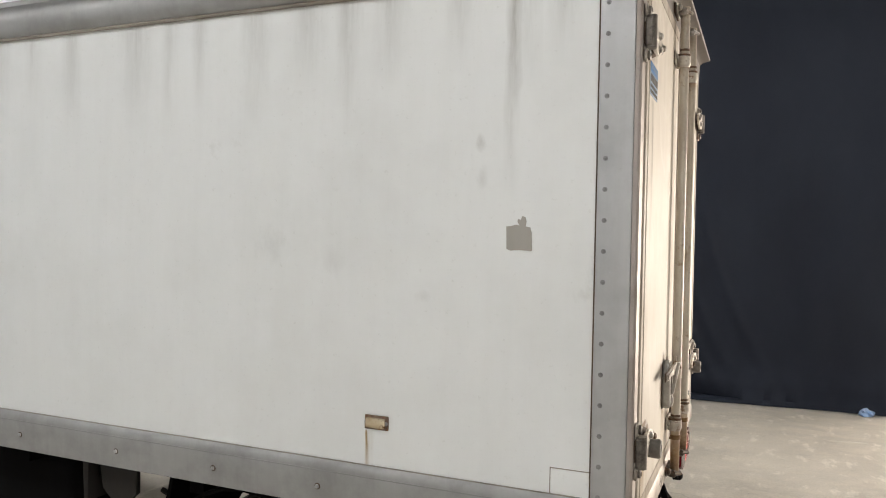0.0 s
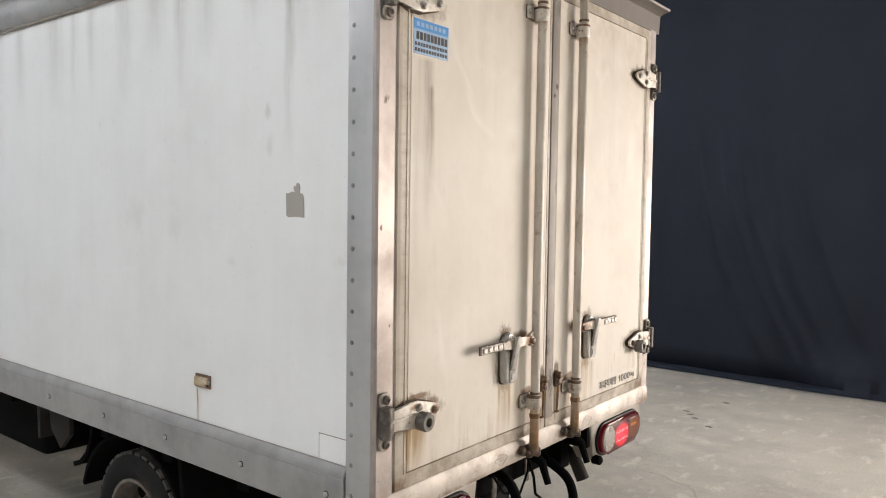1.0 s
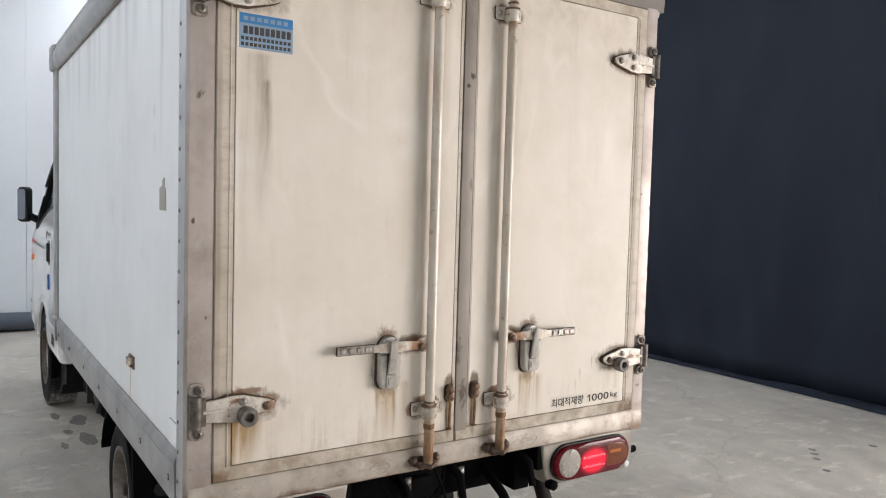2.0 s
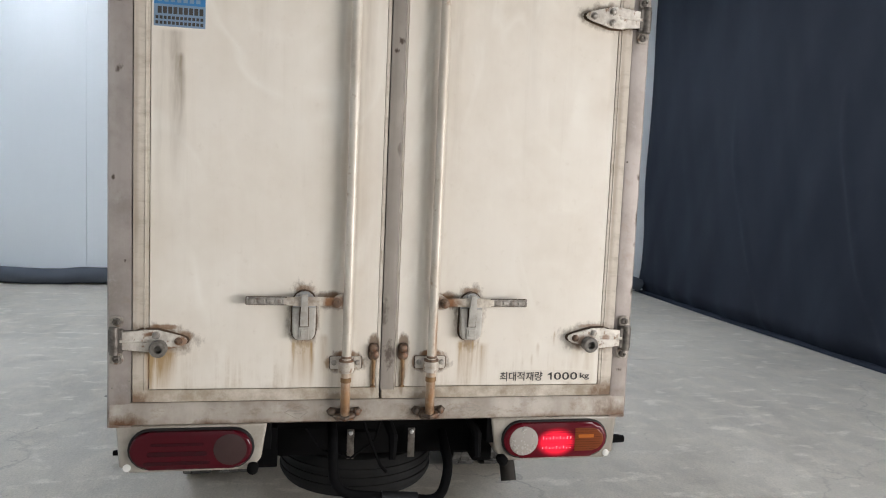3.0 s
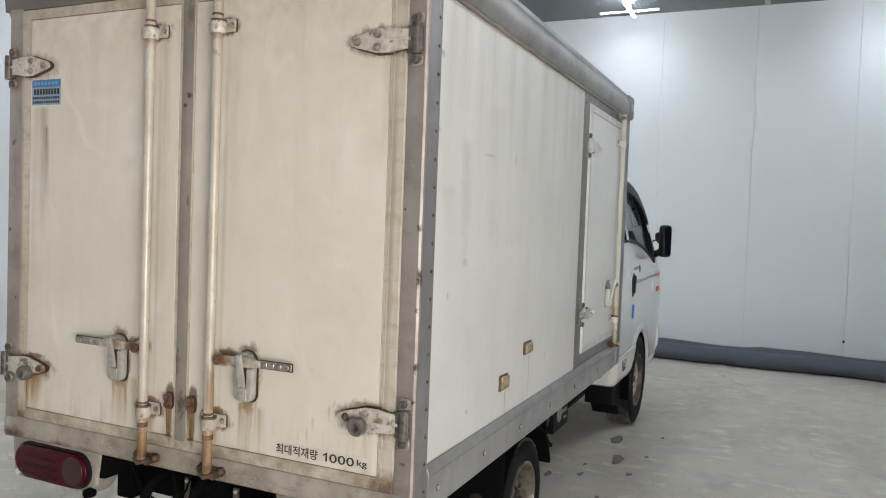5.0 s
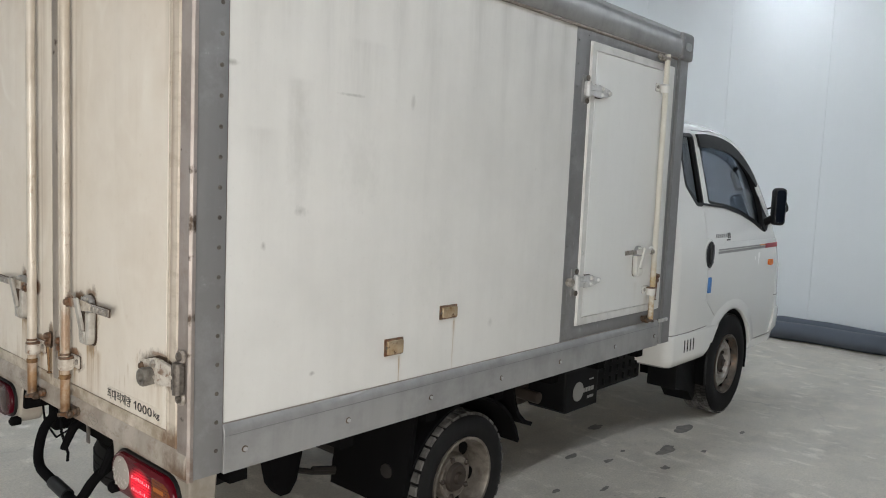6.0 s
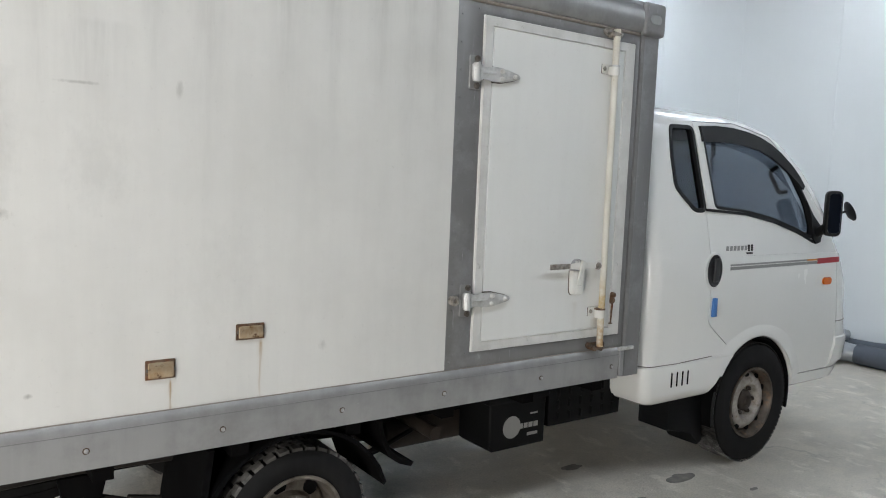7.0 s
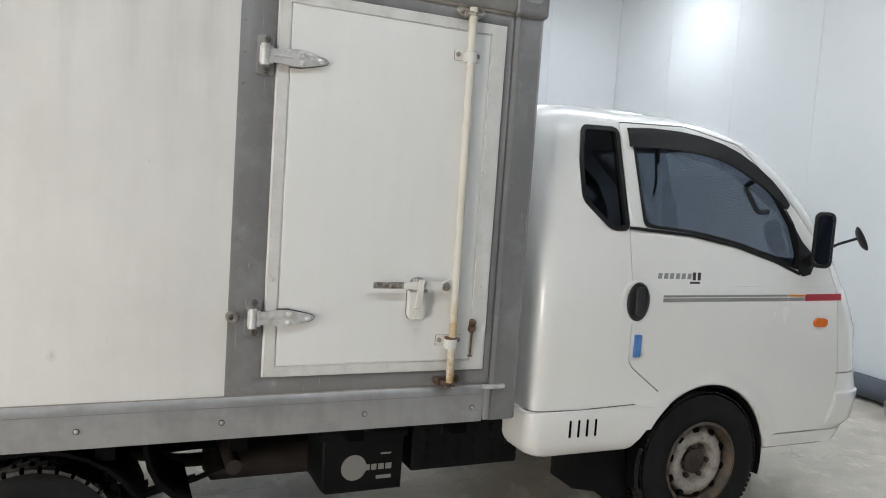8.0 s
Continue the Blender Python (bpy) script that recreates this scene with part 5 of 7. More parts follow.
# load marking on the right door
def lettering(text, size, y, z, x, parent, name, across):
    cu = bpy.data.curves.new(name, "FONT")
    cu.body, cu.size, cu.extrude, cu.offset = text, size, 0.0003, 0.0003
    tmp = bpy.data.objects.new(name, cu)
    scene.collection.objects.link(tmp)
    bpy.context.view_layer.update()
    me = bpy.data.meshes.new_from_object(tmp.evaluated_get(bpy.context.evaluated_depsgraph_get()))
    bpy.data.objects.remove(tmp)
    me.materials.clear()
    me.materials.append(M_ink)
    xs = [v.co.x for v in me.vertices]
    lo, squash = min(xs), across / (max(xs) - min(xs))
    for v in me.vertices:
        u, w, d = v.co
        v.co = (x + d, y + (u - lo) * squash, z + w)
    ob = new(name, me)
    ob.parent = parent
    return ob


part("marking_strip", box(B(), 0.0085, 0.0095, 0.384, 0.720, 0.765, 0.802, 0.0004, 1), M_strip, right_door, "faded grey strip under the load marking")
lettering("최대적재량", 0.034, 0.389, 0.769, 0.0104, right_door, "load_marking", 0.150)
part("load_marking", prism(B(), [(0.567, 0.769), (0.567, 0.7875), (0.5575, 0.784), (0.5575, 0.788), (0.5685, 0.7945), (0.5725, 0.7945), (0.5725, 0.769)], "x", 0.0101, 0.0107), M_ink, right_door)
for k in range(3):
    lettering("0", 0.036, 0.5805 + 0.0292 * k, 0.769, 0.0104, right_door, "load_marking", 0.0255)
lettering("kg", 0.026, 0.674, 0.774, 0.0104, right_door, "load_marking", 0.034)

# sticker on the left door
stk = part("sticker", box(B(), 0.0085, 0.0098, -0.723, -0.577, 1.850, 1.940, 0.0004, 1), M_stk_white, left_door, "faded blue and white sticker")
part("sticker_band", box(B(), 0.0097, 0.0103, -0.722, -0.578, 1.914, 1.939), M_stk_blue, stk, "blue band")
bm = B()
for k in range(9):
    box(bm, 0.0098, 0.0104, -0.712 + 0.0147 * k, -0.701 + 0.0147 * k, 1.887, 1.907)
for k in range(12):
    box(bm, 0.0098, 0.0103, -0.718 + 0.0115 * k, -0.710 + 0.0115 * k, 1.871, 1.880)
    box(bm, 0.0098, 0.0103, -0.718 + 0.0115 * k, -0.710 + 0.0115 * k, 1.856, 1.865)
part("sticker_print", bm, M_ink, stk)
bm = B()
for k in range(7):
    box(bm, 0.0103, 0.0107, -0.712 + 0.018 * k, -0.700 + 0.018 * k, 1.921, 1.932)
part("sticker_heading", bm, M_stk_white, stk)

# ---- side door ----
def slim(bm, k=0.8):
    """A lower version of a hinge part."""
    for p in bm.verts:
        p.co.y *= k
    return bm


DX0, DX1, DZ0, DZ1 = -2.775, -1.928, 0.824, 2.118
part("door_frame", sink(place_side(moulding(-2.80, -1.815, 0.770, 2.165, DX0 + 0.004, DX1 - 0.004, DZ0 + 0.004, DZ1 - 0.004, 0.006)), 1), M_alu_dk, truck, "scratched dark grey frame of the side door")
frame_back = part("door_frame_back", box(B(), -2.80, -1.83, W - 0.04, W - 0.012, 0.74, 2.17), M_alu_dk, truck)
sdoor = part("side_door", box(B(), DX0 + 0.005, DX1 - 0.005, W - 0.012, W + 0.004, DZ0 + 0.005, DZ1 - 0.005, 0.003), M_sidedoor, truck, "closed white side cargo door")
part("door_moulding", sink(place_side(moulding(DX0 + 0.006, DX1 - 0.006, DZ0 + 0.006, DZ1 - 0.006, -2.702, -1.975, 0.868, 2.073, 0.0105, 0.93, 0.92)), 1), M_edging, sdoor, "brushed metal door edging")
part("door_skin", box(B(), -2.699, -1.978, W, W + 0.010, 0.871, 2.070, 0.002, 1), M_sidedoor, sdoor)
fr = [(x, 0.80 + 0.1 * k + (0.03 if x < -1.9 else 0.0)) for x in (-1.831, -1.905) for k in range(14)]
for x, z in fr:
    stud(frame_rivet, "rivet", x, W + 0.005, z, frame_back)
RX = -2.612
part("lock_rod", tube(B(), [(RX - 0.005, W + 0.04, 0.785), (RX, W + 0.04, 2.15)], 0.0145, 14), M_rod_side, sdoor, "white-painted lock rod, rusty below")
for z in (1.985, 0.947):
    part("rod_bracket", place_side(rod_bracket(0.0155), RX, z), M_case_w, sdoor)
    part("grime_shade_bead", place_side(bead(rounded(-0.05, 0.05, -0.02, 0.02, 0.005), 0.4), RX, z), M_grime_shade, sdoor)
    part("bracket_cap", place_side(bracket_cap(), RX, z), M_rusty if z < 1 else M_silver, sdoor)
    for u in (-0.038, 0.038):
        part("bracket_bolt", place_side(bracket_bolt(u), RX, z), M_steel, sdoor)
for z in (2.138, 0.797):
    part("rod_keeper", place_side(rod_keeper(), RX, z), M_steel if z > 1 else M_keeper, sdoor)
part("lever", place_side(lever(), RX, 1.153), M_case_w, sdoor, "worn steel lever handle")
part("grip", place_side(grip(), RX, 1.153), M_steel, sdoor)
part("clevis", place_side(clevis(), RX, 1.153), M_case_w, sdoor)
part("clevis_boss", place_side(clevis_boss(), RX, 1.153), M_steel, sdoor)
part("case_head", place_side(case_head(), -2.473, 1.135), M_alu, sdoor)
part("case_tongue", place_side(case_tongue(), -2.473, 1.135), M_case_w, sdoor)
part("grime_shade_bead", place_side(bead(CASE, 0.5), -2.473, 1.135), M_grime_shade, sdoor)
part("lock_case", place_side(lock_case(), -2.473, 1.135), M_case_w, sdoor, "white plastic lock case")
part("toggle", place_side(toggle(), -2.705, 1.01), M_rusty, sdoor)
part("toggle_pin", place_side(toggle_pin(), -2.705, 1.01), M_rusty, sdoor)
for z in (1.895, 1.036):
    part("hinge_strap", place_side(slim(strap_hinge()), -1.875, z, -1), M_silver, sdoor, "galvanised strap hinge")
    part("grime_shade_bead", place_side(slim(bead(STRAP, 1.3)), -1.875, z, -1), M_knuckle, sdoor)
    for ru, rv in STRAP_RIVETS:
        part("strap_rivet", place_side(slim(strap_rivet(ru, rv)), -1.875, z, -1), M_edging, sdoor)
    part("hinge_leaf", place_side(prism(B(), rounded(-0.022, 0.034, -0.062, 0.062, 0.008), "z", -0.003, 0.004, 0.001, 1), -1.89, z, -1), M_alu, sdoor)
    part("hinge_pin", place_side(slim(hinge_pin()), -1.89, z, -1), M_silver, sdoor)
    for v in (-0.050, 0.050):
        part("hinge_bolt", place_side(hinge_bolt(v), -1.89, z, -1), M_knuckle, sdoor)
bm = stop_nub()
bmesh.ops.scale(bm, vec=(0.72, 0.72, 0.8), verts=bm.verts)
part("door_stop", place_side(bm, -1.822, 1.043), M_steel, sdoor)

# ---- tail lamps, chassis and things under the box ----
for s in (-1, 1):
    lp = part("lamp_panel", prism(B(), [(s * 0.372, 0.632), (s * 0.39, 0.515), (s * 0.42, 0.478), (s * 0.79, 0.478), (s * 0.822, 0.50), (s * 0.832, 0.632)], "x", -0.10, -0.012, 0.012, 3), M_lamp_plate, truck, "scuffed cream tail lamp panel")
    cy, cz, lw, lh = s * 0.603, 0.556, 0.372, 0.120
    part("lamp_rim", prism(B(), stadium(cy, cz, lw + 0.012, lh + 0.012, 10), "x", -0.02, -0.002, 0.004, 2), M_plastic, lp)
    shell, dull = (M_red_lit, M_amber_dk) if s > 0 else (M_red, M_red)
    lampx = part("tail_lamp", prism(B(), stadium(cy, cz, lw, lh, 10), "x", -0.02, 0.012, 0.014, 5), shell, lp, "oval tail lamp, its red segment lit" if s > 0 else "oval dark red tail lamp, unlit")
    ins = cy - s * 0.118
    bm = lathe(B(), [(0.053, 0.009), (0.050, 0.0135), (0.036, 0.0165), (0.015, 0.018)], (0, ins, cz), "x", 24)
    part("reverse_lens", bm, M_clear_dk if s > 0 else M_smoke, lp)
    if s > 0:
        # lens facets, coloured paler than the bowl to stand for glints
        bm = B()
        for k in range(34):
            a, d = random.random() * 6.283, 0.044 * random.random() ** 0.6
            f = 0.0025 + 0.0035 * random.random()
            lathe(bm, [(f, 0.0145), (f * 0.8, 0.0178), (f * 0.3, 0.0185)], (0, ins + d * math.cos(a), cz + d * math.sin(a)), "x", 6)
        tagged(part("lens_glint_facets", bm, M_clear, lp), kind="stuff")
        part("indicator_lens", prism(B(), [(0.668, cz - 0.042), (0.735, cz - 0.042), (0.758, cz - 0.034), (0.772, cz - 0.018), (0.777, cz), (0.772, cz + 0.018), (0.758, cz + 0.034), (0.735, cz + 0.042), (0.668, cz + 0.042)], "x", 0.006, 0.0132, 0.005, 3), dull, lp)
        part("indicator_bulb", box(B(), 0.0128, 0.0137, 0.682, 0.738, cz + 0.006, cz + 0.018, 0.0004, 1), M_amber_mid, lp)
        bm = B()
        for k in range(9):
            box(bm, 0.0128, 0.0136, 0.556, 0.765 - 0.02 * (abs(k - 4) > 3), cz - 0.034 + 0.0085 * k, cz - 0.0334 + 0.0085 * k)
        part("lens_lines", bm, M_red_dk, lp)
        bm = B()
        for r in range(2):
            for k in range(9):
                h = 0.003 + 0.008 * random.random()
                box(bm, 0.0118, 0.0128, 0.553 + 0.0125 * k, 0.5545 + 0.0125 * k, cz - 0.030 + 0.034 * r, cz - 0.030 + h + 0.034 * r)
        part("led_row", bm, M_led, lp)
    else:
        bm = B()
        for k, h in enumerate((0.012, 0.016, 0.010)):
            z = cz - 0.040 + 0.030 * k
            prism(bm, stadium(s * 0.645, z, 0.20 - 0.02 * k, h, 6), "x", 0.0105, 0.0128, 0.001, 1)
        part("lens_ribs", bm, M_red_dk, lp)
    part("panel_bolt", lathe(B(), [(0.012, -0.013), (0.012, -0.009), (0.004, -0.007)], (0, s * 0.797, 0.497), "x", 14), M_edging, lp)
    part("panel_stud", lathe(B(), [(0.018, -0.02), (0.018, 0.01), (0.008, 0.018)], (0, s * 0.415, 0.487), "x", 12), M_black, lp)
    part("side_peg", tube(B(), [(-0.05, s * 0.82, 0.535), (-0.05, s * (0.878 if s > 0 else 0.845), 0.532)], [0.018, 0.013] if s > 0 else [0.01, 0.008], 10), M_black, lp)
    # mud flap and guard of the rear wheels
    flap = part("mud_flap", prism(B(), [(-0.95, 0.60), (-0.925, 0.60), (-0.885, 0.34), (-0.875, 0.255), (-0.89, 0.25), (-0.915, 0.34)], "y", s * 0.40, s * 0.80, 0.004, 1), M_black, truck, "black rubber mud flap")
    part("flap_bolt", lathe(B(), [(0.03, 0.0), (0.03, 0.006), (0.014, 0.01)], (-0.895, s * 0.70, 0.38), "x", 10), M_dark_iron, flap)
    guard = [(-1.25 + 0.36 * math.cos(radians(t)), 0.27 + 0.345 * math.sin(radians(t))) for t in range(20, 176, 12)]
    bm = B()
    prism(bm, guard + [(x * 1.0 + (0.012 if x > -1.25 else -0.012) * 0 + (-1.25 - x) * 0.03, z - 0.012) for x, z in guard[::-1]], "y", s * 0.42, s * 0.80)
    curl = [(-1.585, 0.60), (-1.60, 0.53), (-1.63, 0.47), (-1.68, 0.425), (-1.735, 0.405)]
    prism(bm, curl + [(x + 0.012, z - 0.016) for x, z in curl[::-1]], "y", s * 0.45, s * 0.77)
    part("wheel_guard", bm, M_black, truck, "black plastic wheel guard")
    rail_ = part("chassis_rail", box(B(), -4.7, -0.12, s * 0.34, s * 0.41, 0.44, 0.58, 0.006), M_black, truck)
    bm = B()
    for k in range(5):
        tube(bm, [(-1.95 + 1.35 * q / 8, s * 0.42, 0.30 + 0.02 * k - 0.05 + 0.14 * ((q - 4) / 4) ** 2 * (1 - 0.12 * k)) for q in range(9) if abs(q - 4) <= 4 - k * 0.6], 0.011, 6)
    part("leaf_spring", bm, M_dark_iron, truck)
    part("spring_shackle", prism(B(), [(-0.70, 0.46), (-0.54, 0.46), (-0.57, 0.33), (-0.60, 0.29), (-0.64, 0.29), (-0.67, 0.33)], "y", s * 0.385, s * 0.455, 0.008), M_black, truck)
    part("shock_absorber", tube(B(), [(-0.86, s * 0.30, 0.52), (-1.0, s * 0.36, 0.40), (-1.001, s * 0.36, 0.399), (-1.18, s * 0.44, 0.24)], [0.034, 0.034, 0.022, 0.022], 12), M_black, truck)
    part("panel_bracket", box(B(), -0.55, -0.02, s * 0.36, s * 0.40, 0.54, 0.63, 0.006), M_black, truck)

for x in (-0.2, -0.7, -1.75, -2.5, -3.2):
    bm = box(B(), x - 0.03, x + 0.03, -0.36, 0.36, 0.46, 0.56, 0.005)
    part("crossmember", bm, M_black, truck)
part("rear_axle", tube(B(), [(-1.25, -0.7, 0.27), (-1.25, -0.12, 0.27), (-1.25, -0.1, 0.27), (-1.25, 0.1, 0.27), (-1.25, 0.12, 0.27), (-1.25, 0.7, 0.27)], [0.045, 0.045, 0.10, 0.10, 0.045, 0.045], 14), M_dark_iron, truck)
part("front_axle", tube(B(), [(-3.95, -0.62, 0.31), (-3.95, 0.62, 0.31)], 0.04, 10), M_dark_iron, truck)
part("drive_shaft", tube(B(), [(-1.3, 0.0, 0.30), (-3.4, 0.0, 0.42)], 0.035, 10), M_dark_iron, truck)
part("exhaust_pipe", tube(B(), bend([(-3.0, 0.30, 0.36), (-1.7, 0.30, 0.36), (-1.6, 0.45, 0.46), (-0.6, 0.46, 0.50), (-0.14, 0.465, 0.48), (-0.09, 0.47, 0.375)], 0.10), 0.027, 12), M_dark_iron, truck, "black steel exhaust pipe")
part("exhaust_muffler", tube(B(), [(-2.3, 0.30, 0.36), (-2.27, 0.30, 0.36), (-1.85, 0.30, 0.36), (-1.82, 0.30, 0.36)], [0.04, 0.085, 0.085, 0.04], 16), M_hub, truck)
part("cross_tube", tube(B(), [(-1.88, 0.42, 0.48), (-1.88, 0.70, 0.47)], 0.028, 10), M_hub, truck)

# hoop under the tail
hoop = bend([(-0.32, -0.16, 0.60), (-0.02, -0.16, 0.57), (0.02, -0.16, 0.40), (0.02, 0.20, 0.36), (-0.02, 0.235, 0.46), (-0.32, 0.235, 0.60)], 0.09)
part("tow_hoop", tube(B(), hoop, 0.017, 12), M_black, truck, "black bent steel hoop")
part("hoop_sleeve", tube(B(), [(0.02, 0.0, 0.381), (0.02, 0.12, 0.371)], 0.022, 12), M_plastic, truck)
for y in (-0.093, 0.12):
    part("strap_plate", box(B(), -0.142, -0.136, y - 0.012, y + 0.012, 0.455, 0.56, 0.002), M_knuckle, truck, "small dull steel hanger plate")
    part("hanger_bolt", lathe(B(), [(0.008, -0.137), (0.007, -0.130), (0.003, -0.128)], (0, y, 0.548), "x", 8), M_silver, truck)
for y in (0.02, 0.31):
    part("hook_bar", tube(B(), [(-0.12, y, 0.62), (-0.03, y + 0.02, 0.57), (0.0, y + 0.015, 0.50)], [0.018, 0.016, 0.012], 8), M_black, truck)
part("hanging_cable", tube(B(), [(-0.04, -0.25, 0.60), (-0.03, -0.2, 0.53), (-0.03, -0.1, 0.50), (-0.05, -0.02, 0.55), (-0.06, 0.0, 0.62)], 0.004, 6), M_black, truck, "loose black cable")
part("hanging_cable", tube(B(), [(-0.03, -0.06, 0.62), (-0.02, -0.03, 0.54), (-0.03, 0.0, 0.47), (-0.02, 0.02, 0.45)], 0.005, 6), M_black, truck, "loose black cable")

# battery box and slotted guard
bat = part("battery_box", prism(B(), [(-2.548, 0.30), (-2.240, 0.300), (-2.222, 0.315), (-2.218, 0.54), (-2.24, 0.57), (-2.53, 0.57), (-2.552, 0.55)], "y", 0.40, 0.632, 0.012, 3), M_under, truck, "black battery box with a worn printed emblem")
part("battery_lid", prism(B(), rounded(-2.562, -2.208, 0.515, 0.545, 0.008), "y", 0.395, 0.638, 0.004), M_under, bat)
part("emblem_disc", lathe(B(), [(0.051, 0.0), (0.051, 0.0015), (0.02, 0.0018)], (-2.347, 0.632, 0.400), "y", 24), M_decal_grey, bat, "pale grey printed disc")
bm = B()
for k, (x0, x1) in enumerate([(-2.378, -2.352), (-2.412, -2.385), (-2.440, -2.418), (-2.470, -2.447), (-2.502, -2.477)]):
    box(bm, x0, x1, 0.632, 0.6338, 0.386, 0.409)
box(bm, -2.502, -2.44, 0.632, 0.6336, 0.348, 0.362)
box(bm, -2.498, -2.455, 0.632, 0.6336, 0.446, 0.453)
part("emblem_bars", bm, M_decal_grey, bat)
part("battery_strap", box(B(), -2.40, -2.375, 0.405, 0.64, 0.545, 0.60, 0.004), M_dark_iron, bat)
bm = B()
box(bm, -3.09, -2.60, 0.49, 0.60, 0.35, 0.62, 0.01)
for k in range(6):
    for q in range(3):
        box(bm, -2.66 - 0.075 * k, -2.65 - 0.075 * k, 0.598, 0.612, 0.375 + 0.06 * q, 0.415 + 0.06 * q, 0.003)
part("slotted_guard", bm, M_under, truck, "black slotted side guard")
part("fuel_tank", box(B(), -2.75, -2.1, -0.72, -0.42, 0.33, 0.58, 0.04, 3), M_black, truck)
bm = B()
prism(bm, [(-1.72, 0.63), (-1.72, 0.52), (-1.80, 0.45), (-1.88, 0.52), (-1.90, 0.63)], "y", -0.79, -0.77, 0.004)
prism(bm, [(-1.93, 0.63), (-1.93, 0.47), (-1.95, 0.47), (-1.96, 0.63)], "y", -0.81, -0.70, 0.004)
part("side_bracket", bm, M_dark_iron, truck, "dark folded bracket under the rail")


# ---- wheels ----
def tyre_blocks(bm, r, y0, y1, n, rows, depth, c):
    for q in range(rows):
        a0, a1 = y0 + (y1 - y0) * (q + 0.06) / rows, y0 + (y1 - y0) * (q + 0.94) / rows
        for k in range(n):
            t0, t1 = 2 * math.pi * (k + 0.5 * (q % 2) + 0.10) / n, 2 * math.pi * (k + 0.5 * (q % 2) + 0.88) / n
            vs = []
            for rad in (r - depth, r):
                sh = 0.0 if rad < r else 0.06 * (t1 - t0)
                for t, a in ((t0 + sh, a0), (t1 - sh, a0), (t1 - sh, a1), (t0 + sh, a1)):
                    vs.append(bm.verts.new((c[0] + rad * math.cos(t), a, c[1] + rad * math.sin(t))))
            bm.faces.new(vs[4:])
            for i in range(4):
                bm.faces.new((vs[i], vs[(i + 1) % 4], vs[4 + (i + 1) % 4], vs[4 + i]))
    return bm


def wheel(name, x, s, r, rim_r, yo, width, label, rows, n, rim_mat, dish, holes, front):
    """yo: the tyre's outer face; s: side."""
    yi = yo - width
    prof = [(rim_r, yi + 0.015), (rim_r + 0.02, yi + 0.004), (r * 0.88, yi), (r * 0.965, yi + 0.012), (r - 0.012, yi + 0.03), (r - 0.008, yi + width / 2), (r - 0.012, yo - 0.03), (r * 0.965, yo - 0.012),
            (r * 0.90, yo - 0.002), (r * 0.80, yo + 0.002), (rim_r + 0.03, yo - 0.003), (rim_r + 0.012, yo - 0.010), (rim_r, yo - 0.018)]
    ob = part(name, lathe(B(), [(a, s * o) for a, o in prof], (x, 0, r), "y", 48, True), M_rubber, truck, label)
    part("tread", tyre_blocks(B(), r + 0.002, s * (yi + 0.012), s * (yo - 0.012), n, rows, 0.004 if front else 0.013, (x, r)), M_tread_front if front else M_tread, ob, "dusty tyre tread")
    d = dish
    rp = [(rim_r + 0.006, yo - 0.012), (rim_r + 0.008, yo - 0.004), (rim_r - 0.004, yo - 0.004), (rim_r - 0.012, yo - 0.02), (rim_r * 0.90, yo - d * 0.6), (rim_r * 0.88, yo - d), (rim_r * 0.80, yo - d * 1.15)]
    part("rim", lathe(B(), [(rim_r, s * (yo - d * 1.6))] + [(a, s * o) for a, o in rp] + [(0.02, s * (yo - d * 1.2))], (x, 0, r), "y", 40), rim_mat, ob, "steel wheel rim with rust")
    dp = [(rim_r * 0.885, yo - d * 1.05), (rim_r * 0.87, yo - d * 0.93), (rim_r * 0.80, yo - d * 0.80), (rim_r * 0.58, yo - d * 0.72), (rim_r * 0.53, yo - d * 0.46), (rim_r * 0.49, yo - d * 0.42), (rim_r * 0.36, yo - d * 0.45), (rim_r * 0.33, yo - d * 0.7), (0.02, yo - d * 0.75)]
    if front:
        dp = [(rim_r * a, yo - d * o) for a, o in ((0.885, 1.05), (0.87, 0.90), (0.84, 0.68), (0.77, 0.50), (0.67, 0.38), (0.58, 0.35), (0.52, 0.40), (0.485, 0.58), (0.46, 0.85), (0.1, 0.92))]
    disc = part("wheel_disc", lathe(B(), [(a, s * o) for a, o in dp], (x, 0, r), "y", 40), M_disc if front else rim_mat, ob, "pressed steel wheel disc with a ring of holes")
    for k in range(holes):
        t = 2 * math.pi * k / holes + 0.2
        rr, hr = rim_r * (0.79 if front else 0.735), (0.0165 if front else 0.028)
        bm = lathe(B(), [(hr, s * -0.006), (hr, s * 0.004), (hr * 0.4, s * 0.0045)], (x + rr * math.cos(t), s * (yo - d * (0.53 if front else 0.765)), r + rr * math.sin(t)), "y", 12)
        part("rim_hole", bm, M_black, disc)
    bm = B()
    hub = [(rim_r * 0.36, yo - d * 0.75), (rim_r * 0.36, yo - d * 0.45), (rim_r * 0.30, yo - d * 0.3), (rim_r * 0.16, yo - d * 0.28), (rim_r * 0.14, yo - d * 0.12), (rim_r * 0.05, yo - d * 0.10)]
    if front:
        hub = [(rim_r * a, yo - d * o) for a, o in ((0.31, 0.92), (0.31, 0.66), (0.25, 0.52), (0.14, 0.50), (0.12, 0.36), (0.04, 0.34))]
    lathe(bm, [(a, s * o) for a, o in hub], (x, 0, r), "y", 20)
    hub_ob = part("hub", bm, M_hub, ob, "greasy brown wheel hub")
    rr, o0, o1, o2 = (rim_r * 0.385, 0.9, 0.62, 0.56) if front else (rim_r * 0.47, 0.6, 0.38, 0.32)
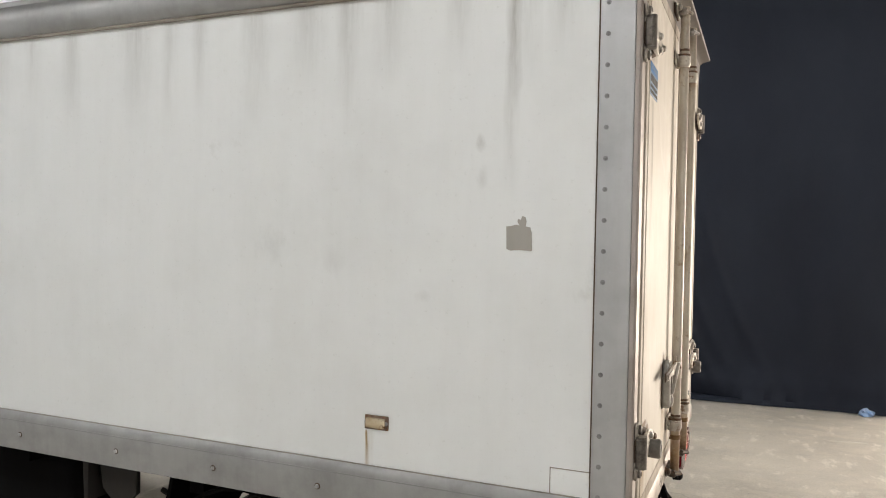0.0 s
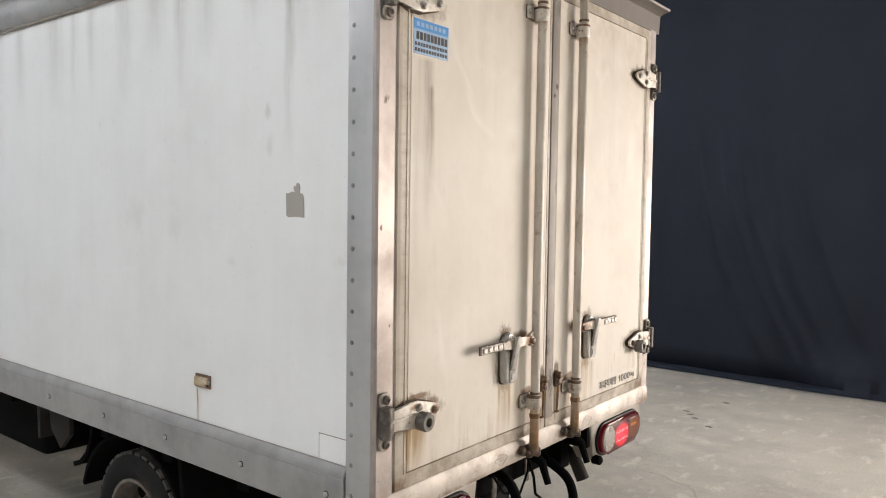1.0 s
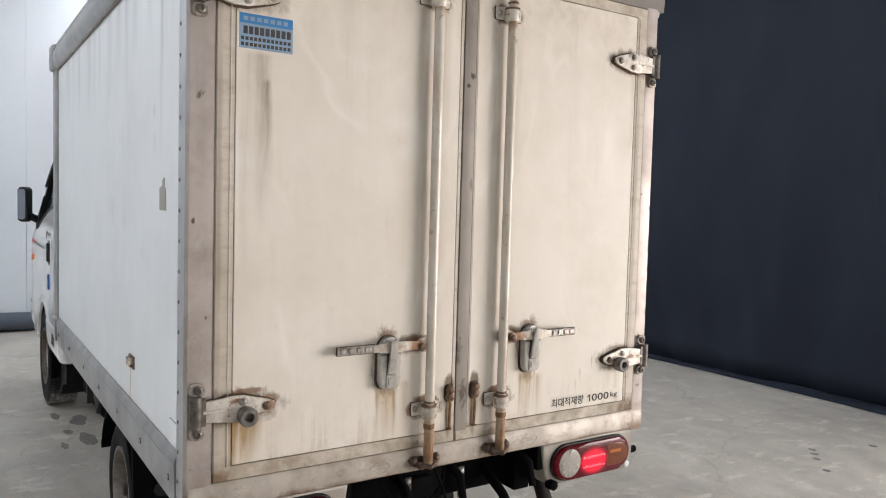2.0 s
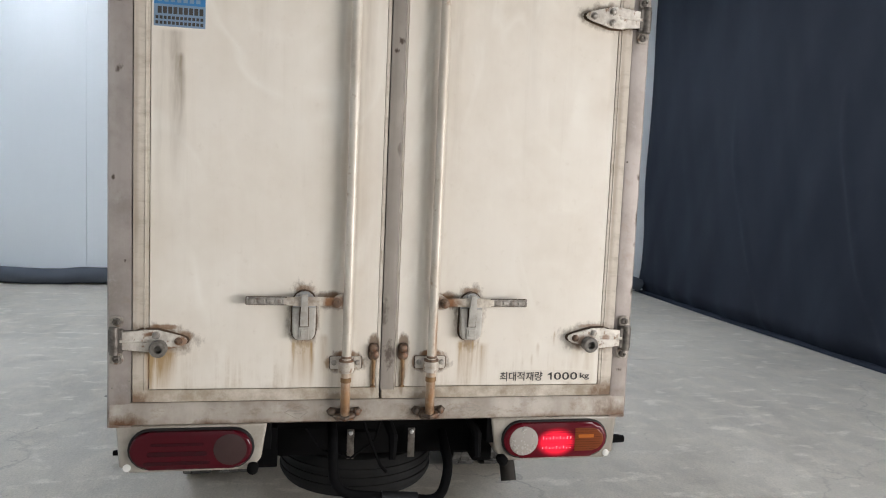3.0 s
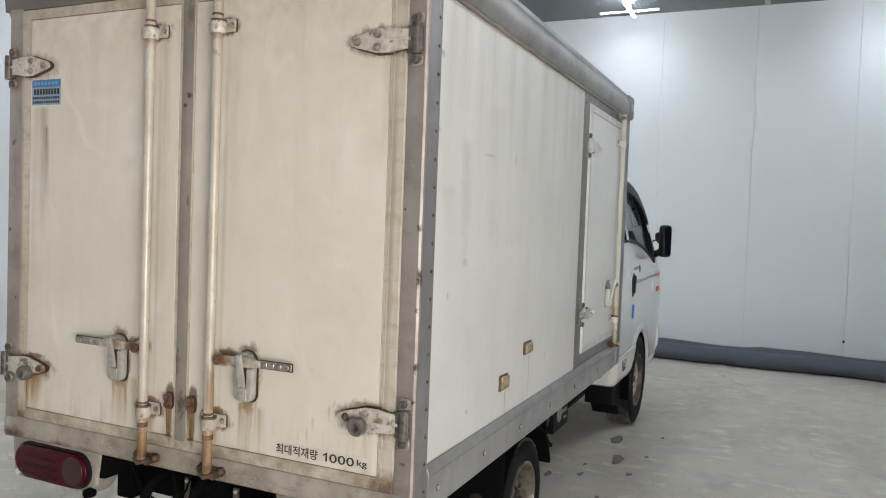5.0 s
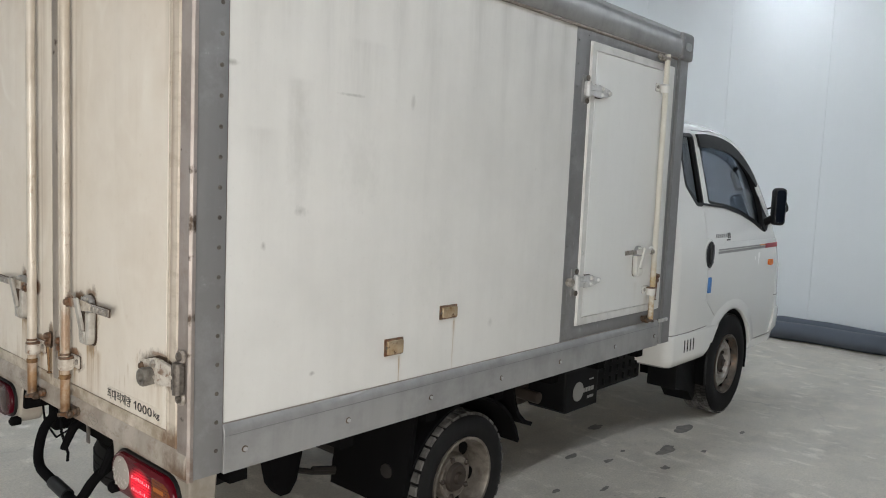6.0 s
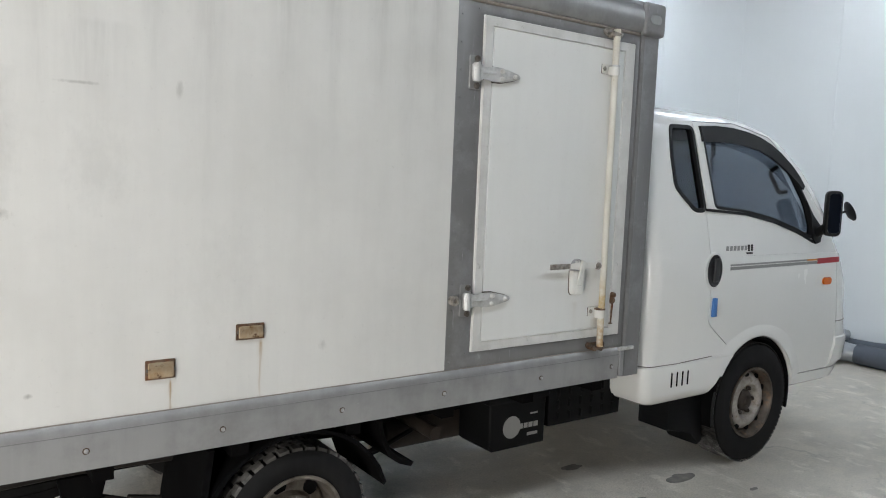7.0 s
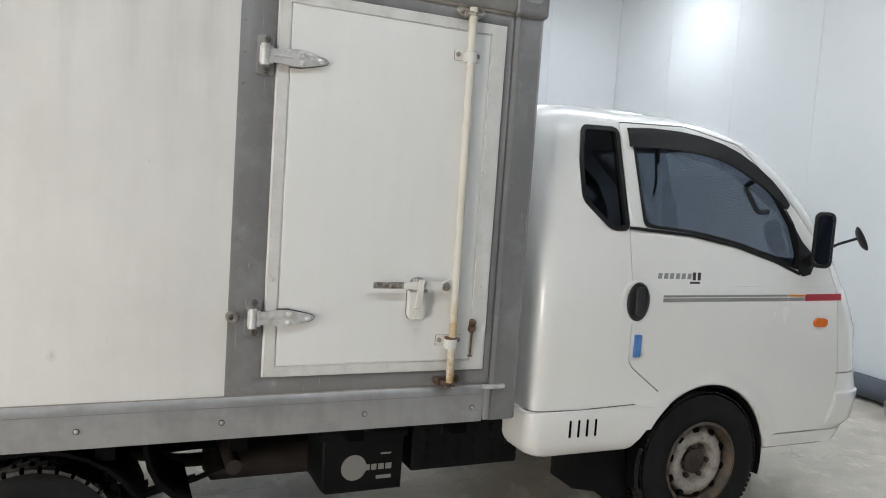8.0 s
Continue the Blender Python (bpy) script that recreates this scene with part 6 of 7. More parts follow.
    for k in range(6 if front else 5):
        t = 2 * math.pi * k / (6 if front else 5)
        nut = lathe(B(), [(0.012, s * (yo - d * o0)), (0.012, s * (yo - d * o1)), (0.006, s * (yo - d * o2))], (x + rr * math.cos(t), 0, r + rr * math.sin(t)), "y", 6)
        part("wheel_nut", nut, M_hub, hub_ob)
    return ob


for s in (-1, 1):
    wheel("front_wheel", -3.945, s, 0.333, 0.19, 0.805, 0.195, "front wheel with a worn road tyre", 5, 84, M_rim, 0.075, 10, True)
    wheel("rear_wheel", -1.25, s, 0.272, 0.168, 0.785, 0.145, "outer rear wheel with a chunky block tread", 3, 34, M_rim_rear, 0.11, 6, False)
    wheel("rear_wheel", -1.25, s, 0.272, 0.168, 0.615, 0.145, "inner rear wheel with a chunky block tread", 3, 34, M_rim_rear, 0.05, 6, False)
# spare wheel slung under the tail
bm = B()
prof = [(0.17, -0.06), (0.24, -0.075), (0.27, -0.068), (0.283, -0.05), (0.285, 0.0), (0.283, 0.05), (0.27, 0.068), (0.24, 0.075), (0.17, 0.06)]
lathe(bm, prof, (-0.45, -0.045, 0.365), "z", 40)
for z in (-0.03, 0.0, 0.03):
    lathe(bm, [(0.284, z - 0.009), (0.289, z - 0.007), (0.289, z + 0.007), (0.284, z + 0.009)], (-0.45, -0.045, 0.365), "z", 40)
part("spare_wheel", bm, M_rubber, truck, "spare tyre slung flat under the tail")
part("spare_carrier", box(B(), -0.70, -0.14, -0.09, 0.0, 0.52, 0.55, 0.005), M_black, truck)

# ---- the cab ----
def ring(z, xb, xf, hw, rb, rf, n=7):
    """The cab's outline at one height; back and front x, half width, corner radii."""
    out = []
    for cx, cy, r, a in ((xb - rb, hw - rb, rb, 0), (xf + rf, hw - rf, rf, 90), (xf + rf, -hw + rf, rf, 180), (xb - rb, -hw + rb, rb, 270)):
        for k in range(n + 1):
            t = radians(a + 90 * k / n)
            out.append((cx + r * math.cos(t), cy + r * math.sin(t), z))
    return out


def loft(levels, inset=0.0):
    bm = B()
    rings = []
    for z, xb, xf, hw, rb, rf in levels:
        # sides are divided so that the skin can bow
        pts = ring(z, xb - inset, xf + inset, hw - inset, max(rb - inset * 0.5, 0.02), max(rf - inset * 0.5, 0.03))
        rings.append([bm.verts.new(p) for p in pts])
    n = len(rings[0])
    for a, b in zip(rings, rings[1:]):
        for k in range(n):
            bm.faces.new((a[k], a[(k + 1) % n], b[(k + 1) % n], b[k]))
    bm.faces.new(rings[0][::-1])
    bm.faces.new(rings[-1])
    bmesh.ops.recalc_face_normals(bm, faces=bm.faces)
    return bm


LEVELS = [(0.435, -3.06, -4.930, 0.785, 0.05, 0.20), (0.450, -3.03, -4.970, 0.803, 0.06, 0.22), (0.490, -3.01, -5.030, 0.818, 0.06, 0.24), (0.600, -3.006, -5.065, 0.819, 0.06, 0.25), (0.626, -3.008, -5.065, 0.8175, 0.06, 0.25),
          (0.634, -3.02, -5.060, 0.808, 0.06, 0.25), (0.700, -3.02, -5.040, 0.808, 0.08, 0.25), (0.800, -3.02, -5.010, 0.812, 0.08, 0.24), (0.950, -3.02, -4.980, 0.816, 0.08, 0.23), (1.060, -3.02, -4.920, 0.815, 0.08, 0.22), (1.135, -3.02, -4.870, 0.812, 0.08, 0.20), (1.155, -3.02, -4.855, 0.806, 0.08, 0.20),
          (1.250, -3.02, -4.790, 0.79, 0.08, 0.17), (1.380, -3.02, -4.700, 0.765, 0.08, 0.15), (1.500, -3.02, -4.610, 0.742, 0.08, 0.14), (1.620, -3.02, -4.495, 0.718, 0.08, 0.14), (1.741, -3.025, -4.335, 0.693, 0.09, 0.14),
          (1.800, -3.03, -4.235, 0.678, 0.10, 0.15), (1.835, -3.045, -4.150, 0.66, 0.11, 0.17), (1.865, -3.07, -4.060, 0.632, 0.12, 0.19), (1.888, -3.11, -3.950, 0.59, 0.13, 0.20), (1.903, -3.17, -3.830, 0.53, 0.14, 0.2), (1.910, -3.25, -3.700, 0.45, 0.15, 0.15)]


def side_cut(pts, y0=0.4, y1=1.1):
    bm = prism(B(), pts, "y", y0, y1)
    bmesh.ops.recalc_face_normals(bm, faces=bm.faces)
    return bm


def grow(pts, d):
    """Moves a closed outline outward by d."""
    n, out = len(pts), []
    area = sum(pts[i][0] * pts[(i + 1) % n][1] - pts[(i + 1) % n][0] * pts[i][1] for i in range(n))
    sg = 1 if area > 0 else -1
    for i in range(n):
        p, a, b = Vector(pts[i]), Vector(pts[i - 1]), Vector(pts[(i + 1) % n])
        e1, e2 = (p - a).normalized(), (b - p).normalized()
        n1, n2 = Vector((e1.y, -e1.x)) * sg, Vector((e2.y, -e2.x)) * sg
        m = (n1 + n2).normalized()
        out.append(tuple(p + m * d / max(0.5, m.dot(n1))))
    return out


def round_outline(pts, r):
    n, out = len(pts), []
    for i in range(n):
        p, a, b = Vector(pts[i]), Vector(pts[i - 1]), Vector(pts[(i + 1) % n])
        q = min(r, (a - p).length * 0.4, (b - p).length * 0.4)
        s, e = p + (a - p).normalized() * q, p + (b - p).normalized() * q
        out += [tuple(s.lerp(p, t).lerp(p.lerp(e, t), t)) for t in (0, 0.25, 0.5, 0.75, 1)]
    return out


def carve(bm, cuts):
    """A solid cut by others: rows of ('DIFFERENCE' or 'INTERSECT', bmesh)."""
    me = bpy.data.meshes.new("shell")
    bm.to_mesh(me)
    bm.free()
    ob = new("shell", me)
    made = []
    for op, cb in cuts:
        cm = bpy.data.meshes.new("cutter")
        cb.to_mesh(cm)
        cb.free()
        co = new("cutter", cm)
        md = ob.modifiers.new("cut", "BOOLEAN")
        md.operation, md.object, md.solver = op, co, "EXACT"
        made.append(co)
    bpy.context.view_layer.update()
    res = bpy.data.meshes.new_from_object(ob.evaluated_get(bpy.context.evaluated_depsgraph_get()))
    for o in (ob, *made):
        bpy.data.objects.remove(o)
    out = B()
    out.from_mesh(res)
    bmesh.ops.remove_doubles(out, verts=out.verts, dist=0.0002)
    return out


WIN = round_outline([(-3.49, 1.80), (-3.54, 1.402), (-3.80, 1.385), (-4.05, 1.345), (-4.28, 1.285), (-4.43, 1.235), (-4.455, 1.30), (-4.42, 1.44), (-4.30, 1.61), (-4.07, 1.765), (-3.90, 1.80), (-3.74, 1.812)], 0.03)
QUARTER = round_outline([(-3.235, 1.805), (-3.415, 1.81), (-3.455, 1.385), (-3.37, 1.382), (-3.23, 1.50), (-3.22, 1.66)], 0.03)
DOOR = round_outline([(-3.43, 1.835), (-3.462, 1.375), (-3.478, 0.83), (-3.50, 0.80), (-3.74, 0.63), (-3.95, 0.70), (-4.27, 0.58), (-4.345, 0.445), (-4.69, 0.445), (-4.745, 0.58), (-4.752, 0.72), (-4.715, 0.93), (-4.680, 1.15), (-4.62, 1.30), (-4.42, 1.53), (-4.10, 1.79), (-3.80, 1.85)], 0.02)


# the door and front panel have no step below the waist
PLAIN = [(z, xb, xf, 0.803 + 0.005 * (z - 0.45) / 0.25 if 0.45 <= z < 0.69 else hw, rb, rf) for z, xb, xf, hw, rb, rf in LEVELS]


def arch():
    bm = lathe(B(), [(0.374, -1.0), (0.374, 1.0)], (-3.945, 0, 0.335), "y", 48)
    bmesh.ops.recalc_face_normals(bm, faces=bm.faces)
    return bm


def cavity():
    return loft([lv for lv in LEVELS if 0.79 < lv[0] < 1.88], 0.035)


def screen_cut():
    bm = prism(B(), [(-4.30, 1.26), (-4.95, 1.26), (-4.95, 1.40), (-4.30, 1.78), (-4.0, 1.78)], "y", -0.60, 0.60)
    bmesh.ops.recalc_face_normals(bm, faces=bm.faces)
    return bm


def flip(bm):
    for v in bm.verts:
        v.co.y = -v.co.y
    bmesh.ops.reverse_faces(bm, faces=bm.faces)
    return bm


common = lambda: [("DIFFERENCE", cavity()), ("DIFFERENCE", arch())]
def skirt_cut():
    bm = prism(B(), [(-3.505, 0.40), (-3.525, 0.44), (-3.60, 0.525), (-3.72, 0.525), (-3.72, 0.40)], "y", -1.0, 1.0)
    bmesh.ops.recalc_face_normals(bm, faces=bm.faces)
    return bm


body_cuts = common() + [("DIFFERENCE", skirt_cut()), ("DIFFERENCE", screen_cut()), ("DIFFERENCE", side_cut(QUARTER)), ("DIFFERENCE", flip(side_cut(QUARTER))),
                        ("DIFFERENCE", side_cut(grow(DOOR, 0.0045), 0.5, 1.1)), ("DIFFERENCE", flip(side_cut(grow(DOOR, 0.0045), 0.5, 1.1)))]
part("cab_body", carve(loft(LEVELS), body_cuts), M_cab, truck, "glossy white cab body", 32)


def skin_y(z):
    """Half width of the cab at a height."""
    for a, b in zip(LEVELS, LEVELS[1:]):
        if a[0] <= z <= b[0]:
            return a[3] + (b[3] - a[3]) * (z - a[0]) / (b[0] - a[0])
    return LEVELS[-1][3]


def pane_y(z):
    return 0.79 - 0.2036 * (z - 1.25)


def on_skin(pts, s, out0, out1, material, name, parent, label="", dense=0.03, side=skin_y):
    """A thin sheet laid on the cab's side, following its lean."""
    lo, hi = B(), None
    n = len(pts)
    fine = []
    for i in range(n):
        a, b = Vector(pts[i]), Vector(pts[(i + 1) % n])
        k = max(1, int((b - a).length / dense))
        fine += [a.lerp(b, q / k) for q in range(k)]
    f = [lo.verts.new((p.x, s * (side(p.y) + out0), p.y)) for p in fine]
    g = [lo.verts.new((p.x, s * (side(p.y) + out1), p.y)) for p in fine]
    m = len(fine)
    for i in range(m):
        lo.faces.new((f[i], f[(i + 1) % m], g[(i + 1) % m], g[i]))
    for loop in (f, g):
        es = [lo.edges.get((loop[i], loop[(i + 1) % m])) for i in range(m)]
        bmesh.ops.triangle_fill(lo, edges=es, use_beauty=True)
    return part(name, lo, material, parent, label)


def strip(pts, half):
    """An outline that runs along both sides of a line."""
    out, back = [], []
    for i, p in enumerate(pts):
        a, b = Vector(pts[max(i - 1, 0)]), Vector(pts[min(i + 1, len(pts) - 1)])
        d = (b - a).normalized()
        h = half[i] if isinstance(half, (list, tuple)) else half
        out.append((p[0] - d.y * h, p[1] + d.x * h))
        back.append((p[0] + d.y * h, p[1] - d.x * h))
    return out + back[::-1]


def ring_on_skin(outer, inner, s, out0, out1, material, name, parent, label=""):
    bm = B()
    n = len(outer)
    rows = []
    for pts, o in ((outer, out0), (outer, out1), (inner, out1), (inner, out0)):
        rows.append([bm.verts.new((x, s * (skin_y(z) + o), z)) for x, z in pts])
    for a, b in zip(rows, rows[1:] + rows[:1]):
        for k in range(n):
            bm.faces.new((a[k], a[(k + 1) % n], b[(k + 1) % n], b[k]))
    return part(name, bm, material, parent, label)


for s in (-1, 1):
    fl = flip if s < 0 else (lambda q: q)
    door = part("cab_door", carve(loft(PLAIN), common() + [("INTERSECT", fl(side_cut(DOOR, 0.5, 1.1))), ("DIFFERENCE", fl(side_cut(WIN)))]), M_cab, truck, "closed white cab door with grey striping" if s > 0 else "closed white cab door", 32)
    ring_on_skin(grow(WIN, 0.005), grow(WIN, -0.010), s, -0.03, 0.002, M_plastic, "window_seal", door)
    on_skin(grow(WIN, -0.008), s, -0.022, -0.017, M_glass, "window_glass", door, "dark tinted door window", side=pane_y)
    ring_on_skin(grow(QUARTER, 0.006), grow(QUARTER, -0.014), s, -0.03, 0.004, M_plastic, "quarter_seal", truck)
    on_skin(grow(QUARTER, -0.010), s, -0.016, -0.011, M_glass_dk, "quarter_glass", truck, "dark tinted rear quarter window", side=pane_y)
    on_skin([(-3.428, 1.815), (-3.475, 1.815), (-3.53, 1.40), (-3.472, 1.40)], s, 0.0, 0.004, M_cab, "window_pillar", door)
    # wind visor over the window
    top = [(-3.47, 1.776), (-3.60, 1.784), (-3.75, 1.783), (-3.86, 1.773), (-3.98, 1.751), (-4.07, 1.722), (-4.16, 1.680), (-4.25, 1.626), (-4.32, 1.572), (-4.37, 1.525)]
    vis = strip(top, [0.040, 0.042, 0.042, 0.041, 0.039, 0.037, 0.034, 0.030, 0.024, 0.014])
    on_skin(vis, s, 0.004, 0.020, M_plastic, "wind_visor", door, "black plastic wind visor")
    on_skin([(-4.40, 1.45), (-4.455, 1.37), (-4.545, 1.285), (-4.50, 1.215), (-4.455, 1.205), (-4.425, 1.24), (-4.43, 1.36)], s, 0.0, 0.012, M_plastic, "mirror_base", door, "black corner trim")
    on_skin(strip([(-3.46, 1.392), (-3.80, 1.372), (-4.05, 1.332), (-4.28, 1.272), (-4.44, 1.215)], 0.007), s, 0.0, 0.006, M_plastic, "belt_strip", door)
    # mirror on its arm
    turn = pose(-4.455, s * 0.895, 1.385, 0, 0, s * 43)
    bm = prism(B(), rounded(-0.044, 0.044, -0.130, 0.130, 0.030), "x", -0.055, 0.012, 0.02, 4)
    bm.transform(turn)
    mir = part("door_mirror", bm, M_plastic, truck, "black door mirror")
    bm = prism(B(), rounded(-0.032, 0.032, -0.112, 0.115, 0.022), "x", 0.0125, 0.0155, 0.001, 1)
    bm.transform(turn)
    part("mirror_glass", bm, M_mirror, mir)
    part("mirror_arm", tube(B(), [(-4.48, s * 0.79, 1.27), (-4.47, s * 0.83, 1.29), (-4.46, s * 0.87, 1.32)], [0.03, 0.026, 0.024], 10), M_plastic, mir)
    # handle, lower trim
    rc = part("handle_recess", lathe(B(), [(0.098, 0.0), (0.094, 0.0035), (0.082, 0.004), (0.074, 0.001)], (0, 0, 0), "y", 28), M_cab, door)
    for vtx in rc.data.vertices:
        vtx.co = (-3.485 + vtx.co.x * 0.8, s * (skin_y(1.085) + vtx.co.y - 0.001), 1.085 + vtx.co.z)
    hd = part("door_handle", lathe(B(), [(0.078, 0.0), (0.078, 0.003), (0.070, 0.005), (0.062, -0.004), (0.03, -0.006)], (0, 0, 0), "y", 28), M_handle, door, "faded black oval door handle")
    for vtx in hd.data.vertices:
        vtx.co = (-3.495 + vtx.co.x * 0.75, s * (skin_y(1.085) + vtx.co.y + 0.002), 1.085 + vtx.co.z * 1.06)
    part("handle_grip", box(B(), -3.515, -3.475, s * (skin_y(1.085) + 0.006), s * (skin_y(1.085) + 0.02), 1.03, 1.15, 0.008, 3), M_handle, door)
    on_skin(strip([(-3.735, 1.150), (-4.70, 1.152)], 0.0035), s, 0.0, 0.003, M_cab, "body_crease", door)
    for z0, z1 in ((1.104, 1.113), (1.083, 1.099)):
        on_skin([(-3.63, z0), (-3.63, z1), (-4.36, z1 + 0.006), (-4.36, z0 + 0.006)], s, 0.0, 0.0018, M_decal_grey, "stripe", door, "grey side stripe")
    on_skin([(-4.365, 1.110), (-4.365, 1.119), (-4.47, 1.119), (-4.47, 1.110)], s, 0.0, 0.0018, M_decal_orange, "stripe", door, "orange side stripe")
    on_skin([(-4.365, 1.089), (-4.365, 1.105), (-4.47, 1.106), (-4.47, 1.090)], s, 0.0, 0.0018, M_decal_grey, "stripe", door)
    on_skin([(-4.475, 1.089), (-4.475, 1.121), (-4.715, 1.125), (-4.715, 1.093)], s, 0.0, 0.0018, M_decal_red, "stripe", door, "red side stripe")
    for k in range(6):
        on_skin([(-3.60 - 0.032 * k, 1.183), (-3.606 - 0.032 * k, 1.207), (-3.626 - 0.032 * k, 1.207), (-3.62 - 0.032 * k, 1.183)], s, 0.0, 0.0018, M_decal_grey, "model_badge", door)
    for x0, x1 in ((-3.79, -3.806), (-3.818, -3.834)):
        on_skin([(x0, 1.178), (x0 - 0.004, 1.212), (x1 - 0.004, 1.212), (x1, 1.178)], s, 0.0, 0.002, M_ink, "model_badge", door)
    on_skin([(-3.775, 1.163), (-3.775, 1.172), (-3.83, 1.172), (-3.83, 1.163)], s, 0.0, 0.002, M_ink, "model_badge", door)
    on_skin(stadium(-4.585, 0.985, 0.085, 0.042), s, -0.002, 0.012, M_amber, "side_indicator", door, "orange side indicator")
    part("edge_guard", box(B(), -3.525, -3.492, s * (skin_y(0.9) - 0.002), s * (skin_y(0.9) + 0.012), 0.848, 0.945, 0.004), M_blue, door, "blue foam door-edge guard")
    # vents in the rear quarter
    for k in range(4):
        bm = prism(B(), [(v, u) for u, v in stadium(0, 0, 0.075, 0.010, 3)], "y", s * 0.812, s * 0.8205)
        bmesh.ops.translate(bm, verts=bm.verts, vec=(-3.205 - 0.042 * k, 0, 0.555))
        part("vent_slot", bm, M_black, truck, "black vent slot")
    seam = [(x, s * (abs(y) + 0.0005), z) for x, y, z in ring(0.634, -3.016, -5.062, 0.8105, 0.06, 0.25) if y > 0 and x > -3.2] 
    part("skirt_seam", tube(B(), [(-3.53, s * 0.811, 0.640), (-3.25, s * 0.811, 0.631)] + sorted(seam, key=lambda p: (-p[0], -abs(p[1])))[::-1], 0.0022, 6), M_nub, truck)
    nose = [(x, s * y, z) for x, y, z in ring(0.73, -3.02, -5.034, 0.8092, 0.08, 0.25, 10) if y > 0.3 and x < -4.7]
    part("bumper_seam", tube(B(), [(-4.742, s * 0.8092, 0.73)] + nose, 0.003, 6), M_nub, truck)
    # pressed flare round the wheel arch
    fan = [radians(t) for t in range(30, 166, 5)]
    bm = B()
    rows = [[bm.verts.new((-3.945 + r * math.cos(t), s * (0.8085 + o), 0.335 + r * math.sin(t))) for t in fan] for r, o in ((0.371, -0.012), (0.371, 0.0045), (0.380, 0.0062), (0.40, 0.0058), (0.430, 0.003), (0.460, -0.001))]
    for a, b in zip(rows, rows[1:]):
        for k in range(len(fan) - 1):
            bm.faces.new((a[k], a[k + 1], b[k + 1], b[k]))
    part("arch_flare", bm, M_cab, truck, smooth=80)
    # wheel-arch liner and front mud flap
    lin = [(-3.945 + 0.368 * math.cos(radians(t)), 0.335 + 0.368 * math.sin(radians(t))) for t in range(-14, 200, 9)]
    lin2 = [(-3.945 + 0.355 * math.cos(radians(t)), 0.335 + 0.355 * math.sin(radians(t))) for t in range(-14, 200, 9)]
    bm = prism(B(), lin + lin2[::-1], "y", s * 0.36, s * 0.795)
    part("arch_liner", bm, M_black, truck)
    part("arch_lip", tube(B(), [(-3.945 + 0.37 * math.cos(radians(t)), s * 0.806, 0.335 + 0.37 * math.sin(radians(t))) for t in range(-12, 20, 4)], 0.008, 8), M_plastic, truck)
    bm = prism(B(), [(-3.30, 0.44), (-3.56, 0.42), (-3.60, 0.16), (-3.56, 0.14), (-3.50, 0.22), (-3.30, 0.26)], "y", s * 0.55, s * 0.74, 0.008)
    part("front_mud_flap", bm, M_under, truck, "black front mud flap")

LIP = [(0.368, -4.335, -4.90, 0.772, 0.03, 0.20), (0.382, -4.325, -4.94, 0.792, 0.03, 0.22), (0.420, -4.322, -4.97, 0.800, 0.03, 0.23), (0.441, -4.322, -4.98, 0.800, 0.03, 0.23)]
part("bumper_valance", loft(LIP), M_cab, truck, "white lower lip of the front bumper")
part("windscreen", prism(B(), [(-4.79, 1.24), (-4.785, 1.235), (-4.165, 1.795), (-4.17, 1.80)], "y", -0.61, 0.61), M_glass, truck)
# safety mirror on the nose
part("nose_mirror_arm", tube(B(), [(-4.74, 0.60, 1.28), (-4.80, 0.70, 1.36), (-4.84, 0.77, 1.395)], 0.007, 8), M_plastic, truck)
nm = lathe(B(), [(0.01, 0.016), (0.045, 0.011), (0.062, 0.0), (0.063, -0.005), (0.01, -0.007)], (0, 0, 0), "x", 24)
for vtx in nm.verts:
    vtx.co = pose(-4.85, 0.785, 1.395, 0, 25, -40) @ vtx.co
part("nose_mirror", nm, M_plastic, truck, "round black safety mirror")
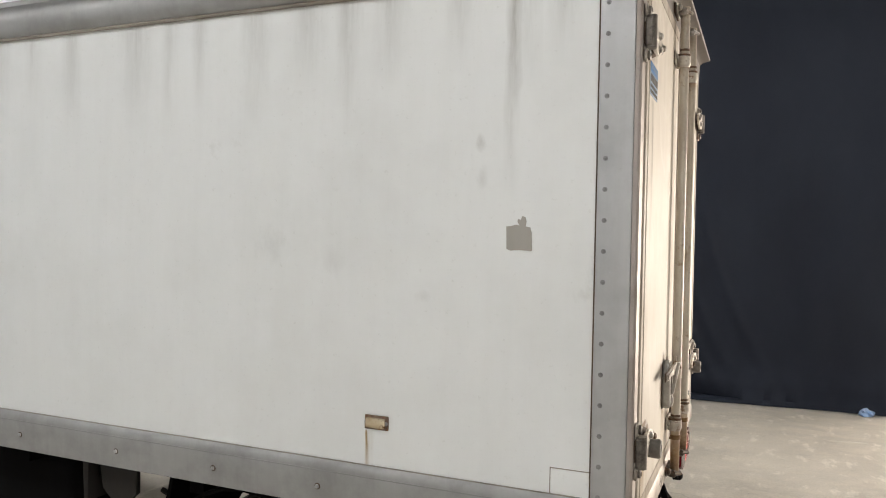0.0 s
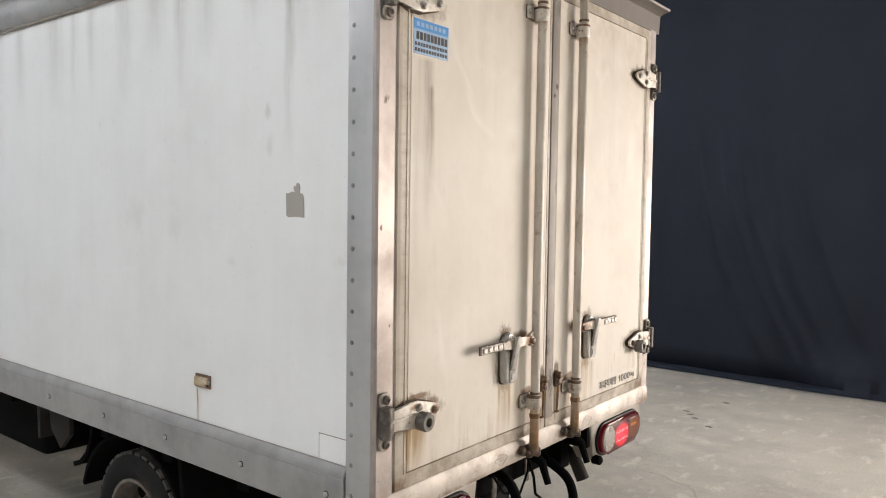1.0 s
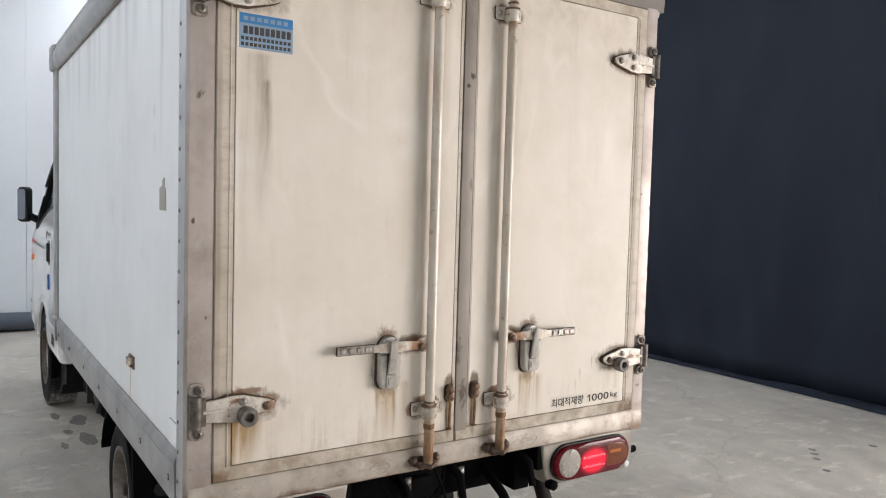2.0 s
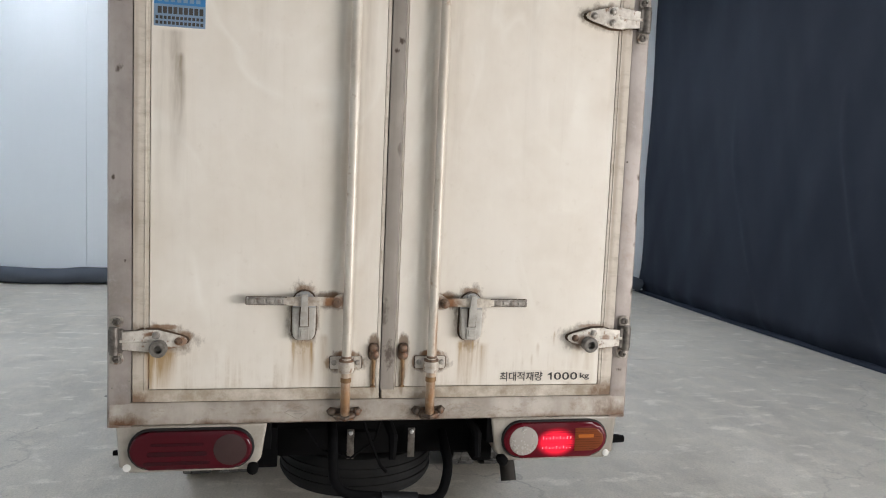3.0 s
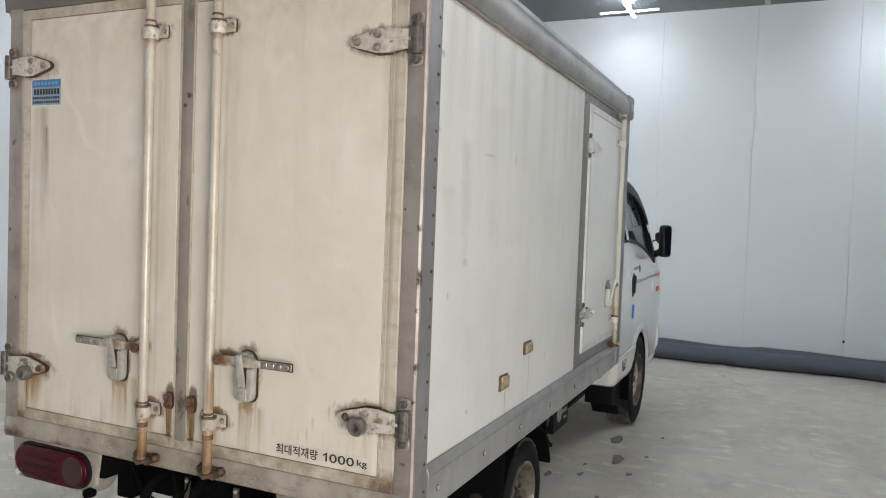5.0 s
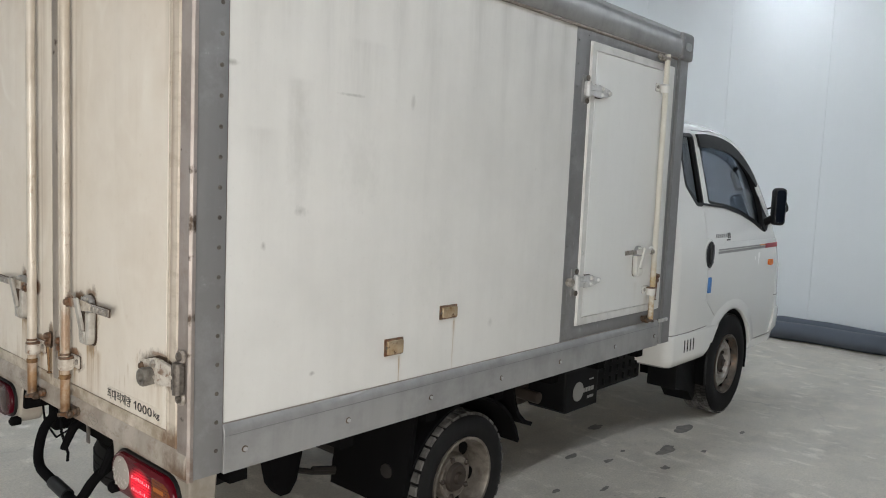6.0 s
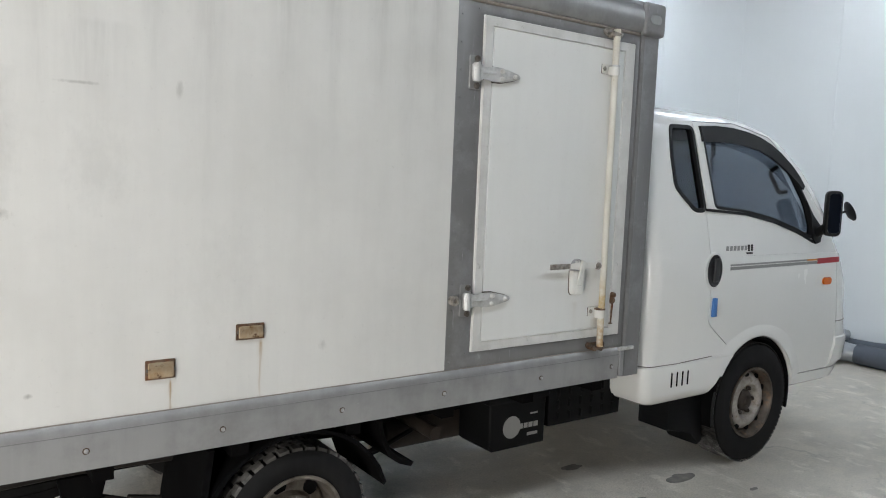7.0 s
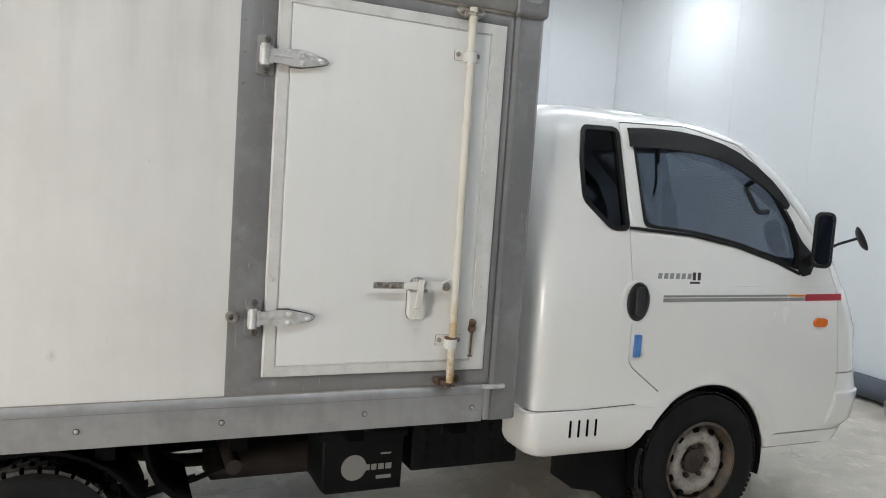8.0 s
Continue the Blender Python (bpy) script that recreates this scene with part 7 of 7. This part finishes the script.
# inside the cab
part("dashboard", box(B(), -4.75, -4.35, -0.68, 0.68, 0.85, 1.20, 0.06, 3), M_plastic, truck)
for y in (-0.38, 0.38):
    st = part("cab_seat", box(B(), -4.0, -3.5, y - 0.26, y + 0.26, 0.82, 1.0, 0.05, 3), M_plastic, truck, "dark cloth cab seat")
    part("seat_back", prism(B(), [(-3.55, 0.95), (-3.42, 1.42), (-3.30, 1.42), (-3.40, 0.92)], "y", y - 0.25, y + 0.25, 0.04, 3), M_plastic, st)
bm = B()
lathe(bm, [(0.175, -0.012), (0.187, 0.0), (0.175, 0.012), (0.163, 0.0)], (0, 0, 0), "x", 28, True)
for vtx in bm.verts:
    vtx.co = pose(-4.22, -0.38, 1.16, 0, 35, 0) @ vtx.co
part("steering_wheel", bm, M_plastic, truck)
part("grab_handle", tube(B(), bend([(-4.24, 0.66, 1.64), (-4.21, 0.63, 1.61), (-4.30, 0.64, 1.49), (-4.35, 0.66, 1.50)], 0.05), 0.013, 8), M_plastic, truck)
part("belt_strap", tube(B(), [(-3.68, 0.62, 1.74), (-3.69, 0.62, 1.69), (-3.70, 0.60, 1.67), (-3.71, 0.60, 1.60), (-3.70, 0.60, 1.54)], [0.03, 0.03, 0.014, 0.016, 0.012], 8, 0.4), M_plastic, truck)

# ---- wall panels ----
def wall_panels(parent, axis, at, a, b, edges):
    cache = {}
    for p, q in zip(edges, edges[1:]):
        w = round(q - p - 0.0015, 4)
        if w not in cache:
            bm = B()
            if axis == "x":
                box(bm, at - 0.03, at, -w / 2, w / 2, 0.0, CEIL - 0.001, 0.0018, 1)
            else:
                box(bm, -w / 2, w / 2, at - 0.03, at, 0.0, CEIL - 0.001, 0.0018, 1)
            cache[w] = finish(bm, "panel", M_wall)
        ob = new("panel", cache[w])
        ob.location = (0, (p + q) / 2, 0) if axis == "x" else ((p + q) / 2, 0, 0)
        ob.parent = parent


wall_panels(wall_west, "x", WX, SY, NY, [SY, -3.735, -2.71, -1.685, -0.66, 0.36, 1.385, 2.405, 3.43, NY])
wall_panels(wall_south, "y", SY, WX, EX, [WX] + [WX + 1.015 * k for k in range(1, 14)] + [EX])
